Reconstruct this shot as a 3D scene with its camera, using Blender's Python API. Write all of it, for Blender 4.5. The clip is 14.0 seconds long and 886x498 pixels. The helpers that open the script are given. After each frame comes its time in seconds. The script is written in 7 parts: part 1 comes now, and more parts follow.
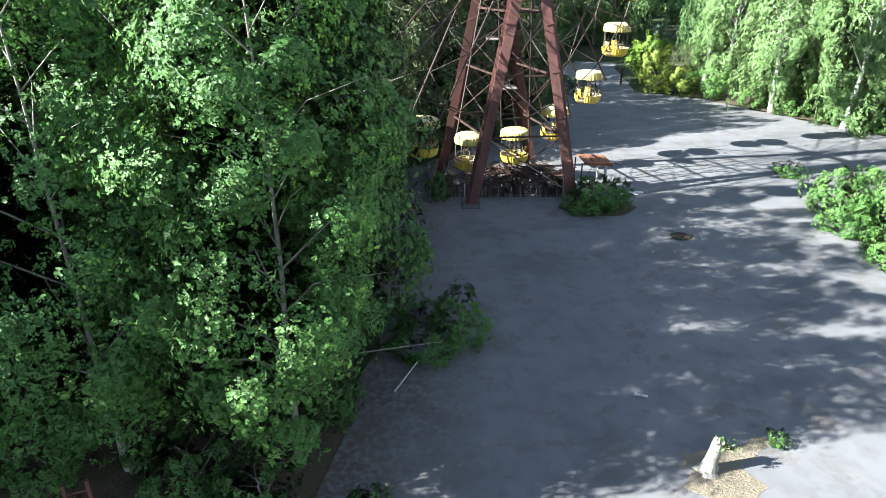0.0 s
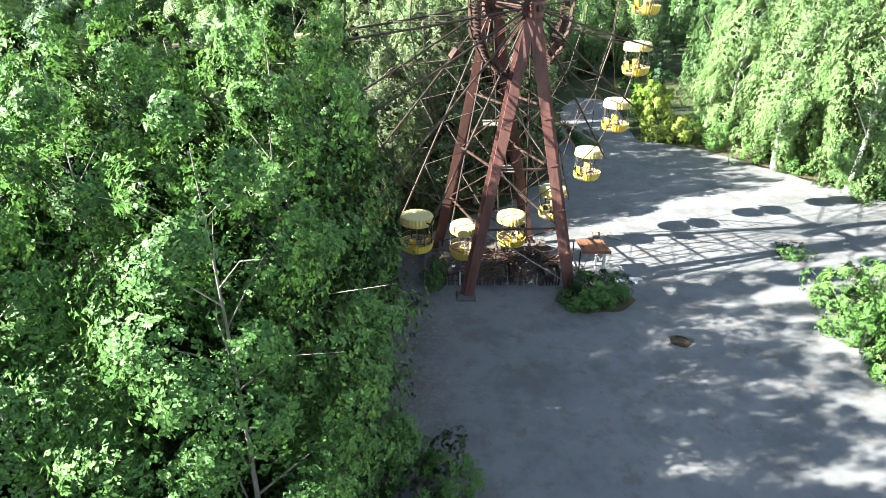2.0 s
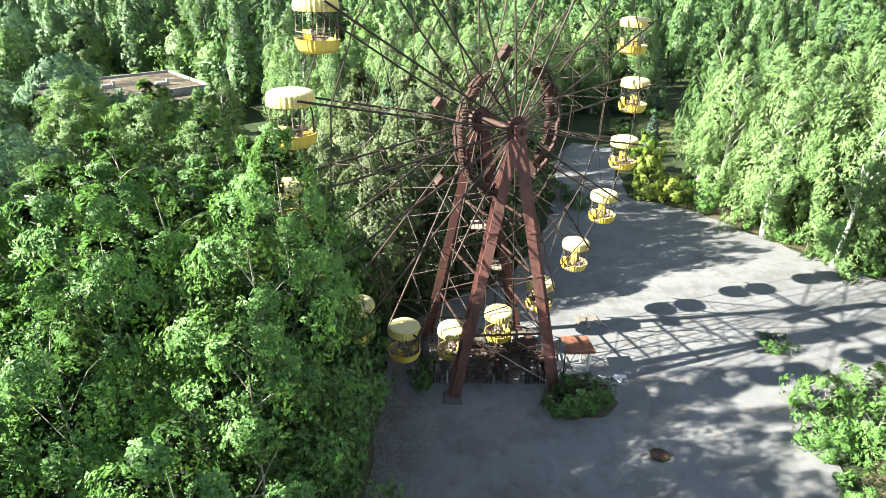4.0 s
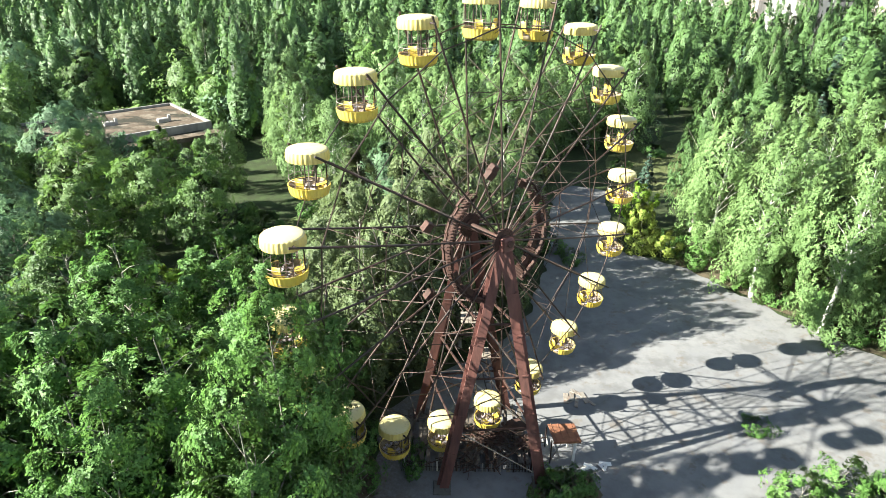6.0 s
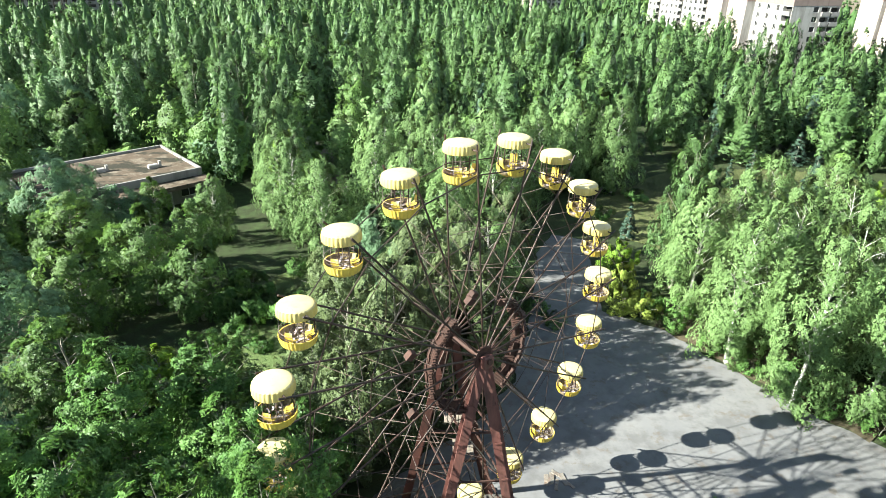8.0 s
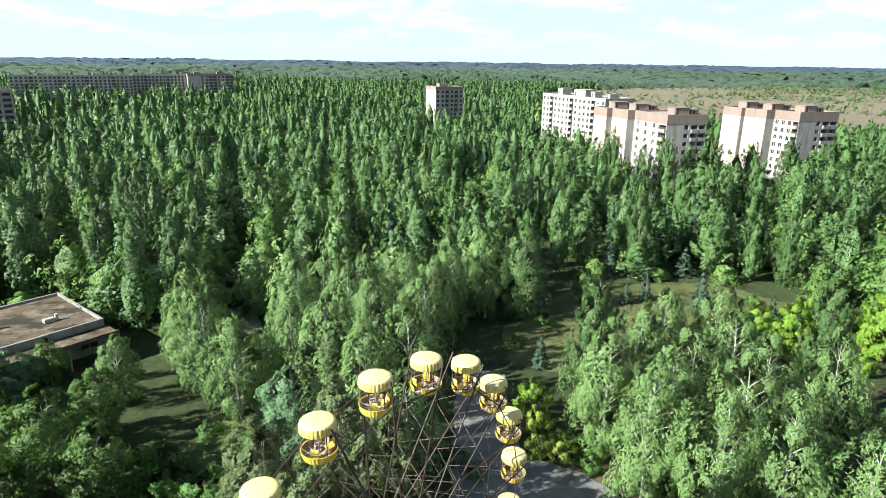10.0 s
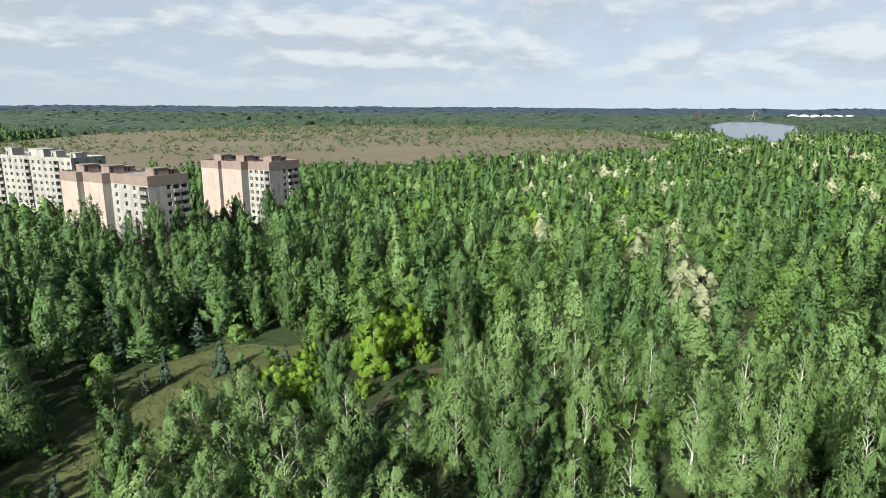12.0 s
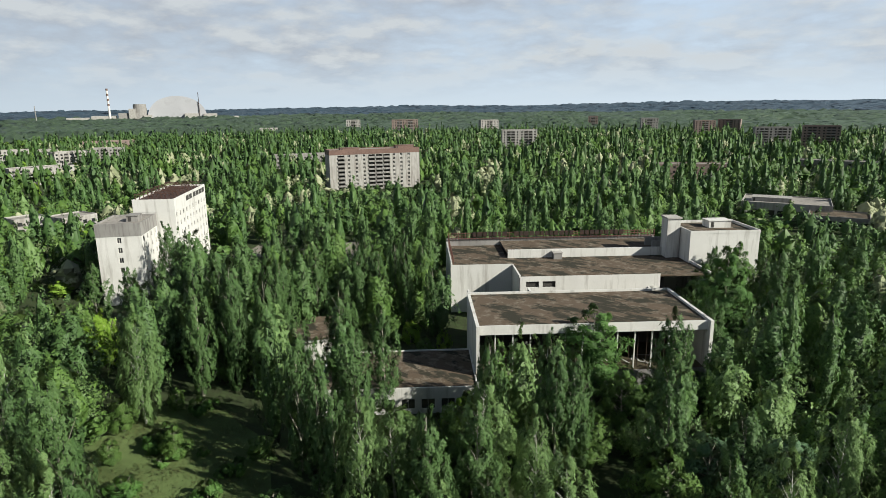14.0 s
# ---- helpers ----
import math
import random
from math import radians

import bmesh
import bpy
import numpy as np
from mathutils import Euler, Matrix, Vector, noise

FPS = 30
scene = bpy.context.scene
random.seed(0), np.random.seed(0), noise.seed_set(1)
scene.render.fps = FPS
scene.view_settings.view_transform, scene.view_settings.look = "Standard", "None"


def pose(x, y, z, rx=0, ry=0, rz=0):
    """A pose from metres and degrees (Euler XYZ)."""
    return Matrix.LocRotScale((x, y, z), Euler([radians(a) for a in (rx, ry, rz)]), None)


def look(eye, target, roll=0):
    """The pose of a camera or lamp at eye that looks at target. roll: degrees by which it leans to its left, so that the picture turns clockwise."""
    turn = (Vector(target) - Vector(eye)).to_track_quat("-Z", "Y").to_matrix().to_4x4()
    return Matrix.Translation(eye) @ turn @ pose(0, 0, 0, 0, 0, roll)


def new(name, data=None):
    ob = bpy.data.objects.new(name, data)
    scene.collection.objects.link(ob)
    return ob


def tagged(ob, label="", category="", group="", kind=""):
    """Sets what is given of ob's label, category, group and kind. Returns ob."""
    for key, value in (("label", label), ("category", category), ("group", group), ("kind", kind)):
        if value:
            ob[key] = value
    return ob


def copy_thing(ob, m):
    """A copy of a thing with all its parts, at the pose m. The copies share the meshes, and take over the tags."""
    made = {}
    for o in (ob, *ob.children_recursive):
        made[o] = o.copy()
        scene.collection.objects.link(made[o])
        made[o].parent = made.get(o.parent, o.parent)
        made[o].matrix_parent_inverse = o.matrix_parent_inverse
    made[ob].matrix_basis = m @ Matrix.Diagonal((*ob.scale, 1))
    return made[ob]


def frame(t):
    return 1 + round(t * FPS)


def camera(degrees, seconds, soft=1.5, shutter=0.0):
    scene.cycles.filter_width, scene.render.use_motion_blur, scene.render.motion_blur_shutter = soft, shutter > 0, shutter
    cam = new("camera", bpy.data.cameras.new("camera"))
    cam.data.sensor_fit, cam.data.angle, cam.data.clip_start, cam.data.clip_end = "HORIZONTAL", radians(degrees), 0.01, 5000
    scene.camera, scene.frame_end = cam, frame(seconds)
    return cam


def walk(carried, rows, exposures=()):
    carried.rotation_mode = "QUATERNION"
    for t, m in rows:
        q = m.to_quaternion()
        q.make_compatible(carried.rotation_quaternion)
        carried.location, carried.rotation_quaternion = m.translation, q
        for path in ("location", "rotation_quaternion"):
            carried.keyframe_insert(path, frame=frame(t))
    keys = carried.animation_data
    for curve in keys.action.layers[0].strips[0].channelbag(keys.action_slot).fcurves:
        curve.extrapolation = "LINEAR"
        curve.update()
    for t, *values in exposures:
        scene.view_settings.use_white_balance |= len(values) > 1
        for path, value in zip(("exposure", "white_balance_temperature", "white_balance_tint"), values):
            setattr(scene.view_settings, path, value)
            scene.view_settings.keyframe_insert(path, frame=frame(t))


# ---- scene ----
# ---- camera ----
cam = camera(71.2, 14.0, 0.65)
PATH = [  # seconds, x, y, z, pitch, roll, yaw
    (0.0, 0.0, 0.0, 12.3, -25.4, 0.0, 0.0),
    (0.5, 0.013, 0.718, 13.117, -25.4, -0.03, 0.05),
    (1.0, 0.084, 1.495, 14.147, -25.42, 0.01, 0.11),
    (1.5, 0.206, 2.148, 15.149, -25.44, -0.07, 0.16),
    (2.0, 0.336, 2.782, 16.465, -25.53, -0.2, 0.23),
    (2.5, 0.479, 3.266, 17.602, -25.52, -0.24, 0.26),
    (3.0, 0.634, 3.789, 18.958, -25.47, -0.23, 0.23),
    (3.5, 0.84, 4.129, 20.243, -25.49, -0.32, 0.37),
    (4.0, 1.084, 4.481, 21.815, -25.54, -0.36, 0.54),
    (6.5, 1.764, 6.163, 28.501, -25.65, -0.54, 0.81),
    (7.0, 1.894, 6.457, 30.021, -25.67, -0.59, 0.4),
    (7.2, 1.946, 6.575, 30.63, -25.7, -0.67, 0.23),
    (8.3, 1.985, 7.04, 34.1, -24.75, -0.78, -0.1),
    (9.3, 2.018, 7.452, 37.331, -20.84, -0.87, -1.4),
    (9.5, 2.041, 7.566, 38.064, -19.72, -0.82, -2.72),
    (10.0, 2.1, 7.85, 39.896, -16.89, -0.7, -8.38),
    (10.5, 2.176, 8.081, 41.432, -15.05, -0.71, -15.68),
    (11.0, 2.281, 8.28, 43.044, -13.42, -0.53, -26.81),
    (11.5, 2.318, 8.47, 44.502, -13.2, -0.47, -38.56),
    (12.0, 2.52, 8.51, 46.055, -13.09, -0.3, -53.58),
    (12.5, 2.68, 8.491, 47.542, -12.99, -0.13, -70.56),
    (13.0, 2.936, 8.431, 49.17, -13.03, 0.14, -92.29),
    (13.5, 3.356, 8.271, 50.79, -13.08, 0.52, -115.5),
    (14.0, 3.818, 7.85, 52.431, -13.19, 0.64, -140.5),
]
EXPOSURES = [(0.0, 2.68, 5650.0, 6.0), (0.7, 2.90, 5750.0, 5.0), (1.5, 3.10, 5900.0, 4.0), (3.0, 3.02, 6150.0, 3.0), (4.2, 2.82, 6200.0, 4.0), (6.5, 2.58, 6150.0, 4.0), (9.5, 2.12, 6000.0, -1.0), (10.5, 1.75, 6080.0, 4.0), (11.5, 1.40, 6180.0, 5.0), (12.5, 1.12, 6250.0, 4.0), (14.0, 0.9, 6280.0, 5.0)]
walk(cam, [(t, pose(x, y, z, 90 + pitch, roll, yaw)) for t, x, y, z, pitch, roll, yaw in PATH], EXPOSURES)

# ---- daylight ----
SUN_TURN, SUN_RISE = 13.0, 31.5  # the shadows' heading from +x, the sun's height, degrees
sun = new("sun", bpy.data.lights.new("sun", "SUN"))
sun.data.energy, sun.data.angle, sun.data.color = 4.4, radians(0.55), (1.0, 0.93, 0.82)
_h = math.cos(radians(SUN_RISE))
_from = Vector((-_h * math.cos(radians(SUN_TURN)), -_h * math.sin(radians(SUN_TURN)), math.sin(radians(SUN_RISE))))
sun.matrix_world = look(_from * 200, (0, 0, 0))

world = bpy.data.worlds.new("sky")
scene.world = world
world.use_nodes = True


class Nodes:
    """A short hand for node trees."""

    def __init__(self, tree):
        self.t = tree
        tree.nodes.clear()

    def add(self, kind, **kw):
        n = self.t.nodes.new(kind)
        for k, v in kw.items():
            if k == "op":
                n.operation = v
            elif k == "blend":
                n.blend_type = v
            elif k == "data":
                n.data_type = v
            elif k == "ins":
                for i, value in v.items():
                    if hasattr(value, "is_linked"):
                        self.t.links.new(value, n.inputs[i])
                    else:
                        n.inputs[i].default_value = value
        return n

    def math(self, op, a, b=0.0, c=0.0, clamp=False):
        n = self.add("ShaderNodeMath", op=op, ins={0: a, 1: b, 2: c})
        n.use_clamp = clamp
        return n.outputs[0]

    def vec(self, op, a, b=(0, 0, 0)):
        return self.add("ShaderNodeVectorMath", op=op, ins={0: a, 1: b}).outputs[0]

    def mix(self, f, a, b, blend="MIX"):
        n = self.add("ShaderNodeMix", data="RGBA", blend=blend)
        for i, v in ((0, f), (6, a), (7, b)):
            if hasattr(v, "is_linked"):
                self.t.links.new(v, n.inputs[i])
            else:
                n.inputs[i].default_value = (*v, 1) if isinstance(v, tuple) and len(v) == 3 else v
        return n.outputs[2]

    def noise(self, vec, scale, detail=3.0, rough=0.55):
        return self.add("ShaderNodeTexNoise", ins={"Vector": vec, "Scale": scale, "Detail": detail, "Roughness": rough}).outputs["Fac"]

    def ramp(self, f, stops):
        n = self.add("ShaderNodeValToRGB", ins={0: f})
        e = n.color_ramp.elements
        while len(e) < len(stops):
            e.new(0.5)
        for el, (p, c) in zip(e, stops):
            el.position, el.color = p, (*c, 1) if len(c) == 3 else c
        return n.outputs[0]

    def step(self, f, lo, hi):
        n = self.add("ShaderNodeMapRange", ins={0: f, 1: lo, 2: hi, 3: 0.0, 4: 1.0})
        n.clamp = True
        return n.outputs[0]


w = Nodes(world.node_tree)
sky = w.add("ShaderNodeTexSky")
sky.sky_type, sky.sun_disc = "NISHITA", False
sky.sun_elevation, sky.sun_rotation = radians(SUN_RISE), radians(270 - SUN_TURN)
sky.air_density, sky.dust_density, sky.ozone_density = 1.0, 1.2, 1.0
way = w.add("ShaderNodeTexCoord").outputs["Generated"]
xyz = w.add("ShaderNodeSeparateXYZ", ins={0: way})
up = w.math("MAXIMUM", xyz.outputs[2], 0.0)


def cloud_deck(above):
    """Cloud density on a high flat deck, looked at a little further up."""
    lift = w.math("ADD", up, 0.24 + above)
    deck = w.add("ShaderNodeCombineXYZ", ins={0: w.math("DIVIDE", xyz.outputs[0], lift), 1: w.math("DIVIDE", xyz.outputs[1], lift), 2: 3.7}).outputs[0]
    puff = w.noise(deck, 3.4, 7.0, 0.56)
    bank = w.noise(w.vec("ADD", deck, (11.0, 4.0, 2.0)), 0.9, 2.0, 0.5)
    return w.math("ADD", puff, w.math("MULTIPLY", bank, 0.75))


here, over = cloud_deck(0.0), cloud_deck(0.022)
cover = w.step(here, 0.62, 0.96)
lit = w.step(w.math("SUBTRACT", here, over), -0.08, 0.13)
cloud = w.mix(lit, (8.8, 9.2, 10.3), (12.8, 12.9, 13.2))
clear = w.mix(w.step(up, 0.0, 0.16), (11.4, 12.6, 14.0), (9.6, 11.4, 14.0))
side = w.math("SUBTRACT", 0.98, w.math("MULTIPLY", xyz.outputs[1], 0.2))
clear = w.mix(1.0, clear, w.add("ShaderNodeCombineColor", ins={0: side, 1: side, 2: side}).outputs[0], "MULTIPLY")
clear = w.mix(w.step(up, 0.15, 0.6), clear, w.mix(0.75, sky.outputs[0], (0.9, 1.6, 3.0)))
amount = w.math("MULTIPLY", w.step(up, 0.004, 0.07), w.math("SUBTRACT", 0.9, w.math("MULTIPLY", w.step(up, 0.2, 0.55), 0.72)))
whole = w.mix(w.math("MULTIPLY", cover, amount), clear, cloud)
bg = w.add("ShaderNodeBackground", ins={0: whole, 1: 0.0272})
out = w.add("ShaderNodeOutputWorld", ins={0: bg.outputs[0]})

# ---- materials ----
def material(name):
    m = bpy.data.materials.new(name)
    m.use_nodes = True
    return m, Nodes(m.node_tree)


def finish(n, color, rough=0.8, metal=0.0, bump=None, strength=0.3, distance=0.05, spec=0.5):
    p = n.add("ShaderNodeBsdfPrincipled", ins={"Base Color": color if hasattr(color, "is_linked") else (*color, 1), "Roughness": rough, "Metallic": metal, "Specular IOR Level": spec})
    if bump is not None:
        b = n.add("ShaderNodeBump", ins={"Strength": strength, "Distance": distance, "Height": bump})
        n.t.links.new(b.outputs[0], p.inputs["Normal"])
    n.add("ShaderNodeOutputMaterial", ins={0: p.outputs[0]})


def where(n, world=False):
    return n.add("ShaderNodeNewGeometry").outputs["Position"] if world else n.add("ShaderNodeTexCoord").outputs["Object"]


def worn(name, base, second, dirt, scale=1.0, rough=0.75, metal=0.0, streak=False, amount=0.5, bump=0.25, vary=0.0, world=True):
    """A weathered surface: two tones, blotches of dirt, fine grain, and streaks down a wall."""
    m, n = material(name)
    p = where(n, world)
    if streak:
        q = n.vec("MULTIPLY", p, (1.0, 1.0, 0.12))
    else:
        q = p
    f = n.noise(p, 0.35 * scale, 4.0, 0.6)
    g = n.noise(q, 1.7 * scale, 5.0, 0.65)
    fine = n.noise(p, 14.0 * scale, 3.0, 0.6)
    c = n.mix(n.step(f, 0.35, 0.68), base, second)
    c = n.mix(n.math("MULTIPLY", n.step(g, 0.62 - 0.25 * amount, 0.8 - 0.12 * amount), 0.85), c, dirt)
    c = n.mix(n.math("MULTIPLY", fine, 0.35), c, n.mix(0.5, c, (0.02, 0.02, 0.02)))
    if vary:
        r = n.add("ShaderNodeObjectInfo").outputs["Random"]
        c = n.mix(n.math("MULTIPLY", r, vary), c, second)
    finish(n, c, n.math("ADD", rough - 0.12, n.math("MULTIPLY", g, 0.25)), metal, n.math("ADD", g, n.math("MULTIPLY", fine, 0.4)), bump, 0.03)
    return m


def leafy(name, dark, mid, light, through_it=0.36, holes=6.0, cover=0.55, calm=0.4, flutter=0.8):
    """Leaves: every leaf its own tone, every tree its own hue, slow drifts across a wood; they lie as their bough does.
    holes: how many small leaves a metre make up a spray; cover: how large each is (0: whole); calm: how alike the leaves are."""
    m, n = material(name)
    isle = n.add("ShaderNodeNewGeometry")
    at = isle.outputs["Position"]
    r = isle.outputs["Random Per Island"]
    own = n.add("ShaderNodeObjectInfo").outputs["Random"]
    drift = n.noise(at, 0.09, 2.0, 0.5)
    c = n.ramp(r, [(0.0, dark), (0.5, mid), (1.0, light)])
    c = n.mix(calm, c, mid)
    c = n.mix(n.step(drift, 0.42, 0.66), c, n.mix(0.4, c, light))
    c = n.mix(n.math("MULTIPLY", own, 0.6), c, n.mix(0.6, c, dark))
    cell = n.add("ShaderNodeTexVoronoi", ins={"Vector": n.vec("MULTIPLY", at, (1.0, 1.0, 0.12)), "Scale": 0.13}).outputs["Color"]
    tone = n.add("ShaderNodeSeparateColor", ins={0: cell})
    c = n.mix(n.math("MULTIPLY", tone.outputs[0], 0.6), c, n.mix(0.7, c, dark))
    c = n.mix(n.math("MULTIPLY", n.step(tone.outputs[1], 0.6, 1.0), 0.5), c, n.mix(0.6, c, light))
    lie = n.add("ShaderNodeAttribute")
    lie.attribute_name = "lie"
    turn = n.add("ShaderNodeVectorTransform", ins={0: lie.outputs["Vector"]})
    turn.vector_type, turn.convert_from, turn.convert_to = "NORMAL", "OBJECT", "WORLD"
    face = turn.outputs[0]
    if cover:
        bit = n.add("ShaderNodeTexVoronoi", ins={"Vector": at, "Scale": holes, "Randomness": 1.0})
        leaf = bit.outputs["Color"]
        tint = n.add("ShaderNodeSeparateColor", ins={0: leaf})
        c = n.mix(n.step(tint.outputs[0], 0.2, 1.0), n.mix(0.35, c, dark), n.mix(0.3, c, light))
        tilt = n.vec("MULTIPLY", n.vec("SUBTRACT", leaf, (0.5, 0.5, 0.45)), (flutter, flutter, flutter))
        face = n.vec("NORMALIZE", n.vec("ADD", face, tilt))
    d = n.add("ShaderNodeBsdfPrincipled", ins={"Base Color": c, "Roughness": 0.55, "Specular IOR Level": 0.3, "Normal": face})
    tr = n.add("ShaderNodeBsdfTranslucent", ins={0: n.mix(0.35, c, n.mix(1.0, c, (1.0, 0.95, 0.35), "MULTIPLY")), "Normal": face})
    mx = n.add("ShaderNodeMixShader", ins={0: through_it, 1: d.outputs[0], 2: tr.outputs[0]}).outputs[0]
    if cover:
        gap = n.step(bit.outputs["Distance"], cover, cover + 0.03)
        mx = n.add("ShaderNodeMixShader", ins={0: gap, 1: mx, 2: n.add("ShaderNodeBsdfTransparent").outputs[0]}).outputs[0]
    n.add("ShaderNodeOutputMaterial", ins={0: mx})
    return m


FOLIAGE = {
    "aspen": ((0.042, 0.112, 0.024), (0.09, 0.19, 0.04), (0.175, 0.31, 0.07), 0.24),
    "poplar": ((0.032, 0.074, 0.022), (0.07, 0.138, 0.038), (0.138, 0.228, 0.07), 0.18),
    "birch": ((0.09, 0.16, 0.05), (0.162, 0.262, 0.088), (0.24, 0.36, 0.13), 0.3),
    "broad": ((0.036, 0.084, 0.019), (0.088, 0.165, 0.033), (0.165, 0.265, 0.057), 0.2),
    "lime": ((0.14, 0.25, 0.025), (0.22, 0.37, 0.042), (0.29, 0.45, 0.065), 0.38),
    "bloom": ((0.2, 0.25, 0.12), (0.37, 0.39, 0.24), (0.5, 0.5, 0.34), 0.2),
    "fir": ((0.035, 0.075, 0.05), (0.058, 0.11, 0.07), (0.09, 0.145, 0.1), 0.1),
    "sparse": ((0.075, 0.11, 0.042), (0.115, 0.155, 0.06), (0.16, 0.2, 0.082), 0.24),
    "willow": ((0.09, 0.175, 0.085), (0.14, 0.24, 0.12), (0.2, 0.31, 0.165), 0.3),
}


def leaf_set(word, holes, cover, calm, flutter, thin=0.0):
    return {k: leafy("%s_%s_leaves" % (word, k), *v[:3], v[3] + thin, holes=holes, cover=cover, calm=calm, flutter=flutter) for k, v in FOLIAGE.items()}


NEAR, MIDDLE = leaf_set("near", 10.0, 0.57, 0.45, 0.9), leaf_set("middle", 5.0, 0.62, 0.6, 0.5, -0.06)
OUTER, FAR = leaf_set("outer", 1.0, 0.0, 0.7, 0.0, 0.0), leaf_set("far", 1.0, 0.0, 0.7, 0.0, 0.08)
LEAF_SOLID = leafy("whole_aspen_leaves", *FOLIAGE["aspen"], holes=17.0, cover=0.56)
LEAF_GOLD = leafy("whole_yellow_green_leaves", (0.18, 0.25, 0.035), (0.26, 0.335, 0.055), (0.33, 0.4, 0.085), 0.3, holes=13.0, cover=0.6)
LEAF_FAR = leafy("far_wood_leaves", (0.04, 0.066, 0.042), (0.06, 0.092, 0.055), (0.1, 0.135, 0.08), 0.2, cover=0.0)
# ridge wood with the blue of distant haze mixed into its colour
LEAF_RIDGE = leafy("haze_blue_ridge_wood", (0.03, 0.05, 0.07), (0.038, 0.06, 0.082), (0.046, 0.07, 0.094), 0.1, cover=0.0)

GRASS_BLADE = leafy("meadow_grass_blades", (0.08, 0.11, 0.035), (0.12, 0.15, 0.05), (0.18, 0.18, 0.08), 0.25, holes=9.0, cover=0.6)
BARK_WHITE = worn("birch_bark", (0.62, 0.60, 0.55), (0.5, 0.48, 0.44), (0.06, 0.05, 0.045), 2.0, 0.8, amount=0.4)
BARK_GREY = worn("poplar_bark", (0.24, 0.22, 0.18), (0.33, 0.31, 0.26), (0.08, 0.07, 0.055), 2.0, 0.9, streak=True)
RUST_RED = worn("rusty_red_paint", (0.12, 0.042, 0.032), (0.185, 0.078, 0.06), (0.05, 0.024, 0.019), 1.6, 0.7, 0.1, True, 0.9, 0.3)
RUST_DARK = worn("dark_rust", (0.05, 0.024, 0.017), (0.08, 0.036, 0.024), (0.022, 0.014, 0.011), 2.2, 0.8, 0.2, False, 0.6, 0.3)
ROTTEN = worn("dark_rotten_boards", (0.075, 0.06, 0.048), (0.12, 0.1, 0.08), (0.03, 0.024, 0.02), 3.0, 0.9, amount=0.6, world=False)
RUST_ORANGE = worn("orange_brown_rust", (0.2, 0.075, 0.035), (0.26, 0.11, 0.055), (0.1, 0.045, 0.028), 1.6, 0.8, 0.1, False, 0.6, 0.3)
# stained concrete, darkened in colour for the shade at the wheel's foot
DARK_CONCRETE = worn("shade_dark_concrete", (0.13, 0.12, 0.105), (0.09, 0.085, 0.075), (0.04, 0.036, 0.03), 2.0, 0.9, amount=0.6)
STEEL_DARK = worn("old_steel", (0.035, 0.028, 0.024), (0.075, 0.04, 0.028), (0.02, 0.016, 0.014), 3.0, 0.6, 0.5)
STEEL_PALE = worn("bare_pale_steel", (0.32, 0.29, 0.25), (0.22, 0.17, 0.13), (0.12, 0.06, 0.035), 3.0, 0.55, 0.4)
YELLOW = worn("yellow_enamel", (0.60, 0.42, 0.035), (0.62, 0.48, 0.1), (0.26, 0.15, 0.04), 1.8, 0.45, 0.0, True, 0.3, 0.1, 0.3)
CREAM = worn("sun_bleached_yellow", (0.58, 0.49, 0.19), (0.58, 0.51, 0.27), (0.32, 0.25, 0.12), 2.6, 0.55, 0.0, False, 0.28, 0.1, 0.3)
SKIRT = worn("faded_yellow_skirt", (0.57, 0.43, 0.09), (0.58, 0.47, 0.17), (0.3, 0.22, 0.08), 2.4, 0.5, 0.0, True, 0.3, 0.1, 0.4)
LITTER = worn("peeling_paint_litter", (0.52, 0.49, 0.55), (0.36, 0.28, 0.24), (0.12, 0.07, 0.05), 9.0, 0.8, amount=0.7)
TUB_INSIDE = worn("dirty_tub_inside", (0.42, 0.33, 0.16), (0.30, 0.24, 0.16), (0.1, 0.07, 0.05), 5.0, 0.8, amount=0.7)
WHITE_PAINT = worn("peeling_white_paint", (0.72, 0.71, 0.68), (0.6, 0.58, 0.54), (0.25, 0.2, 0.15), 2.2, 0.75, streak=True, amount=0.4)
WALL_WHITE = worn("weathered_white_wall", (0.37, 0.36, 0.335), (0.30, 0.285, 0.265), (0.15, 0.13, 0.115), 0.45, 0.85, streak=True, amount=0.62)
WALL_PLASTER = worn("stained_white_plaster", (0.62, 0.61, 0.58), (0.54, 0.53, 0.5), (0.24, 0.22, 0.19), 0.3, 0.85, streak=True, amount=0.4)
WALL_GREY = worn("grey_concrete_wall", (0.27, 0.26, 0.245), (0.21, 0.2, 0.19), (0.11, 0.1, 0.09), 0.5, 0.88, streak=True, amount=0.5)
BRICK_PINK = worn("pinkish_brick", (0.2, 0.15, 0.13), (0.24, 0.185, 0.16), (0.13, 0.095, 0.08), 0.6, 0.9, streak=True, amount=0.35)
BRICK_PALE = worn("pale_pinkish_brick", (0.36, 0.29, 0.255), (0.4, 0.34, 0.30), (0.25, 0.19, 0.165), 0.6, 0.9, streak=True, amount=0.35)
BRICK_RED = worn("red_brick", (0.13, 0.08, 0.064), (0.17, 0.105, 0.085), (0.08, 0.05, 0.04), 0.6, 0.9, amount=0.35)
ROOF_PALE = worn("grey_roof_felt", (0.22, 0.205, 0.185), (0.30, 0.275, 0.245), (0.10, 0.085, 0.075), 0.4, 0.95, amount=0.5)
CONCRETE = worn("stained_concrete", (0.42, 0.40, 0.37), (0.33, 0.31, 0.285), (0.16, 0.14, 0.12), 1.0, 0.9, amount=0.5)
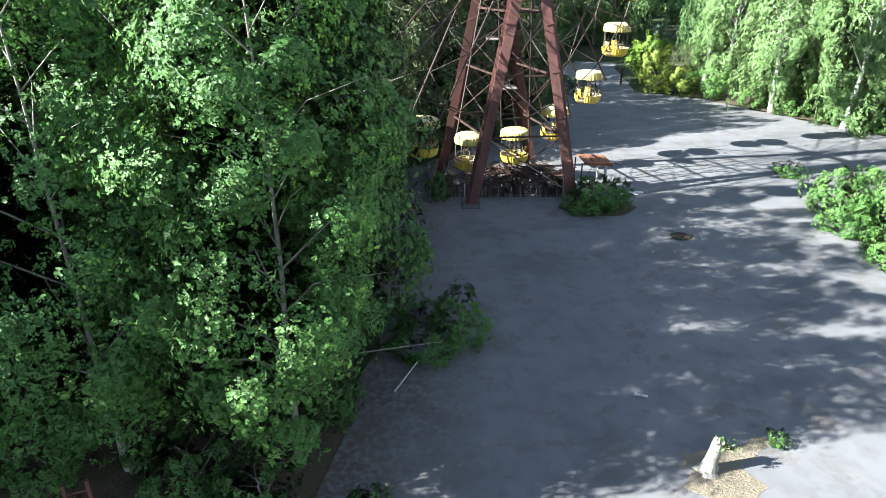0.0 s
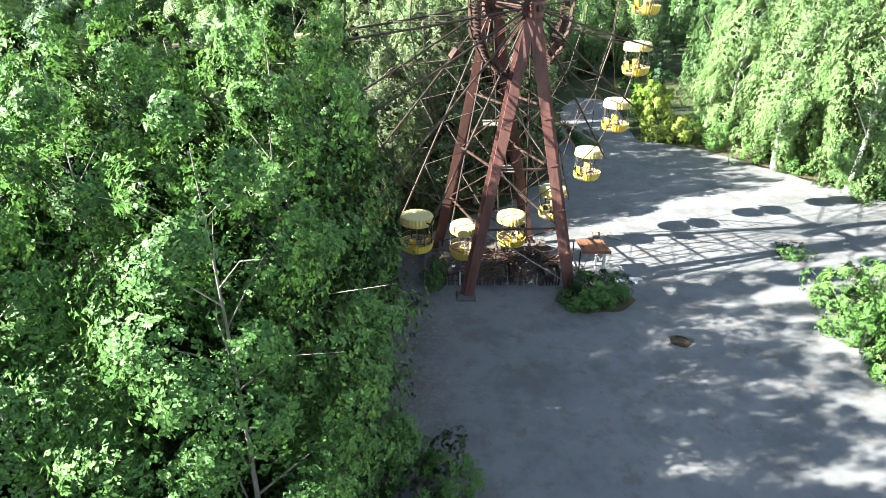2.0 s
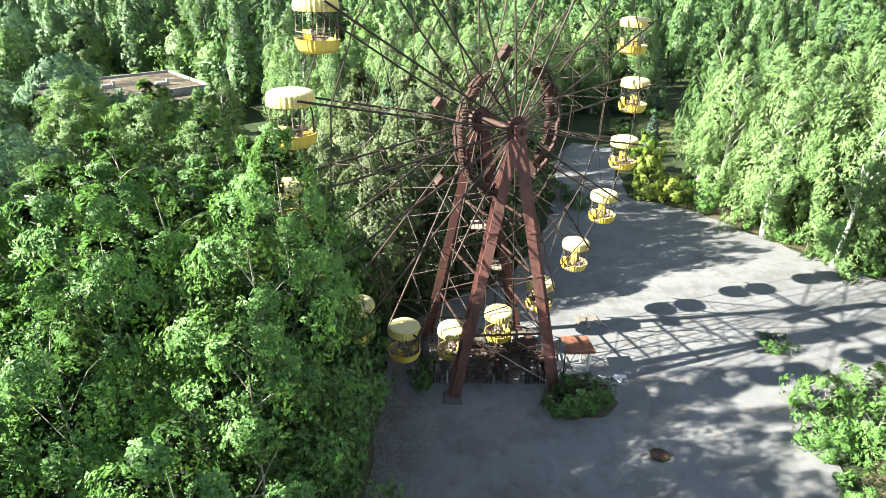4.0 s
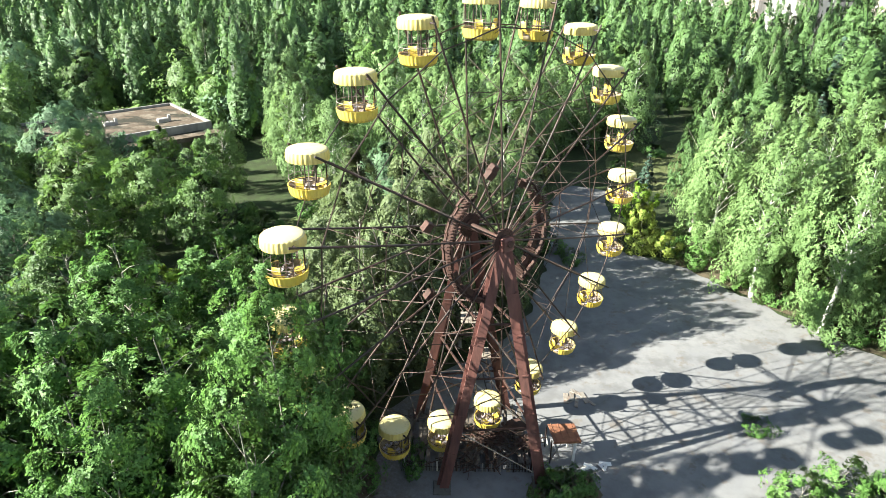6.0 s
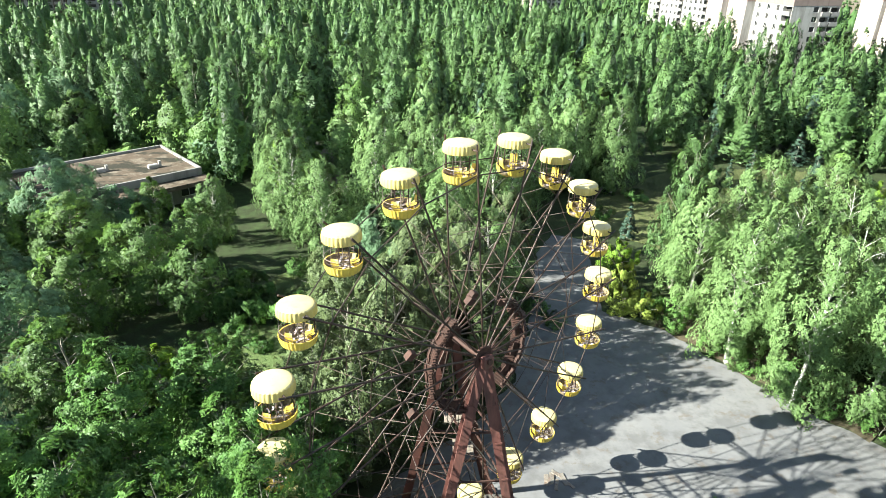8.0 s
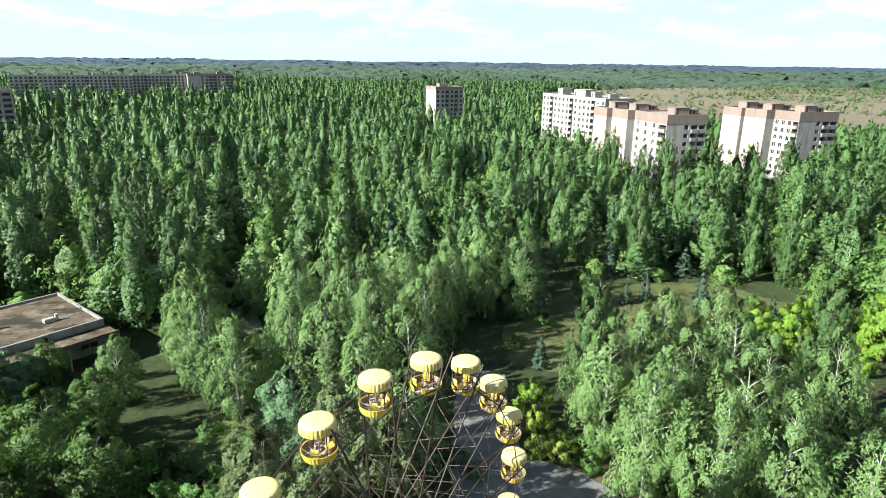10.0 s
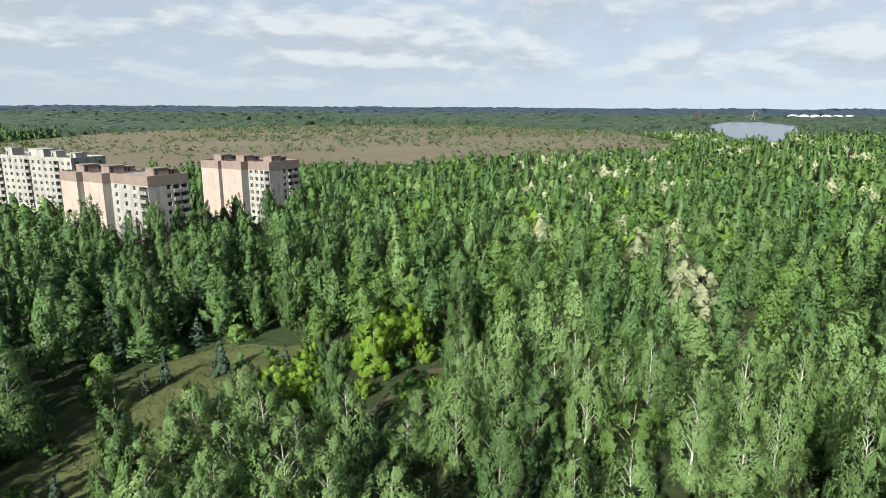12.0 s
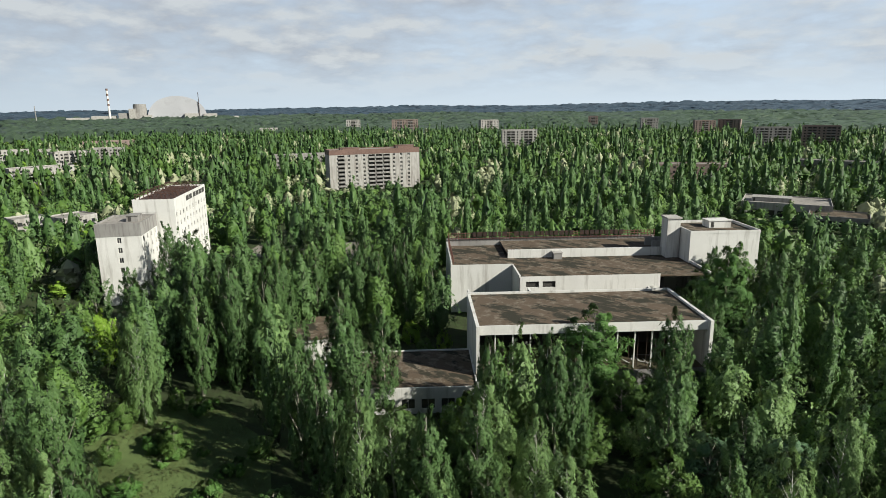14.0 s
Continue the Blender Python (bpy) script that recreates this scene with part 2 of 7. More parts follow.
OLD_WOOD = worn("grey_old_boards", (0.20, 0.17, 0.135), (0.28, 0.24, 0.19), (0.07, 0.055, 0.045), 3.0, 0.9, amount=0.5, world=False)
# near-black colour that stands for the shade inside rooms and openings
UNLIT_ROOM = worn("unlit_interior_shade", (0.035, 0.033, 0.03), (0.05, 0.046, 0.042), (0.015, 0.014, 0.013), 0.8, 0.95)
ARCH_STEEL = worn("pale_arch_cladding", (0.38, 0.38, 0.4), (0.34, 0.34, 0.36), (0.28, 0.28, 0.29), 0.02, 0.5, 0.1, amount=0.2)

def old_roof(name, base, moss, pale):
    """Roofing felt with dark moss, pale dust and seams."""
    m, n = material(name)
    p = where(n, True)
    a, b, c = n.noise(n.vec("MULTIPLY", p, (0.7, 1.5, 1.0)), 0.2, 6.0, 0.68), n.noise(n.vec("ADD", p, (7.0, 3.0, 0.0)), 0.5, 5.0, 0.7), n.noise(p, 9.0, 3.0, 0.6)
    col = n.mix(n.step(b, 0.5, 0.62), base, pale)
    col = n.mix(n.step(a, 0.5, 0.56), col, moss)
    col = n.mix(n.math("MULTIPLY", c, 0.5), col, n.mix(0.6, col, (0.01, 0.01, 0.008)))
    finish(n, col, 0.95, 0.0, n.math("ADD", b, c), 0.5, 0.06, 0.2)
    return m


ROOF_MOSS = old_roof("patchy_mossy_felt", (0.105, 0.078, 0.055), (0.034, 0.032, 0.022), (0.185, 0.155, 0.118))
BLEACHED = worn("bleached_stump_wood", (0.46, 0.43, 0.37), (0.34, 0.30, 0.25), (0.10, 0.085, 0.07), 6.0, 0.9, streak=True, amount=0.7, world=False)
m, n = material("dark_window_glass")
r = n.add("ShaderNodeObjectInfo").outputs["Random"]
finish(n, n.mix(r, (0.012, 0.014, 0.016), (0.05, 0.05, 0.05)), 0.12, 0.0, spec=0.6)
GLASS = m


def ground_mat(name, tones, scale, grass=0.0, rough=0.95, bump=0.6, distance=0.15):
    m, n = material(name)
    p = where(n, True)
    a = n.noise(p, 0.06 * scale, 4.0, 0.6)
    b = n.noise(p, 0.6 * scale, 5.0, 0.65)
    c = n.noise(p, 6.0 * scale, 4.0, 0.7)
    col = n.mix(n.step(a, 0.38, 0.62), tones[0], tones[1])
    col = n.mix(n.step(b, 0.45, 0.68), col, tones[2])
    col = n.mix(n.math("MULTIPLY", n.step(c, 0.4, 0.7), 0.55), col, tones[3])
    finish(n, col, rough, 0.0, n.math("ADD", b, c), bump, distance, 0.2)
    return m


FOREST_FLOOR = ground_mat("forest_floor", [(0.03, 0.042, 0.017), (0.042, 0.052, 0.022), (0.05, 0.08, 0.026), (0.022, 0.024, 0.013)], 1.0)
GRASS = ground_mat("thin_dry_grass", [(0.085, 0.105, 0.038), (0.115, 0.125, 0.05), (0.065, 0.095, 0.025), (0.14, 0.13, 0.07)], 1.3)
LUSH = ground_mat("green_meadow", [(0.085, 0.13, 0.04), (0.11, 0.155, 0.05), (0.07, 0.10, 0.03), (0.13, 0.15, 0.07)], 1.3)
FIELD = ground_mat("dry_marsh_grass", [(0.155, 0.128, 0.09), (0.18, 0.155, 0.115), (0.115, 0.112, 0.066), (0.13, 0.108, 0.074)], 0.12, distance=0.5)
SOIL = ground_mat("leaf_litter_soil", [(0.10, 0.078, 0.05), (0.075, 0.06, 0.04), (0.06, 0.065, 0.03), (0.14, 0.11, 0.075)], 2.0)
SAND = ground_mat("sandy_trodden_soil", [(0.22, 0.185, 0.135), (0.26, 0.22, 0.165), (0.17, 0.15, 0.1), (0.2, 0.165, 0.115)], 2.2)
PATH_PALE = ground_mat("cracked_pale_path", [(0.22, 0.20, 0.18), (0.27, 0.25, 0.22), (0.16, 0.14, 0.11), (0.20, 0.17, 0.14)], 1.5)

m, n = material("old_asphalt")
p = where(n, True)
a, b, c = n.noise(p, 0.16, 5.0, 0.62), n.noise(p, 1.1, 5.0, 0.6), n.noise(p, 55.0, 2.0, 0.7)
col = n.mix(n.step(a, 0.36, 0.66), (0.155, 0.155, 0.16), (0.2, 0.197, 0.194))
col = n.mix(n.math("MULTIPLY", n.step(b, 0.45, 0.72), 0.6), col, (0.115, 0.112, 0.108))
soot, mud = n.noise(n.vec("ADD", p, (31.0, 7.0, 0.0)), 0.33, 6.0, 0.66), n.noise(n.vec("ADD", p, (3.0, 57.0, 0.0)), 0.75, 6.0, 0.7)
col = n.mix(n.math("MULTIPLY", n.step(soot, 0.5, 0.62), 0.55), col, (0.095, 0.093, 0.092))
col = n.mix(n.math("MULTIPLY", n.step(mud, 0.56, 0.64), 0.6), col, (0.12, 0.095, 0.07))
side = n.math("SUBTRACT", n.math("MULTIPLY", n.add("ShaderNodeSeparateXYZ", ins={0: p}).outputs[0], 0.16), n.math("MULTIPLY", n.noise(p, 0.45, 4.0, 0.6), 1.0))
litter = n.math("MULTIPLY", n.math("SUBTRACT", 1.0, n.step(side, -0.95, -0.25)), n.step(n.noise(p, 5.0, 5.0, 0.75), 0.36, 0.56))
col = n.mix(litter, col, n.mix(n.step(c, 0.4, 0.65), (0.05, 0.04, 0.026), (0.12, 0.092, 0.06)))
crack = n.add("ShaderNodeTexVoronoi", ins={"Vector": n.vec("ADD", p, n.vec("MULTIPLY", n.add("ShaderNodeTexNoise", ins={"Vector": p, "Scale": 0.9, "Detail": 4.0}).outputs["Color"], (1.5, 1.5, 0.0))), "Scale": 0.22})
crack.feature = "DISTANCE_TO_EDGE"
line = n.math("SUBTRACT", 1.0, n.step(crack.outputs["Distance"], 0.004, 0.02))
col = n.mix(n.math("MULTIPLY", n.math("MULTIPLY", line, 0.45), n.step(b, 0.52, 0.7)), col, (0.09, 0.085, 0.07))
col = n.mix(n.math("MULTIPLY", c, 0.3), col, (0.09, 0.09, 0.09))
finish(n, col, 0.85, 0.0, c, 0.2, 0.01, 0.4)
ASPHALT = m

m, n = material("river_water")
p = where(n, True)
finish(n, (0.05, 0.075, 0.11), 0.12, 0.0, n.noise(p, 0.5, 3.0), 0.5, 0.6, 0.5)
WATER = m

# ---- shapes ----
class Shape:
    """Gathers vertices and faces; each face has the number of its material."""

    def __init__(self):
        self.v, self.f, self.m, self.slot = [], [], [], 0

    def face(self, *pts):
        i = len(self.v)
        self.v += [tuple(p) for p in pts]
        self.f.append(tuple(range(i, i + len(pts))))
        self.m.append(self.slot)

    def grid(self, rings, close=False):
        """Quads between rows of points of equal length."""
        i, k = len(self.v), len(rings[0])
        for r in rings:
            self.v += [tuple(p) for p in r]
        for a in range(len(rings) - 1):
            for b in range(k if close else k - 1):
                c = (b + 1) % k
                self.f.append((i + a * k + b, i + a * k + c, i + (a + 1) * k + c, i + (a + 1) * k + b))
                self.m.append(self.slot)

    def box(self, lo, hi, m=None, chamfer=0.0):
        """A box with its upper edges chamfered where asked."""
        (x0, y0, z0), (x1, y1, z1) = lo, hi
        c = chamfer
        rows = [[(x0, y0, z0), (x1, y0, z0), (x1, y1, z0), (x0, y1, z0)], [(x0, y0, z1 - c), (x1, y0, z1 - c), (x1, y1, z1 - c), (x0, y1, z1 - c)]]
        if c:
            rows.append([(x0 + c, y0 + c, z1), (x1 - c, y0 + c, z1), (x1 - c, y1 - c, z1), (x0 + c, y1 - c, z1)])
        if m is not None:
            rows = [[tuple(m @ Vector(p)) for p in r] for r in rows]
        self.grid(rows, True)
        self.face(*rows[0][::-1])
        self.face(*rows[-1])

    def tube(self, path, radius, sides=6, caps=True):
        """A round rod along a path; the radius is one number or one a point."""
        path = [Vector(p) for p in path]
        rad = radius if isinstance(radius, (list, tuple)) else [radius] * len(path)
        rings = []
        for i, p in enumerate(path):
            d = (path[min(i + 1, len(path) - 1)] - path[max(i - 1, 0)]).normalized()
            a = d.cross(Vector((0, 0, 1)) if abs(d.z) < 0.9 else Vector((1, 0, 0))).normalized()
            b = d.cross(a)
            rings.append([p + (a * math.cos(t) + b * math.sin(t)) * rad[i] for t in [2 * math.pi * k / sides for k in range(sides)]])
        self.grid(rings, True)
        if caps:
            self.face(*rings[0][::-1])
            self.face(*rings[-1])

    def beam(self, p, q, wide, high, side=None):
        """A box section beam from p to q."""
        p, q = Vector(p), Vector(q)
        d = (q - p).normalized()
        a = (d.cross(side if side is not None else (Vector((0, 0, 1)) if abs(d.z) < 0.95 else Vector((1, 0, 0))))).normalized()
        b = d.cross(a)
        rings = [[o + a * sx * wide / 2 + b * sy * high / 2 for sx, sy in ((-1, -1), (1, -1), (1, 1), (-1, 1))] for o in (p, q)]
        self.grid(rings, True)
        self.face(*rings[0][::-1])
        self.face(*rings[1])

    def lathe(self, profile, sides=48, rib=0, depth=0.0, ribbed=(), skip=None):
        """Turns a profile of (radius, height) about z; rows named in ribbed are fluted. skip leaves a gap between two angles."""
        rings = []
        for j, (r, z) in enumerate(profile):
            row = []
            for k in range(sides + (1 if skip else 0)):
                t = 2 * math.pi * k / sides if not skip else skip[0] + (skip[1] - skip[0]) * k / sides
                rr = r + (depth * math.cos(rib * t) if j in ribbed else 0)
                row.append((rr * math.cos(t), rr * math.sin(t), z))
            rings.append(row)
        self.grid(rings, not skip)

    def mesh(self, name, mats, smooth=False):
        me = bpy.data.meshes.new(name)
        me.from_pydata(self.v, [], self.f)
        for x in mats:
            me.materials.append(x)
        if len(mats) > 1:
            me.polygons.foreach_set("material_index", self.m)
        if smooth:
            me.polygons.foreach_set("use_smooth", [True] * len(self.f))
        me.update()
        return me


def tri_mesh(name, verts, tris, mats, index=None, lie=None):
    """A mesh of triangles from number arrays."""
    me = bpy.data.meshes.new(name)
    nv, nf = len(verts), len(tris)
    me.vertices.add(nv)
    me.vertices.foreach_set("co", np.ascontiguousarray(verts, dtype=np.float32).ravel())
    me.loops.add(nf * 3)
    me.loops.foreach_set("vertex_index", np.ascontiguousarray(tris, dtype=np.int32).ravel())
    me.polygons.add(nf)
    me.polygons.foreach_set("loop_start", np.arange(nf, dtype=np.int32) * 3)
    for x in mats:
        me.materials.append(x)
    if index is not None:
        me.polygons.foreach_set("material_index", np.ascontiguousarray(index, dtype=np.int32))
    if lie is not None:
        me.attributes.new("lie", "FLOAT_VECTOR", "POINT").data.foreach_set("vector", np.ascontiguousarray(lie, dtype=np.float32).ravel())
    me.update(calc_edges=True)
    return me


def part(name, shape, mats, parent=None, label="", m=None, smooth=False):
    """One mesh object under a thing or a part."""
    me = shape if isinstance(shape, bpy.types.Mesh) else shape.mesh(name, mats if isinstance(mats, (list, tuple)) else [mats], smooth)
    ob = new(name, me)
    ob.parent = parent
    if m is not None:
        ob.matrix_basis = m
    if label:
        ob["label"] = label
    return ob


def thing(name, label, category, m=None, group="", kind=""):
    ob = new(name)
    ob.empty_display_size = 0.3
    if m is not None:
        ob.matrix_basis = m
    return tagged(ob, label, category, group, kind)


def inside(px, py, poly):
    """Which of the points lie in a polygon."""
    px, py = np.asarray(px), np.asarray(py)
    hit = np.zeros(px.shape, bool)
    for (x0, y0), (x1, y1) in zip(poly, poly[1:] + poly[:1]):
        cross = ((y0 > py) != (y1 > py)) & (px < (x1 - x0) * (py - y0) / ((y1 - y0) or 1e-9) + x0)
        hit ^= cross
    return hit


def ragged(poly, step, wob, seed):
    """A closed outline with small irregular bays."""
    rnd = random.Random(seed)
    pts = []
    for (x0, y0), (x1, y1) in zip(poly, poly[1:] + poly[:1]):
        k = max(1, int(math.hypot(x1 - x0, y1 - y0) / step))
        for i in range(k):
            f = i / k
            x, y = x0 + (x1 - x0) * f, y0 + (y1 - y0) * f
            nv = noise.noise_vector((x / step * 0.35, y / step * 0.35, seed))
            pts.append((x + nv.x * wob + rnd.uniform(-0.2, 0.2) * wob, y + nv.y * wob + rnd.uniform(-0.2, 0.2) * wob))
    return pts


def sheet(name, poly, z, mat, label, category, step=1.0, wob=0.6, seed=1, thick=0.06):
    """A flat patch of ground with a ragged rim and a small edge step."""
    pts = ragged(poly, step, wob, seed)
    s = Shape()
    s.face(*[(x, y, z) for x, y in pts])
    s.grid([[(x, y, z) for x, y in pts], [(x, y, z - thick) for x, y in pts]], True)
    ob = part(name, s, mat)
    return tagged(ob, label, category, kind="structure")


# ---- ground ----
PLAZA = [(-2.6, 3.0), (-3.2, 12.0), (-2.4, 17.0), (-2.2, 24.0), (-2.3, 31.0), (-2.6, 37.0), (0.5, 41.0), (5.0, 45.0), (8.5, 50.5), (10.5, 57.0), (12.5, 66.0), (14.0, 76.0), (17.0, 82.0), (21.5, 80.0), (20.5, 74.0), (19.0, 62.5),
         (22.0, 60.5), (25.0, 58.0), (30.0, 50.0), (36.0, 42.5), (35.0, 38.5), (31.5, 34.5), (27.0, 31.8), (22.6, 29.4), (19.8, 27.0), (18.4, 21.0), (19.8, 14.0), (22.0, 3.0), (18.0, -14.0), (2.0, -14.0)]
LAWN = [(22.5, 82.0), (22.0, 90.0), (31.0, 101.0), (46.0, 112.0), (68.0, 111.0), (77.0, 98.0), (74.0, 84.0), (54.0, 80.0), (40.0, 74.0)]
LAWN_BACK = [(68.0, -24.0), (84.0, -19.0), (104.0, -24.0), (108.0, -38.0), (97.0, -45.0), (80.0, -42.0), (70.0, -34.0)]
GLADE = [(-22.0, 52.0), (-12.0, 51.0), (-8.5, 60.0), (-8.0, 70.0), (-13.0, 75.0), (-17.0, 68.0)]
FIELDS = [(180.0, 480.0), (215.0, 800.0), (500.0, 1050.0), (900.0, 1150.0), (1250.0, 900.0), (1150.0, 450.0), (800.0, 222.0), (640.0, 206.0), (500.0, 262.0), (395.0, 318.0), (290.0, 385.0)]
RIVER = [(840.0, 128.0), (882.0, 190.0), (1150.0, 290.0), (1820.0, 442.0), (2050.0, 452.0), (2150.0, 378.0), (1800.0, 228.0), (1250.0, 152.0)]
POND = [(520.0, 258.0), (548.0, 270.0), (600.0, 236.0), (650.0, 216.0), (630.0, 194.0), (575.0, 222.0)]
SQUARE = [(154.0, -136.0), (200.0, -112.0), (207.0, -126.0), (176.0, -158.0), (162.0, -160.0)]
TRACK = [(62.0, 67.6), (70.0, 70.6), (84.0, 71.6), (98.0, 63.0), (118.0, 55.2), (118.0, 54.0), (97.0, 61.2), (83.0, 69.8), (70.0, 69.0), (63.0, 66.4)]
ALLEY = [(124.0, 30.3), (142.0, 29.6), (160.0, 29.2), (176.0, 29.2), (176.0, 27.2), (160.0, 27.0), (142.0, 27.4), (124.0, 28.6)]
LANE = [(-13.0, 78.0), (-14.0, 92.0), (-19.0, 108.0), (-25.0, 126.0), (-22.0, 127.0), (-15.5, 110.0), (-11.0, 93.0), (-10.0, 78.0)]

s = Shape()
rings = [0.0, 6, 14, 25, 40, 60, 90, 130, 190, 280, 420, 640, 960, 1450, 2200, 3200, 4300, 4900]
for a, r in enumerate(rings):
    for k in range(96):
        t = 2 * math.pi * k / 96
        x, y = r * math.cos(t), r * math.sin(t)
        s.v.append((x, y, -0.06 + (0.05 * noise.noise((x * 0.1, y * 0.1, 0)) if r < 200 else 0)))
for a in range(len(rings) - 1):
    for k in range(96):
        j = (k + 1) % 96
        s.f.append((a * 96 + k, (a + 1) * 96 + k, (a + 1) * 96 + j, a * 96 + j))
        s.m.append(0)
tagged(part("ground", s, FOREST_FLOOR, smooth=True), "dark forest floor of moss, litter and low weeds reaching the horizon", "ground", kind="structure")
sheet("pavement", PLAZA, 0.05, ASPHALT, "cracked grey asphalt of the deserted fairground square", "pavement", 0.8, 0.55, 3, 0.12)
sheet("lawn_east", LAWN, 0.03, GRASS, "thin yellowish grass clearing between the trees", "lawn", 2.0, 2.6, 4)
sheet("lawn_south", LAWN_BACK, 0.03, LUSH, "green meadow clearing among dark trees", "lawn", 3.0, 1.5, 5)
sheet("lawn_glade", GLADE, 0.03, LUSH, "shaded grassy glade behind the wheel", "lawn", 2.0, 1.2, 6)
sheet("field", FIELDS, 0.10, FIELD, "wide brownish field of dry marsh grass", "field", 20.0, 14.0, 7, 0.15)
sheet("water_river", RIVER, 0.30, WATER, "calm blue-grey river backwater", "water", 30.0, 10.0, 8, 0.3)
sheet("water_pond", POND, 0.20, WATER, "narrow pond along the dry field", "water", 10.0, 5.0, 9, 0.2)
sheet("road_square", SQUARE, 0.06, PATH_PALE, "pale paved town square overgrown with weeds", "pavement", 4.0, 2.0, 10, 0.12)
sheet("road_track", TRACK, 0.08, SOIL, "narrow broken path through the bushes", "path", 2.0, 0.8, 11, 0.12)
sheet("road_alley", ALLEY, 0.06, PATH_PALE, "straight pale alley between the trees", "path", 3.0, 0.8, 12, 0.12)
sheet("road_lane", LANE, 0.07, PATH_PALE, "overgrown pale lane in the wood", "path", 2.0, 0.8, 13, 0.12)

# ---- trees ----
def flakes(rng, at, out, size, long=1.6, up=0.5, quad=False, axis=None):
    """Small leaves: a triangle, or a folded pair of them, at every point; with the corners and faces comes the lie of each corner."""
    k = len(at)
    nrm = out * 1.5 + rng.normal(0, 0.5, (k, 3)) + np.array([0, 0, up])
    nrm /= np.linalg.norm(nrm, axis=1)[:, None]
    lie = out * 1.6 + rng.normal(0, 0.26, (k, 3)) + np.array([0, 0, up])
    lie /= np.linalg.norm(lie, axis=1)[:, None]
    a = rng.normal(0, 1, (k, 3)) if axis is None else axis + rng.normal(0, 0.38, (k, 3))
    a = a - nrm * (a * nrm).sum(1)[:, None]
    a /= np.linalg.norm(a, axis=1)[:, None]
    b = np.cross(nrm, a)
    s = (size * rng.uniform(0.65, 1.35, k))[:, None]
    if not quad:
        v = np.stack([at - a * s * long * 0.5 - b * s * 0.5, at + a * s * long * 0.5, at - a * s * long * 0.3 + b * s * 0.55], 1)
        return v.reshape(-1, 3), np.arange(k * 3).reshape(-1, 3), np.repeat(lie, 3, 0)
    v = np.stack([at - a * s * long * 0.5, at - b * s * 0.42 + nrm * s * 0.14, at + a * s * long * 0.5, at + b * s * 0.42 + nrm * s * 0.14], 1)
    i = np.arange(k)[:, None] * 4
    return v.reshape(-1, 3), np.concatenate([i + [0, 1, 2], i + [0, 2, 3]], 1).reshape(-1, 3), np.repeat(lie, 4, 0)


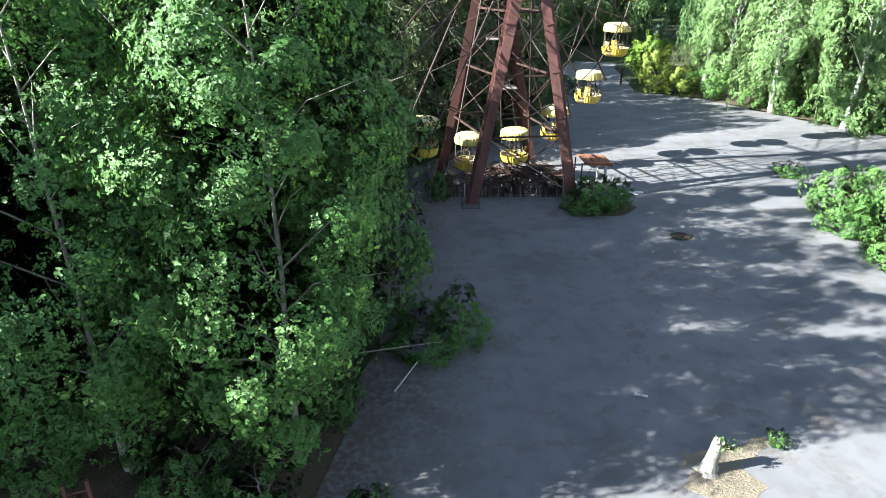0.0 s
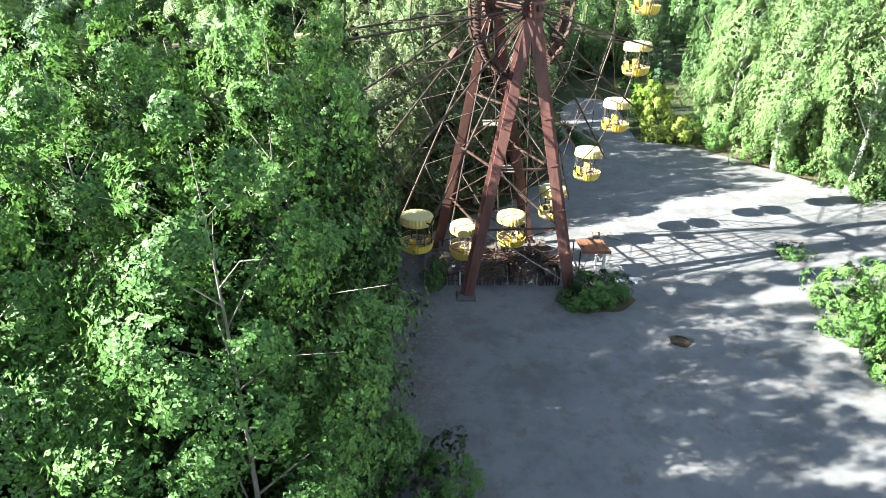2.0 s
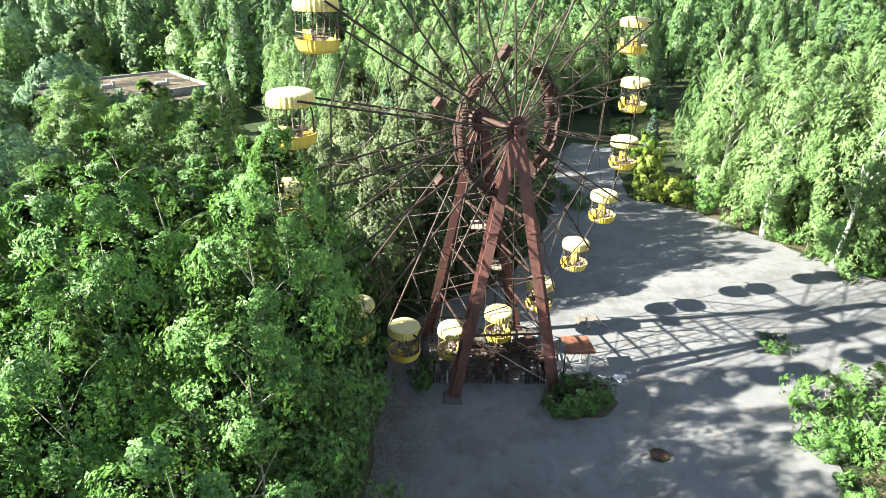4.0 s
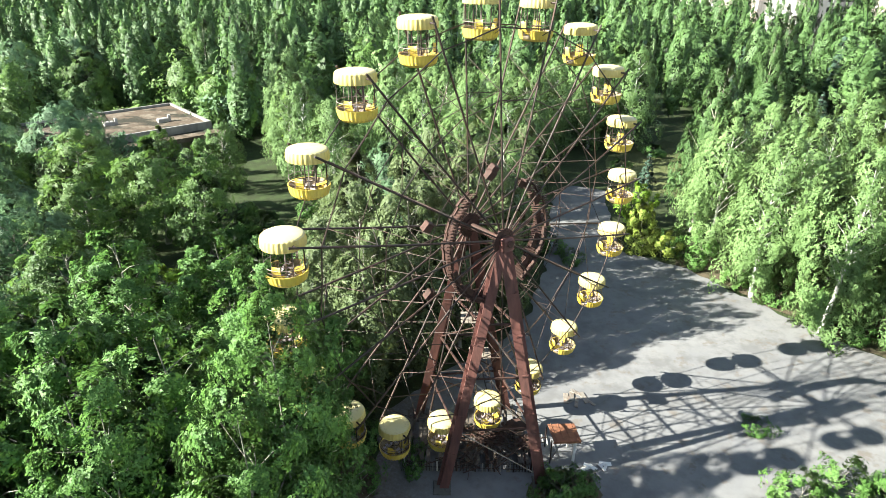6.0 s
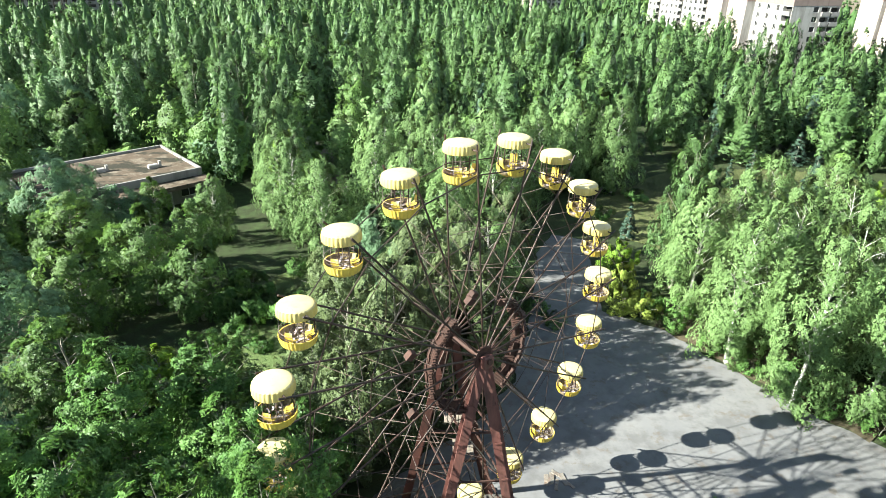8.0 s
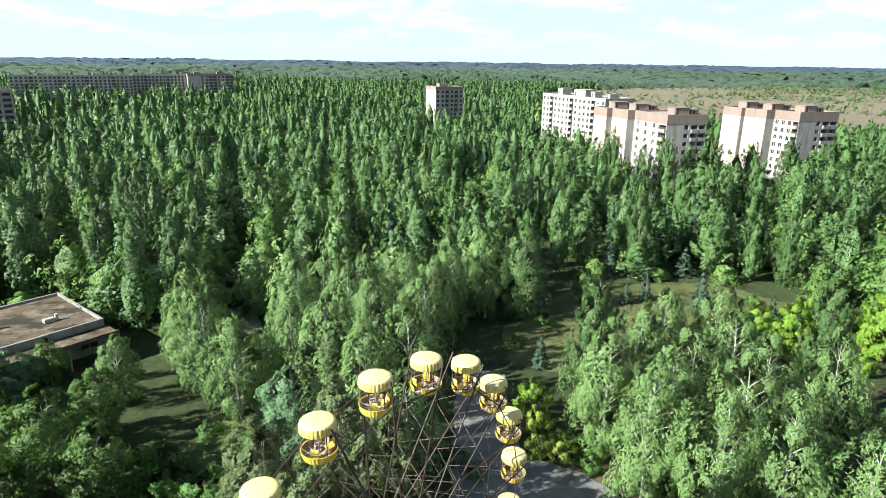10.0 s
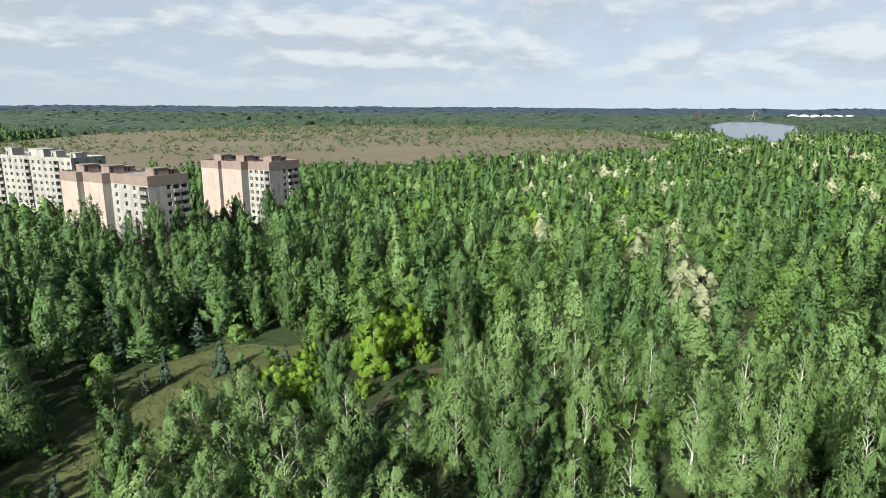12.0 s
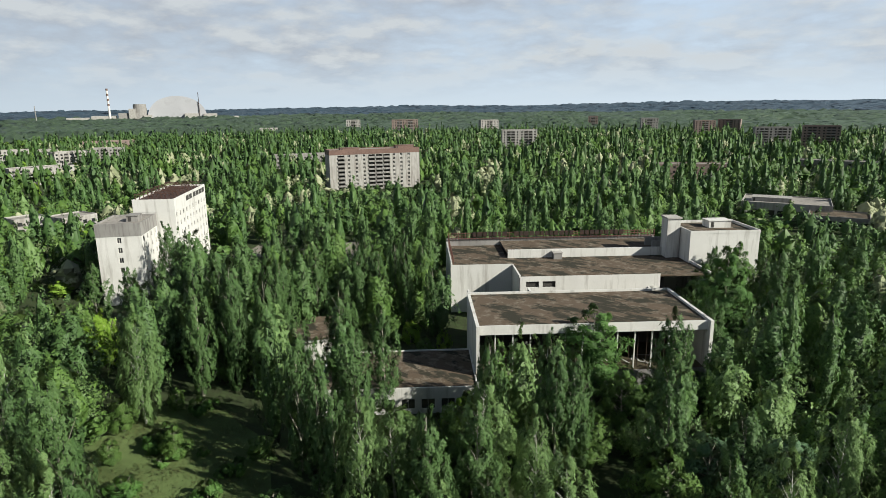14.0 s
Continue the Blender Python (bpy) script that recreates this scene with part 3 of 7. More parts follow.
def crown(rng, high, low, wide, boughs, each, way, fat, stretch, size, quad=False, long=1.6, taper=0.4, under=0.5, core=None):
    """Leaves on the shells of many boughs: wide(f) is the crown's radius at the fraction f of its height.
    way: how far a bough climbs (1) or hangs (-1); fat: its radius beside the crown's; stretch: its length beside its width."""
    levels = np.linspace(0, 1, 60)
    rim = np.array([wide(x) for x in levels])
    share = np.cumsum(rim ** 1.2 + 0.12 * rim.max())
    f = np.interp((np.arange(boughs) + rng.uniform(0, 1, boughs)) / boughs, np.concatenate([[0], share / share[-1]]), np.concatenate([[0], levels]))
    lump = rng.uniform(0, 2 * math.pi, 3)
    t = np.arange(boughs) * 2.4 + rng.uniform(-0.7, 0.7, boughs)
    r = np.interp(f, levels, rim)
    rb = fat * (0.4 * rim.max() + 0.6 * r) * rng.uniform(0.65, 1.3, boughs)
    r = r * (1 + 0.2 * np.sin(2 * t + lump[0] + 5 * f) + 0.16 * np.sin(3 * t + lump[1] - 9 * f))
    d = np.sqrt(rng.uniform(0.3, 1.0, boughs))
    out = np.stack([np.cos(t), np.sin(t), np.zeros(boughs)], 1)
    p0 = out * (np.maximum(r - rb * 0.45, 0.05) * d)[:, None]
    p0[:, 2] = low + f * (high - low - rb * (0.6 * stretch if way > 0 else 0.4))
    dirs = out * (1 - 0.85 * abs(way)) * (0.35 + d)[:, None] + np.array([0, 0, way]) + rng.normal(0, 0.16, (boughs, 3))
    dirs /= np.linalg.norm(dirs, axis=1)[:, None]
    q = rng.normal(0, 1, (boughs, each, 3))
    q /= np.linalg.norm(q, axis=2)[:, :, None]
    low_side = (q[:, :, 2] < -0.25) & (rng.uniform(0, 1, q.shape[:2]) < under)
    q[:, :, 2] = np.where(low_side, -q[:, :, 2], q[:, :, 2])
    inward = (q[:, :, :2] * out[:, None, :2]).sum(2) < -0.15 * rng.uniform(0, 3, q.shape[:2])
    q[:, :, :2] = np.where(inward[:, :, None], -q[:, :, :2], q[:, :, :2])
    rho = rng.uniform(0.3, 1.0, q.shape[:2]) ** 0.5 * np.where(rng.uniform(0, 1, q.shape[:2]) < 0.1, rng.uniform(1.0, 1.35, q.shape[:2]), 1.0)
    along = (q * dirs[:, None, :]).sum(2)
    side = q - along[:, :, None] * dirs[:, None, :]
    pts = (side * (1 - taper * along)[:, :, None] + dirs[:, None, :] * (along * stretch)[:, :, None]) * (rho * rb[:, None])[:, :, None]
    pts = p0[:, None, :] + pts + rng.normal(0, 0.07, pts.shape) * rb[:, None, None]
    outs = (q * 0.65 + out[:, None, :] * 0.5).reshape(-1, 3)
    pts = pts.reshape(-1, 3)
    pts[:, 2] = np.clip(pts[:, 2], 0.15, None)
    axis = None if quad else np.repeat(dirs[:, None, :], each, 1).reshape(-1, 3)
    v, f, lie = flakes(rng, pts, outs, size, long, 0.3, quad, axis)
    if core:
        # the inner leaves, as a closed uneven body with so many rows and sides
        rows, sides, full = core
        g = np.linspace(0.0, 1.0, rows + 1)[:, None]
        w = np.linspace(0, 2 * math.pi, sides + 1)[None, :]
        rad = full * np.interp(g, levels, rim) * (1 + 0.2 * np.sin(2 * w + lump[0] + 5 * g) + 0.16 * np.sin(3 * w + lump[1] - 9 * g))
        rad[0], rad[-1] = rad[0] * 0.5, 0.0
        body = np.stack([rad * np.cos(w), rad * np.sin(w), np.broadcast_to(low + g * (high - low) * 0.86, rad.shape)], 2)
        slope = np.stack([np.broadcast_to(np.cos(w), rad.shape), np.broadcast_to(np.sin(w), rad.shape), np.broadcast_to(0.15 + 0.8 * g ** 3, rad.shape)], 2)
        corners = [(0, 0), (0, 1), (1, 1), (0, 0), (1, 1), (1, 0)]
        v2, l2 = (np.stack([x[a: rows + a, b: sides + b] for a, b in corners], 2).reshape(-1, 3) for x in (body, slope))
        l2 = l2 + np.repeat(rng.normal(0, 0.35, (len(l2) // 3, 3)), 3, 0)
        v, lie = np.concatenate([v2, v]), np.concatenate([l2 / np.linalg.norm(l2, axis=1)[:, None], lie])
        f = np.arange(len(v)).reshape(-1, 3)
    return v, f, lie


def stem(rng, high, thick, limbs, low, spread, climb, bend=0.25, sides=7):
    """A tapered trunk that leans a little, with limbs that taper too."""
    s = Shape()
    px, py = rng.uniform(-bend, bend, 2)
    line = [(px * math.sin(i / 7 * 3.0) + 0.1 * bend * rng.normal(), py * math.sin(i / 7 * 2.4), high * i / 7) for i in range(8)]
    line[0] = (0, 0, -0.1)
    s.tube(line, [thick * (1.15 - 1.05 * i / 7) * (1.35 if i == 0 else 1) for i in range(8)], sides)
    for k in range(limbs):
        f = low + (0.93 - low) * (k + rng.uniform(0, 1)) / limbs
        i = min(6, int(f * 7))
        b = Vector(line[i]).lerp(Vector(line[i + 1]), f * 7 - i)
        t = k * 2.4 + rng.uniform(-0.5, 0.5)
        ln = spread * (1.1 - 0.75 * f) * rng.uniform(0.7, 1.2)
        d = Vector((math.cos(t), math.sin(t), climb))
        mid = b + d * ln * 0.5 + Vector((0, 0, 0.12 * ln))
        end = b + d * ln + Vector(rng.normal(0, 0.12 * ln, 3))
        r0 = thick * (0.55 - 0.4 * f)
        s.tube([b, mid, end], [r0, r0 * 0.6, r0 * 0.15], 4)
    return s


def tree_kind(name, label, category, leaf, bark, seed, trunk, **leafage):
    """One tree with trunk and crown, standing at the origin, to be copied."""
    rng = np.random.default_rng(seed)
    t = thing(name, label, category)
    part("trunk", stem(rng, **trunk), bark, t, smooth=True)
    v, f, lie = crown(rng, **leafage)
    part("crown", tri_mesh("crown", v, f, [leaf], lie=lie), None, t)
    return t


def column(w):
    return lambda f: w * (0.3 + 0.7 * min(1.0, f / 0.2)) * (1.0 if f < 0.45 else max(0.08, 1 - ((f - 0.45) / 0.55) ** 2.3 * 0.93))


def plume(w):
    return lambda f: w * (0.55 + 0.45 * min(1.0, f / 0.2)) * (1.0 if f < 0.55 else max(0.08, 1 - ((f - 0.55) / 0.45) ** 1.5 * 0.93))


def dome(w):
    return lambda f: w * max(0.12, math.sqrt(max(0.0, 1 - (2 * min(1, max(0, f)) * 0.92 - 0.78) ** 2 * 0.9)) * (1 if f < 0.85 else 0.8))


def cone(w):
    return lambda f: w * max(0.03, 1 - f) ** 0.9


MODELS = {}


def model(key, *a, **k):
    MODELS.setdefault(key, []).append(tree_kind(*a, **k))


for q in range(3):
    model("hero", "aspen_tree", "tall leafy aspen with bright green leaves and pale thin trunk", "tree", LEAF_SOLID, BARK_GREY, 100 + q,
          dict(high=13.6, thick=0.085, limbs=22, low=0.12, spread=3.2, climb=0.75), high=15.0, low=1.6, wide=plume(2.8), boughs=84, each=200, way=0.55, fat=0.34, stretch=1.35, size=0.19, quad=True, long=1.25)
for q in range(2):
    model("aspen", "aspen_tree", "aspen with a dense green crown in the thicket", "tree", NEAR["aspen"], BARK_GREY, 110 + q,
          dict(high=13.2, thick=0.15, limbs=14, low=0.15, spread=3.0, climb=0.7), high=14.2, low=1.8, wide=plume(3.0), boughs=56, each=140, way=0.5, fat=0.36, stretch=1.3, size=0.29, long=1.5)
for q in range(3):
    model("poplar", "poplar_tree", "tall narrow poplar with upright green branches", "tree", NEAR["poplar"], BARK_GREY, 120 + q,
          dict(high=15.5, thick=0.2, limbs=12, low=0.1, spread=2.6, climb=1.9), high=17.0, low=0.5, wide=column(2.5), boughs=60, each=76, way=0.92, fat=0.34, stretch=2.6, size=0.3, long=1.9, taper=0.5)
for q in range(3):
    model("birch", "birch_tree", "birch with white trunk and drooping light green twigs", "tree", NEAR["birch"], BARK_WHITE, 130 + q,
          dict(high=12.8, thick=0.15, limbs=24, low=0.3, spread=2.4, climb=1.2, bend=0.5), high=15.0, low=0.5, wide=plume(3.2), boughs=66, each=118, way=-0.88, fat=0.27, stretch=2.3, size=0.21, long=2.1, taper=0.5, under=0.2)
for q in range(2):
    model("sparse", "birch_tree", "thin birch with sparse olive green twigs", "tree", NEAR["sparse"], BARK_GREY, 135 + q,
          dict(high=13.2, thick=0.13, limbs=26, low=0.12, spread=3.2, climb=0.9, bend=0.5), high=14.2, low=0.8, wide=plume(2.8), boughs=54, each=96, way=-0.7, fat=0.32, stretch=1.8, size=0.25, long=2.0, taper=0.4, under=0.2)
for q in range(3):
    model("broad", "maple_tree", "broad maple with a full rounded green crown", "tree", NEAR["broad"], BARK_GREY, 140 + q,
          dict(high=8.6, thick=0.22, limbs=14, low=0.25, spread=3.6, climb=0.6, bend=0.4), high=10.4, low=1.0, wide=dome(3.9), boughs=44, each=92, way=0.35, fat=0.34, stretch=1.1, size=0.37, long=1.5, taper=0.2)
for q in range(2):
    model("lime", "box_elder_tree", "young box elder with vivid yellow-green leaves", "tree", NEAR["lime"], BARK_GREY, 150 + q,
          dict(high=6.6, thick=0.12, limbs=12, low=0.15, spread=2.8, climb=0.8, bend=0.4), high=8.0, low=0.4, wide=dome(2.9), boughs=38, each=92, way=0.6, fat=0.32, stretch=1.35, size=0.34, long=1.5)
for q in range(2):
    model("bloom", "acacia_tree", "acacia covered with cream white blossom", "tree", NEAR["bloom"], BARK_GREY, 160 + q,
          dict(high=10.0, thick=0.2, limbs=12, low=0.25, spread=3.6, climb=0.6), high=12.4, low=1.6, wide=dome(3.9), boughs=44, each=84, way=0.3, fat=0.32, stretch=1.0, size=0.44, long=1.3, taper=0.1)
for q in range(2):
    model("fir", "spruce_tree", "dark conical spruce with blue-grey needles", "tree", NEAR["fir"], BARK_GREY, 170 + q,
          dict(high=11.0, thick=0.16, limbs=24, low=0.06, spread=2.4, climb=-0.15, bend=0.1), high=11.8, low=0.5, wide=cone(2.6), boughs=70, each=40, way=-0.25, fat=0.2, stretch=1.5, size=0.32, long=2.0, taper=0.3, under=0.6)
for q in range(2):
    model("willow", "willow_tree", "silvery grey-green willow with a billowing crown", "tree", NEAR["willow"], BARK_GREY, 180 + q,
          dict(high=9.0, thick=0.24, limbs=14, low=0.2, spread=4.0, climb=0.6, bend=0.5), high=11.0, low=0.8, wide=dome(4.5), boughs=46, each=96, way=-0.3, fat=0.32, stretch=1.2, size=0.38, long=1.7, taper=0.2)
for q in range(2):
    model("shrub", "shrub", "low green shrub with loose leafy shoots", "shrub", LEAF_SOLID, BARK_GREY, 190 + q,
          dict(high=1.5, thick=0.035, limbs=9, low=0.05, spread=1.1, climb=0.9, bend=0.2, sides=5), high=2.0, low=0.05, wide=dome(1.25), boughs=26, each=50, way=0.6, fat=0.36, stretch=1.3, size=0.15, quad=True, long=1.4)
for q in range(2):
    model("bush", "shrub", "green bush in the clearing", "shrub", NEAR["aspen"], BARK_GREY, 210 + q,
          dict(high=1.5, thick=0.035, limbs=6, low=0.05, spread=1.1, climb=0.9, bend=0.2, sides=4), high=2.0, low=0.05, wide=dome(1.25), boughs=14, each=40, way=0.55, fat=0.4, stretch=1.1, size=0.3, long=1.5)
model("gold", "shrub", "yellow-green flowering shrub at the path", "shrub", LEAF_GOLD, BARK_GREY, 199,
      dict(high=2.6, thick=0.05, limbs=10, low=0.05, spread=1.8, climb=0.8, bend=0.2, sides=5), high=3.6, low=0.1, wide=dome(1.9), boughs=26, each=74, way=0.5, fat=0.36, stretch=1.2, size=0.24, quad=True, long=1.4)

HALL_TREES = [(49.3, -89.0, "aspen", 1.28, 1.75), (32.1, -79.6, "poplar", 1.4, 1.2), (75.1, -61.6, "poplar", 1.22, 1.15), (75.5, -45.2, "poplar", 1.3, 1.2), (72.0, -41.5, "poplar", 1.3, 1.0), (36.3, -119.8, "aspen", 1.75, 1.7), (28.0, -126.0, "poplar", 1.45, 1.3), (163.5, -69.5, "poplar", 1.4, 1.2),
              (160.0, -57.0, "poplar", 0.85, 1.0), (152.0, -46.0, "poplar", 1.12, 1.2), (157.0, -63.0, "poplar", 0.9, 1.0), (56.6, -60.2, "lime", 1.2, 1.1), (56.9, -45.4, "birch", 0.95, 1.1), (23.1, -69.3, "willow", 0.95, 1.2), (15.0, -74.0, "willow", 1.0, 1.2), (93.0, -88.0, "lime", 0.7, 0.8), (40.3, -81.7, "broad", 1.0, 0.9), (44.5, -80.0, "broad", 0.7, 0.8),
              (106.3, -45.3, "poplar", 1.5, 1.1), (103.4, -51.0, "poplar", 1.55, 1.1), (98.3, -54.6, "poplar", 1.4, 1.1), (109.0, -52.0, "poplar", 1.45, 1.1), (104.0, -60.0, "poplar", 1.4, 1.1), (104.1, -33.6, "birch", 1.4, 1.1), (97.4, -13.1, "birch", 1.5, 1.2), (76.4, -12.4, "poplar", 1.5, 1.2), (61.1, 1.5, "poplar", 1.4, 1.2), (81.0, -7.4, "birch", 1.35, 1.2), (84.0, 172.0, "poplar", 1.1, 1.0), (90.5, 174.0, "poplar", 1.25, 1.1), (97.0, 172.0, "poplar", 1.0, 1.1), (103.0, 175.0, "broad", 1.2, 1.0), (109.0, 178.0, "poplar", 1.15, 1.1), (138.0, 184.0, "poplar", 1.1, 1.1), (146.0, 182.0, "broad", 1.3, 1.1), (153.0, 185.0, "poplar", 1.05, 1.1), (114.4, 67.8, "poplar", 1.0, 1.0), (133.3, 5.2, "poplar", 1.35, 1.2),
              (86.0, -62.0, "poplar", 1.3, 1.1), (90.0, -66.0, "poplar", 1.25, 1.1), (112.0, -68.0, "poplar", 1.3, 1.1), (118.0, -60.0, "poplar", 1.35, 1.1), (122.0, -72.0, "poplar", 1.3, 1.1), (130.0, -64.0, "poplar", 1.3, 1.1), (112.0, -90.0, "poplar", 1.25, 1.1), (120.0, -84.0, "poplar", 1.3, 1.1), (60.0, -58.0, "broad", 0.6, 0.7), (66.0, -55.0, "broad", 0.55, 0.7), (48.0, -68.0, "broad", 0.8, 0.9), (40.0, -70.0, "broad", 0.75, 0.9)]
TREES = []  # x, y, kind, height factor, width factor


def plant(kind, x, y, tall=1.0, wide=1.0):
    TREES.append((x, y, kind, tall, wide))


# thicket of aspens beside the square
for x, y, h in [(-3.9, 12.6, 1.0), (-3.6, 16.4, 0.98), (-4.5, 20.0, 1.09), (-4.6, 24.0, 1.15), (-5.6, 28.0, 1.12), (-8.3, 12.3, 1.0), (-8.0, 16.0, 1.06), (-8.8, 20.6, 1.1)]:
    plant("hero", x, y, h)
# the outer ones, mostly out of view, are added to shade the thicket
for x, y in [(-9.6, 25.6), (-13.4, 13.6), (-13.6, 21.0), (-14.4, 27.0), (-18.4, 17.2), (-18.8, 24.2), (-20.0, 30.6), (-24.4, 20.0), (-25.6, 27.0), (-31.0, 30.0), (-31.5, 22.0), (-15.5, 9.2), (-20.5, 9.6), (-25.5, 8.0), (-22.0, 13.6), (-18.0, 4.6), (-12.0, 17.4), (-11.6, 22.6), (-16.6, 20.4), (-16.4, 12.6), (-21.4, 17.0), (-22.2, 24.0), (-23.0, 30.4), (-27.6, 15.0), (-28.4, 24.6), (-29.0, 10.0), (-34.0, 14.0), (-35.0, 26.0), (-25.0, 3.0)]:
    plant("aspen", x, y, random.uniform(0.92, 1.06), random.uniform(1.0, 1.25))
for x, y, h, wd in [(-10.2, 30.2, 0.64, 1.0), (-17.2, 31.0, 0.8, 1.1), (-7.0, 33.6, 0.55, 0.8), (-10.5, 35.5, 0.72, 1.1), (-6.2, 37.2, 0.6, 0.9), (-12.5, 39.5, 0.85, 1.1), (-17.0, 36.5, 0.95, 1.2)]:
    plant("aspen", x, y, h, wd)
# trees behind the wheel
for x, y, k, h, wd in [(-3.4, 39.9, "sparse", 0.85, 1.0), (-0.9, 41.6, "sparse", 0.8, 0.9), (-6.6, 42.6, "sparse", 0.85, 1.0), (5.8, 48.6, "sparse", 0.8, 0.9), (-1.2, 43.8, "sparse", 1.1, 1.15), (2.6, 45.2, "sparse", 1.12, 1.1), (-5.0, 47.5, "sparse", 1.05, 1.2), (0.5, 50.5, "sparse", 1.1, 1.25), (-6.5, 53.0, "sparse", 0.95, 1.1), (3.8, 54.5, "sparse", 1.05, 1.2), (4.6, 50.2, "sparse", 1.05, 1.0), (-1.5, 56.0, "willow", 0.95, 0.8), (6.5, 59.0, "birch", 0.9, 1.0)]:
    plant(k, x, y, h, wd)
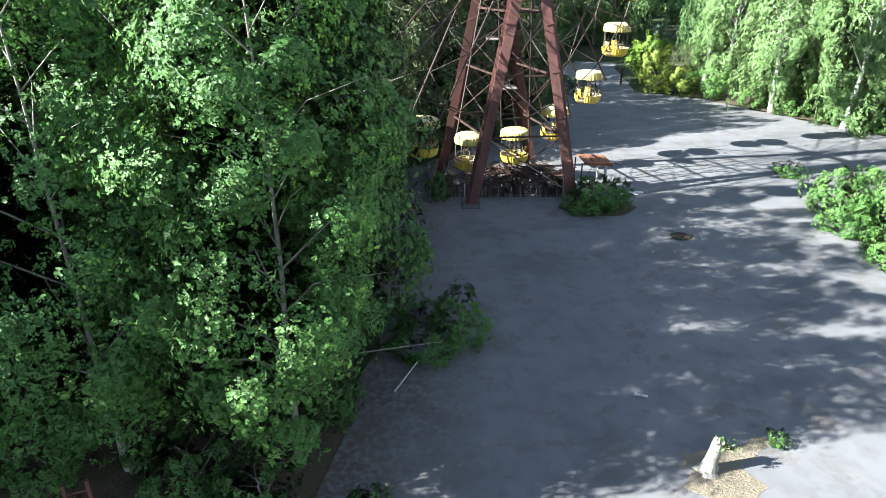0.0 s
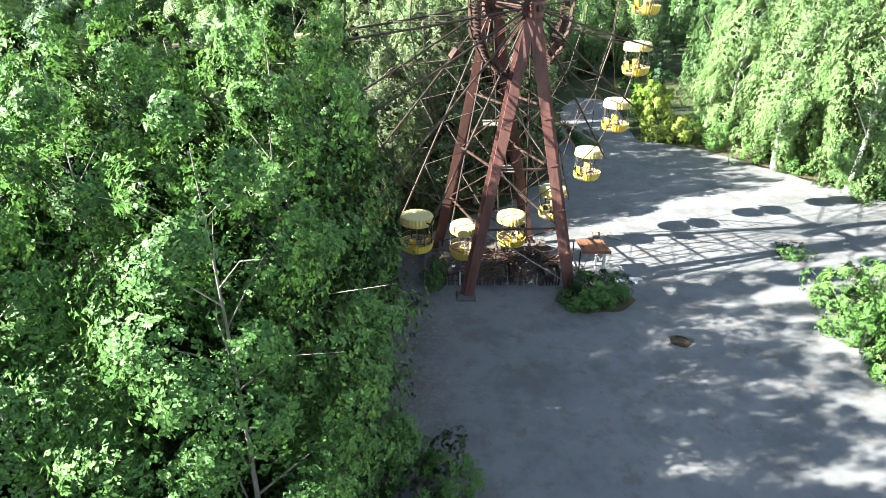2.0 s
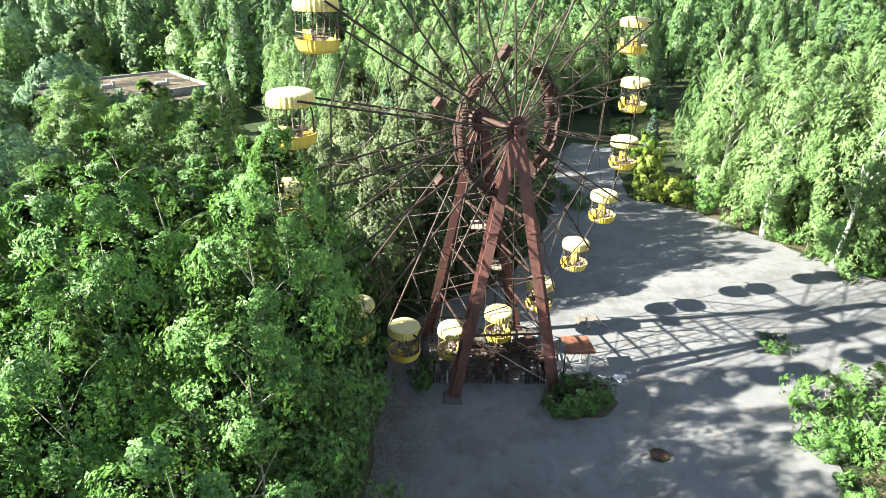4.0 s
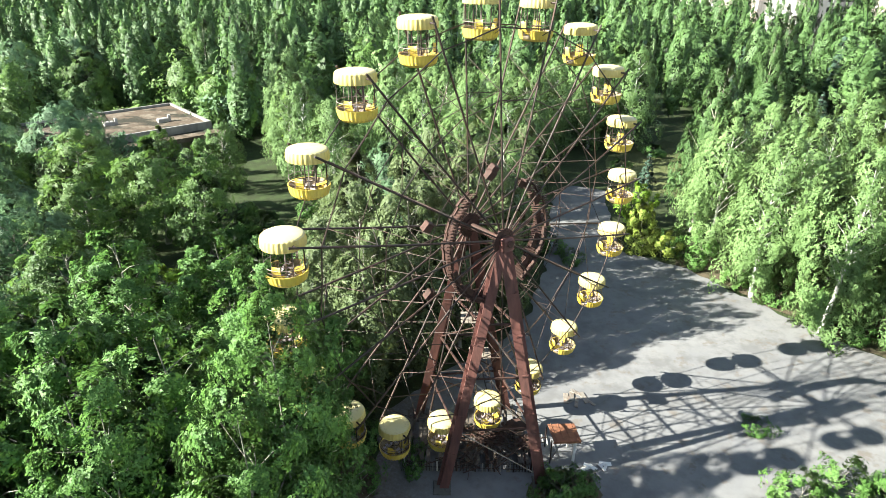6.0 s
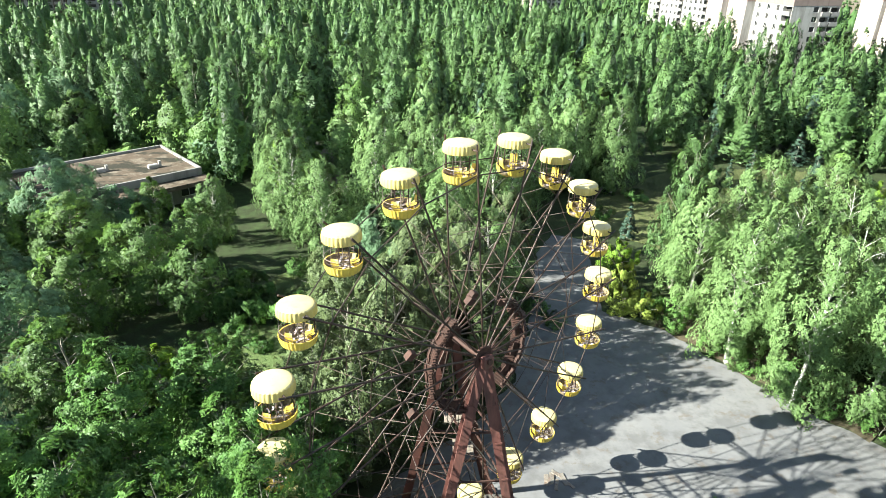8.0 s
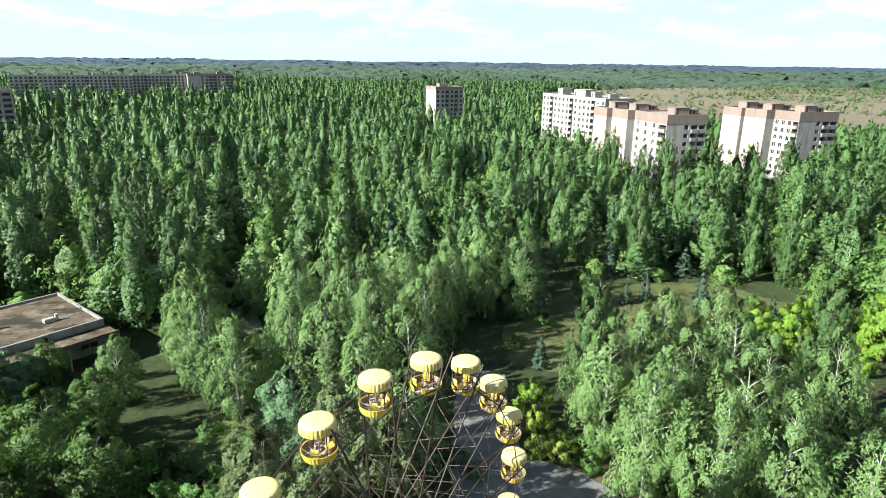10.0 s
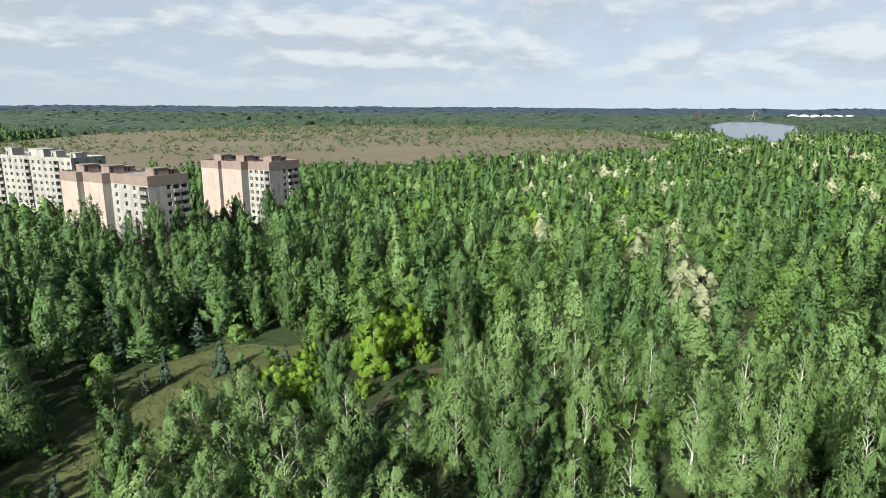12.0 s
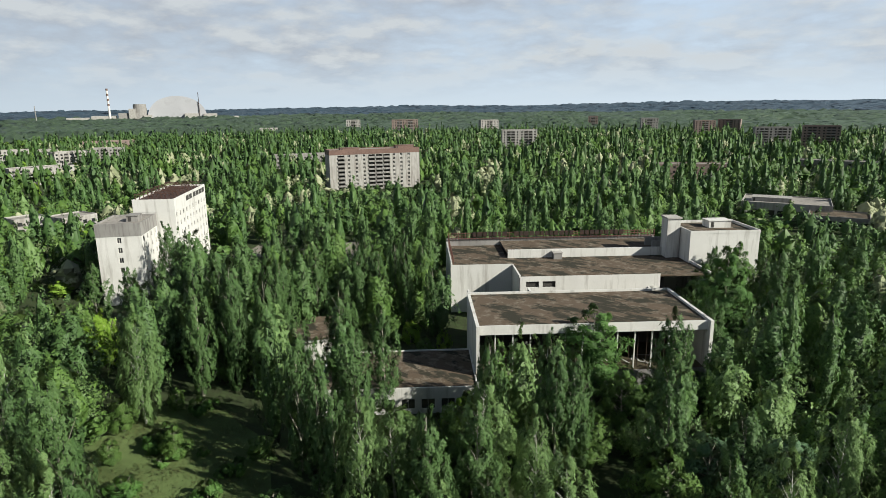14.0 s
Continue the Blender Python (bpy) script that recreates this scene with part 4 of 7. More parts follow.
for x, y, k, h, wd in [(-1.0, 74.0, "birch", 1.02, 1.25), (3.0, 68.0, "birch", 0.95, 1.2), (7.5, 72.0, "birch", 1.0, 1.2), (-5.5, 79.0, "birch", 1.0, 1.1), (4.0, 80.0, "birch", 1.0, 1.2), (10.5, 81.0, "birch", 1.0, 1.2), (16.0, 95.0, "birch", 1.02, 1.2), (9.5, 91.0, "birch", 1.0, 1.2),
                       (1.0, 90.0, "birch", 1.0, 1.15), (-6.0, 91.0, "birch", 0.95, 1.1), (29.0, 99.0, "birch", 1.05, 1.3), (23.0, 99.0, "birch", 1.0, 1.2), (-16.8, 80.6, "birch", 0.92, 1.2), (-19.5, 86.0, "birch", 0.95, 1.1), (0.0, 60.0, "sparse", 0.85, 1.1), (5.0, 61.0, "sparse", 0.85, 1.1), (9.0, 64.5, "sparse", 0.9, 1.0), (-4.5, 66.0, "willow", 0.9, 0.9),
                       (-21.4, 60.1, "broad", 0.85, 0.9), (-27.0, 63.0, "broad", 1.05, 1.1), (-25.5, 71.0, "broad", 0.85, 0.8), (-31.0, 57.0, "broad", 0.95, 1.0), (-20.0, 47.0, "lime", 0.7, 0.8), (-26.0, 45.0, "broad", 0.9, 1.0), (-33.0, 50.0, "willow", 0.9, 1.0), (-35.0, 40.0, "broad", 1.0, 1.1), (-29.0, 37.0, "willow", 1.0, 1.0), (-41.0, 58.0, "willow", 1.0, 1.1), (-37.0, 68.0, "broad", 1.0, 1.1), (-43.0, 76.0, "willow", 1.05, 1.1), (-48.0, 66.0, "broad", 1.1, 1.1),
                       (-26.0, 79.0, "birch", 0.6, 0.8), (-28.6, 84.5, "poplar", 0.32, 0.4), (-46.0, 74.5, "broad", 0.8, 0.9), (-54.5, 79.0, "willow", 0.85, 0.9), (-58.0, 84.0, "broad", 0.95, 1.0), (-42.6, 78.0, "lime", 0.78, 0.9), (-36.2, 84.4, "broad", 0.62, 0.55), (-50.5, 76.0, "willow", 0.8, 0.8), (-39.2, 81.4, "willow", 0.6, 0.7), (-53.0, 70.0, "willow", 0.95, 1.0), (-65.6, 120.4, "willow", 1.3, 1.3), (-72.0, 113.0, "willow", 1.2, 1.2), (-60.0, 113.0, "broad", 1.15, 1.1), (-47.3, 120.0, "lime", 1.2, 1.1), (-55.0, 128.0, "broad", 1.2, 1.1),
                       (-33.0, 116.0, "poplar", 1.12, 1.1), (-38.5, 111.0, "poplar", 1.05, 1.2), (-27.0, 111.0, "poplar", 1.05, 1.1), (-22.5, 101.0, "birch", 1.0, 0.9), (-44.4, 142.1, "poplar", 1.1, 1.1),
                       (9.7, 123.7, "fir", 1.0, 1.0), (3.2, 122.7, "fir", 0.85, 1.0), (60.4, 135.4, "fir", 1.0, 1.0), (73.9, 126.0, "fir", 1.15, 1.1), (80.0, 131.0, "fir", 1.2, 1.1), (67.0, 132.0, "fir", 1.05, 1.0), (90.0, 151.0, "fir", 1.2, 1.1), (85.0, 148.0, "fir", 1.1, 1.1), (52.0, 117.5, "fir", 0.55, 0.9), (66.0, 114.5, "fir", 0.5, 0.8),
                       (29.8, 112.9, "broad", 1.3, 1.0), (41.7, 103.9, "broad", 0.6, 0.6), (56.6, 116.0, "poplar", 1.0, 0.9), (72.5, 115.0, "poplar", 0.95, 0.8), (61.0, 121.0, "poplar", 1.05, 0.9), (78.0, 111.0, "poplar", 0.8, 0.8), (82.0, 107.0, "poplar", 0.85, 0.9),
                       # the wood's rim along the square
                       (27.8, 62.5, "birch", 1.0, 1.15), (32.0, 58.0, "birch", 1.0, 1.2), (38.7, 71.6, "birch", 1.0, 1.2), (28.4, 53.6, "birch", 1.03, 1.15), (31.4, 48.0, "birch", 1.08, 1.15), (36.5, 46.5, "birch", 1.05, 1.2), (33.5, 66.5, "birch", 1.0, 1.15), (37.0, 62.0, "birch", 1.0, 1.2), (37.5, 54.0, "birch", 1.05, 1.2), (41.0, 50.5, "birch", 1.0, 1.2), (41.5, 42.5, "birch", 1.0, 1.2), (43.0, 58.5, "birch", 1.0, 1.2), (44.5, 66.5, "birch", 0.98, 1.2),
                       # young bright trees by the broken path
                       (76.0, 77.5, "lime", 1.35, 1.35), (82.5, 80.0, "lime", 1.35, 1.3), (87.0, 78.0, "lime", 1.3, 1.2), (65.0, 82.5, "lime", 0.95, 1.0), (60.5, 84.0, "lime", 0.9, 1.0), (57.0, 79.5, "lime", 0.75, 0.9), (68.5, 84.5, "lime", 1.0, 0.7), (62.0, 77.0, "lime", 0.7, 0.8), (54.0, 76.5, "broad", 0.7, 0.7), (93.0, 71.0, "poplar", 0.95, 1.0), (98.0, 74.0, "poplar", 1.0, 1.0),
                       # white acacias
                       (150.0, 57.0, "bloom", 1.3, 1.2), (155.0, 51.0, "bloom", 1.25, 1.2), (145.0, 50.0, "bloom", 1.2, 1.2), (133.0, 38.0, "bloom", 1.15, 1.2), (126.0, 34.5, "bloom", 1.05, 1.1), (139.0, 43.0, "bloom", 1.2, 1.1), (172.0, -12.0, "bloom", 1.25, 1.1), (174.0, -20.0, "bloom", 1.3, 1.1), (172.0, -28.0, "bloom", 1.2, 1.0), (166.0, 62.0, "bloom", 1.0, 1.0), (186.0, 66.0, "bloom", 1.05, 1.2), (120.0, 22.0, "lime", 1.1, 1.0), (107.0, 21.0, "lime", 1.0, 1.2)]:
    plant(k, x, y, h, wd)
# poplars standing before the culture hall and the hotel
for x, y, k, h, wd in HALL_TREES:
    plant(k, x, y, h, wd)
# shrubs
for x, y, k, h, wd in [(8.0, 30.8, "shrub", 1.0, 1.2), (9.0, 31.1, "shrub", 0.85, 1.0), (7.2, 30.5, "shrub", 0.6, 0.85), (-0.2, 32.2, "shrub", 0.8, 0.6), (0.6, 18.4, "shrub", 1.05, 0.95), (-0.7, 17.6, "shrub", 0.6, 1.1), (-1.2, 19.6, "shrub", 0.5, 0.9), (21.3, 36.5, "shrub", 0.45, 0.9),
                       (20.6, 30.4, "shrub", 1.3, 1.3), (23.6, 31.2, "shrub", 1.3, 1.4), (19.6, 28.0, "shrub", 1.3, 1.3), (21.5, 27.0, "shrub", 1.7, 1.5), (22.5, 24.0, "shrub", 1.5, 1.6), (28.5, 32.0, "shrub", 1.5, 1.8), (25.0, 29.0, "shrub", 1.8, 1.7), (19.4, 24.4, "shrub", 0.9, 1.0),
                       (21.2, 62.4, "gold", 0.8, 0.95), (22.8, 61.4, "gold", 0.8, 0.9), (21.8, 65.6, "gold", 1.15, 0.8), (22.3, 69.5, "lime", 0.65, 0.6), (0.0, 33.8, "shrub", 0.65, 0.5), (9.3, 13.2, "shrub", 0.25, 0.3), (-1.8, 10.8, "shrub", 0.4, 0.5), (13.5, 59.5, "shrub", 0.8, 1.0), (12.0, 62.0, "shrub", 0.9, 1.2), (-3.4, 35.0, "shrub", 0.9, 1.2), (-4.5, 40.0, "shrub", 1.1, 1.3), (-8.0, 36.0, "shrub", 1.1, 1.5), (-3.0, 31.6, "shrub", 0.9, 1.0), (-10.0, 42.0, "shrub", 0.9, 1.3), (-4.4, 10.6, "shrub", 0.9, 1.1), (-6.4, 11.6, "shrub", 1.0, 1.2), (-5.6, 14.6, "shrub", 1.2, 1.2), (-10.5, 12.5, "shrub", 1.0, 1.3), (-6.0, 18.0, "shrub", 1.1, 1.2), (-3.4, 14.4, "shrub", 0.7, 0.9), (-11.0, 15.5, "shrub", 1.3, 1.3), (25.2, 58.8, "shrub", 1.0, 1.1), (27.8, 55.6, "shrub", 1.2, 1.2), (29.8, 52.2, "shrub", 0.9, 1.1), (31.6, 49.2, "shrub", 1.2, 1.2), (33.6, 46.8, "shrub", 1.0, 1.2), (36.4, 44.2, "shrub", 1.3, 1.3), (24.0, 62.6, "shrub", 1.3, 1.3), (26.6, 61.0, "shrub", 1.5, 1.4), (30.4, 56.0, "shrub", 1.6, 1.4), (33.2, 51.0, "shrub", 1.5, 1.4), (-16.0, 56.0, "shrub", 0.9, 1.0), (-12.0, 60.0, "shrub", 0.7, 0.9), (-18.0, 64.0, "shrub", 1.0, 1.0), (-9.0, 66.0, "shrub", 0.8, 1.2), (-14.0, 70.0, "shrub", 1.1, 1.2), (-20.0, 54.0, "shrub", 1.2, 1.1)]:
    plant(k, x, y, h, wd)

# keep-out outlines for the scattered wood
CLEAR = [PLAZA, LAWN, LAWN_BACK, GLADE, FIELDS, RIVER, POND, SQUARE, TRACK, ALLEY, LANE,
         [(46, 67), (72, 62), (102, 58), (106, 78), (78, 92), (50, 84)], [(122, 26), (180, 25.5), (180, 31), (142, 31.5), (122, 31)],
         [(16, 84), (22, 82), (31, 101), (44, 113), (37, 117), (24, 104)], [(-40, 3), (-40, 34), (-2, 34), (-2, 3)], [(-13, 34), (-13, 50), (-2, 50), (-2, 34)],
         [(178, -76), (192, -50), (168, -28), (144, -52), (150, -66)], [(-48, 75), (-30, 97), (-22, 89), (-24, 72), (-36, 66)]]
FOOT = []  # footprints of the buildings are added below, before the wood is scattered

# ---- the big wheel ----
TURN_W = radians(39.56)
ALONG = Vector((math.cos(TURN_W), math.sin(TURN_W), 0))
AXLE = Vector((math.sin(TURN_W), -math.cos(TURN_W), 0))
HUB = Vector((3.553, 34.81, 14.2))
REACH, FIRST, COUNT = 11.234, radians(166.06), 20


def on_wheel(t, r, side=0.0):
    return HUB + (ALONG * math.cos(t) + Vector((0, 0, math.sin(t)))) * r + AXLE * side


def build_gondola():
    """Origin: the pin under the roof."""
    g = thing("gondola", "yellow open gondola with a faded scalloped roof, hanging on the wheel", "gondola", group="gondolas of the wheel")
    s = Shape()
    s.slot = 1
    s.lathe([(0.97, -0.08), (0.985, -0.02), (0.975, 0.2), (0.935, 0.38)], 112, 28, 0.022, (0, 1, 2, 3))
    s.slot = 0
    s.lathe([(0.935, 0.38), (0.90, 0.425), (0.84, 0.455), (0.70, 0.485), (0.40, 0.515), (0.02, 0.525)], 112, 28, 0.022, (0,))
    s.slot = 1
    s.lathe([(0.97, -0.08), (0.945, -0.07), (0.93, 0.2), (0.88, 0.36), (0.5, 0.43), (0.02, 0.44)], 56)
    part("roof", s, [CREAM, SKIRT], g, "cream bleached roof with a ribbed yellow skirt", smooth=True)
    gapped = (0.35, 2 * math.pi - 0.22)
    s = Shape()
    s.lathe([(0.985, -1.24), (0.96, -1.30), (0.93, -1.50), (0.86, -1.70)], 112, 30, 0.02, (0, 1, 2, 3), gapped)
    s.lathe([(0.94, -1.24), (0.985, -1.24)], 56, skip=gapped)
    s.slot = 1
    s.lathe([(0.94, -1.24), (0.90, -1.52), (0.82, -1.68)], 56, skip=gapped)
    s.slot = 0
    s.lathe([(0.86, -1.70), (0.74, -1.81), (0.40, -1.85), (0.02, -1.86)], 112, 30, 0.02, (0,))
    s.slot = 1
    s.lathe([(0.90, -1.52), (0.84, -1.72), (0.02, -1.74)], 56)
    tub = part("tub", s, [YELLOW, TUB_INSIDE], g, "bright yellow ribbed tub", smooth=True)
    for t in (2.2, 4.4):
        s = Shape()
        rows = []
        for j, (y, z) in enumerate([(-0.18, -1.42), (-0.20, -1.38), (0.0, -1.36), (0.14, -1.35), (0.20, -1.28), (0.26, -1.02), (0.28, -0.86), (0.25, -0.82)]):
            wd = 0.22 if j < 6 else 0.20
            rows.append([(wd * k, y + (0.05 * k * k if j > 3 else 0), z + 0.04 * k * k) for k in (-1, -0.5, 0, 0.5, 1)])
        s.grid(rows)
        s.grid([[(x, y + 0.025, z - 0.025) for x, y, z in r] for r in rows][::-1])
        s.box((-0.14, -0.1, -1.74), (0.14, 0.12, -1.37))
        part("seat", s, YELLOW, g, "moulded yellow seat", Matrix.Rotation(t, 4, "Z") @ pose(0, 0.52, 0), True)
    s = Shape()
    s.tube([(0, 0, -1.75), (0, 0, 0.45)], 0.03, 8)
    s.tube([(0, 0, -1.10), (0, 0, -1.00)], 0.05, 8)
    pole = part("pole", s, STEEL_PALE, g)
    s = Shape()
    s.tube([(0.3 * math.cos(k * math.pi / 10), 0.3 * math.sin(k * math.pi / 10), -1.05) for k in range(21)], 0.018, 6, False)
    for k in range(3):
        s.tube([(0, 0, -1.05), (0.3 * math.cos(k * 2.094), 0.3 * math.sin(k * 2.094), -1.05)], 0.012, 5)
    part("turning_wheel", s, STEEL_DARK, pole)
    for z, r in ((-1.10, 0.93), (-0.92, 0.93)):
        s = Shape()
        s.tube([(r * math.cos(0.5 + k * 5.2 / 28), r * math.sin(0.5 + k * 5.2 / 28), z) for k in range(29)], 0.016, 6)
        part("rail", s, STEEL_PALE if z > -1 else RUST_DARK, g)
    for k in range(6):
        t = 0.5 + k * 5.2 / 5
        s = Shape()
        s.tube([(0.94 * math.cos(t), 0.94 * math.sin(t), -1.26), (0.93 * math.cos(t), 0.93 * math.sin(t), -0.9), (0.90 * math.cos(t), 0.90 * math.sin(t), 0.2)], 0.011, 5)
        part("upright", s, STEEL_PALE, tub)
    for y in (-0.62, 0.62):
        s = Shape()
        arc = [(0.62, y, -1.5), (0.62, y, -0.35)] + [(0.34 + 0.28 * math.cos(a * math.pi / 8), y, -0.35 + 0.28 * math.sin(a * math.pi / 8)) for a in range(1, 8)] + [(0.06, y, -0.35), (0.06, y, -1.5)]
        s.tube(arc, 0.03, 6)
        s.tube([(0.34, y, -0.07), (0.0, y, 0.0)], 0.03, 6)
        part("hanger", s, STEEL_DARK, g)
    s = Shape()
    rnd = random.Random(5)
    for k in range(44):
        a, r = rnd.uniform(0, 6.28), 0.8 * math.sqrt(rnd.random())
        mm = pose(r * math.cos(a), r * math.sin(a), -1.66 + rnd.uniform(0, 0.3), rnd.uniform(-25, 25), rnd.uniform(-25, 25), rnd.uniform(0, 180))
        s.box((-rnd.uniform(0.05, 0.17), -rnd.uniform(0.03, 0.1), 0), (rnd.uniform(0.05, 0.17), rnd.uniform(0.03, 0.1), 0.012), mm)
    part("litter", s, LITTER, tub, "flaked paint and rubbish on the tub floor")
    return g


def build_wheel():
    wh = thing("ferris_wheel", "tall rusty ferris wheel with dark red legs on the asphalt square", "ferris wheel", Matrix.Translation((HUB.x, HUB.y, 0)))
    base = Vector((HUB.x, HUB.y, 0))

    def put(name, s, mats, label="", smooth=False):
        s.v = [tuple(Vector(p) - base) for p in s.v]
        return part(name, s, mats, wh, label, smooth=smooth)

    # legs: box beams with flanges
    feet = [((1.5, 31.3), 1.3), ((7.1, 31.75), 1.3), ((-0.1, 37.2), -1.3), ((5.6, 38.0), -1.3)]
    for (fx, fy), side in feet:
        top = HUB + AXLE * side + Vector((0, 0, -0.25))
        foot = Vector((fx, fy, 0.0))
        top = top + (foot - top).normalized() * 0.2 + (Vector((fx, fy, 0)) - Vector((HUB.x, HUB.y, 0))).normalized() * 0.15
        s = Shape()
        d = (foot - top)
        for k in range(6):
            a, b = top + d * (k / 6), top + d * ((k + 1) / 6)
            s.beam(a, b, 0.28, 0.32)
            s.beam(b - d.normalized() * 0.05, b + d.normalized() * 0.05, 0.36, 0.40)
        for off in (-0.16, 0.16):
            sv = d.cross(Vector((0, 0, 1))).normalized() * off
            s.beam(top + sv, foot + sv, 0.04, 0.46)
        put("leg", s, RUST_RED, "rusted dark red steel leg")
        s = Shape()
        s.box((fx - 0.5, fy - 0.5, 0.0), (fx + 0.5, fy + 0.5, 0.16), chamfer=0.05)
        put("footing", s, DARK_CONCRETE, "stained concrete footing, coloured dark for the shade there")
    # braces between the legs
    def leg_at(k, f):
        (fx, fy), side = feet[k]
        top = HUB + AXLE * side + Vector((0, 0, -0.3))
        return top.lerp(Vector((fx, fy, 0.0)), f)
    for f0 in (0.3, 0.52, 0.74):
        for a, b in ((0, 1), (2, 3), (0, 2), (1, 3)):
            s = Shape()
            s.beam(leg_at(a, f0), leg_at(b, f0), 0.09, 0.09)
            put("brace", s, RUST_DARK)
            s = Shape()
            s.tube([leg_at(a, f0), leg_at(b, min(0.97, f0 + 0.22))], 0.035, 5)
            put("brace", s, STEEL_PALE if (a, b) == (0, 1) else RUST_DARK)
    # ladder on a leg, and two small landings
    s = Shape()
    a, b = leg_at(3, 0.04), leg_at(3, 0.98)
    lad = [Vector((-0.55, -0.2, 0)), Vector((-0.95, -0.2, 0))]
    for o in lad:
        s.tube([a + o, b + o], 0.03, 5)
    for k in range(44):
        p = a.lerp(b, k / 43)
        s.tube([p + lad[0], p + lad[1]], 0.016, 4)
    put("ladder", s, STEEL_DARK)
    for f0 in (0.42, 0.62):
        p = leg_at(3, f0)
        for k in range(6):
            s = Shape()
            s.box((p.x - 1.5 + k * 0.22, p.y - 0.9, p.z), (p.x - 1.31 + k * 0.22, p.y + 0.3, p.z + 0.04))
            put("landing_board", s, OLD_WOOD)
    # axle and hubs
    s = Shape()
    s.tube([HUB - AXLE * 1.9, HUB + AXLE * 1.9], 0.17, 14)
    put("axle", s, RUST_DARK, "bare rusty steel axle", True)
    for side in (-1.28, 1.28):
        s = Shape()
        c = HUB + AXLE * side
        s.tube([c - AXLE * 0.07, c + AXLE * 0.07], 0.66, 28)
        s.tube([c - AXLE * 0.2, c + AXLE * 0.2], 0.36, 18)
        for k in range(COUNT):
            p = on_wheel(FIRST - k * math.pi / 10, 0.54, side)
            s.tube([p - AXLE * 0.11, p + AXLE * 0.11], 0.05, 6)
        put("hub", s, RUST_DARK, "rusty hub flange")
        s = Shape()
        c = HUB + AXLE * side * 1.22
        s.box((-0.34, -0.2, -0.42), (0.34, 0.2, 0.26), Matrix.Translation(c) @ Matrix.Rotation(TURN_W, 4, "Z"), 0.08)
        put("bearing", s, RUST_RED)
    # spokes in pairs that meet at the pins
    for k in range(COUNT):
        t = FIRST - k * math.pi / 10
        for side in (-1, 1):
            s = Shape()
            a, b = on_wheel(t, 0.5, side * 1.28), on_wheel(t, REACH + 0.3, side * 1.1)
            s.tube([a, a.lerp(b, 0.5) - Vector((0, 0, 0.05)), b], 0.05, 6)
            put("spoke", s, STEEL_DARK)
        s = Shape()
        for ra, rb in ((0.30, 0.38), (0.46, 0.38), (0.46, 0.56), (0.66, 0.56), (0.66, 0.77), (0.89, 0.77)):
            s.tube([on_wheel(t, REACH * ra, 1.07), on_wheel(t, REACH * rb, -1.07)], 0.018, 4)
        put("lacing", s, STEEL_DARK)
        s = Shape()
        p = on_wheel(t, REACH, 0)
        s.tube([p - AXLE * 1.16, p + AXLE * 1.16], 0.045, 8)
        put("pin", s, STEEL_DARK)
        # ring rods to the next spoke
        t2 = t - math.pi / 10
        for r, side, th in ((0.9, 1.09, 0.032), (0.9, -1.09, 0.03), (0.62, 1.07, 0.026), (0.62, -1.07, 0.02), (0.4, 1.06, 0.02)):
            s = Shape()
            s.tube([on_wheel(t, REACH * r, side), on_wheel((t + t2) / 2, REACH * r * 0.985, side), on_wheel(t2, REACH * r, side)], th, 5)
            put("ring_rod", s, STEEL_DARK)
        s = Shape()
        s.tube([on_wheel(t, REACH * 0.62, 1.07), on_wheel(t2, REACH * 0.80, 1.08)], 0.017, 4)
        put("stay", s, STEEL_DARK)
    # the light frame ring round the hub, fallen away at the top
    cells = [122 + 8 * k for k in range(18)] + [302 + 8 * k for k in range(15)]
    for k, deg in enumerate(cells):
        s = Shape()
        t, t2 = radians(deg), radians(deg + 8)
        rr = 3.2 + 0.06 * math.sin(k * 2.3)
        for side in (0.5, 1.12):
            s.beam(on_wheel(t, rr, side), on_wheel(t2, rr, side), 0.06, 0.16, AXLE)
        for a in range(3):
            ta = t + (t2 - t) * a / 3
            s.beam(on_wheel(ta, rr - 0.2, 0.44), on_wheel(ta, rr + 0.2, 1.18), 0.05, 0.16, AXLE.cross(Vector((0, 0, 1))))
        if k % 3:
            s.beam(on_wheel(t, rr - 0.18, 0.82), on_wheel(t2, rr - 0.14, 0.82), 0.4, 0.03, AXLE)
        put("ring_box", s, RUST_DARK, "rusted open sheet-metal box of the light ring")
    # thin rods from the hub to the light ring
    for k, deg in enumerate(range(126, 416, 10)):
        if 266 < deg < 302:
            continue
        s = Shape()
        s.tube([on_wheel(radians(deg), 0.55, 1.28), on_wheel(radians(deg + 4 * (-1) ** k), 3.1, 0.82)], 0.02, 4)
        put("ring_rod", s, RUST_RED)
    for t, r in ((radians(97), 3.7), (radians(100), 3.5), (radians(158), 4.7), (radians(203), 4.6)):
        s = Shape()
        p = on_wheel(t, r, 0.8)
        s.box((-0.2, -0.16, -0.24), (0.2, 0.16, 0.24), Matrix.Translation(p) @ pose(0, 0, 0, 20, 30, 40), 0.04)
        put("ring_box", s, RUST_DARK)
    return wh


wheel = build_wheel()
first = build_gondola()
for k in range(COUNT):
    t = FIRST - k * math.pi / 10
    m = Matrix.Translation(on_wheel(t, REACH)) @ pose(0, 0, -0.18, (0.7 * math.sin(k * 3.1)), 1.5 * math.sin(k * 1.7), math.degrees(TURN_W) + 6 * math.sin(k * 5.3)) @ Matrix.Rotation(math.pi if math.cos(t) > 0.2 else 0.0, 4, "Z") @ Matrix.Diagonal((0.92, 0.92, 0.92, 1))
    if k == 0:
        first.matrix_basis = m
    else:
        copy_thing(first, m)


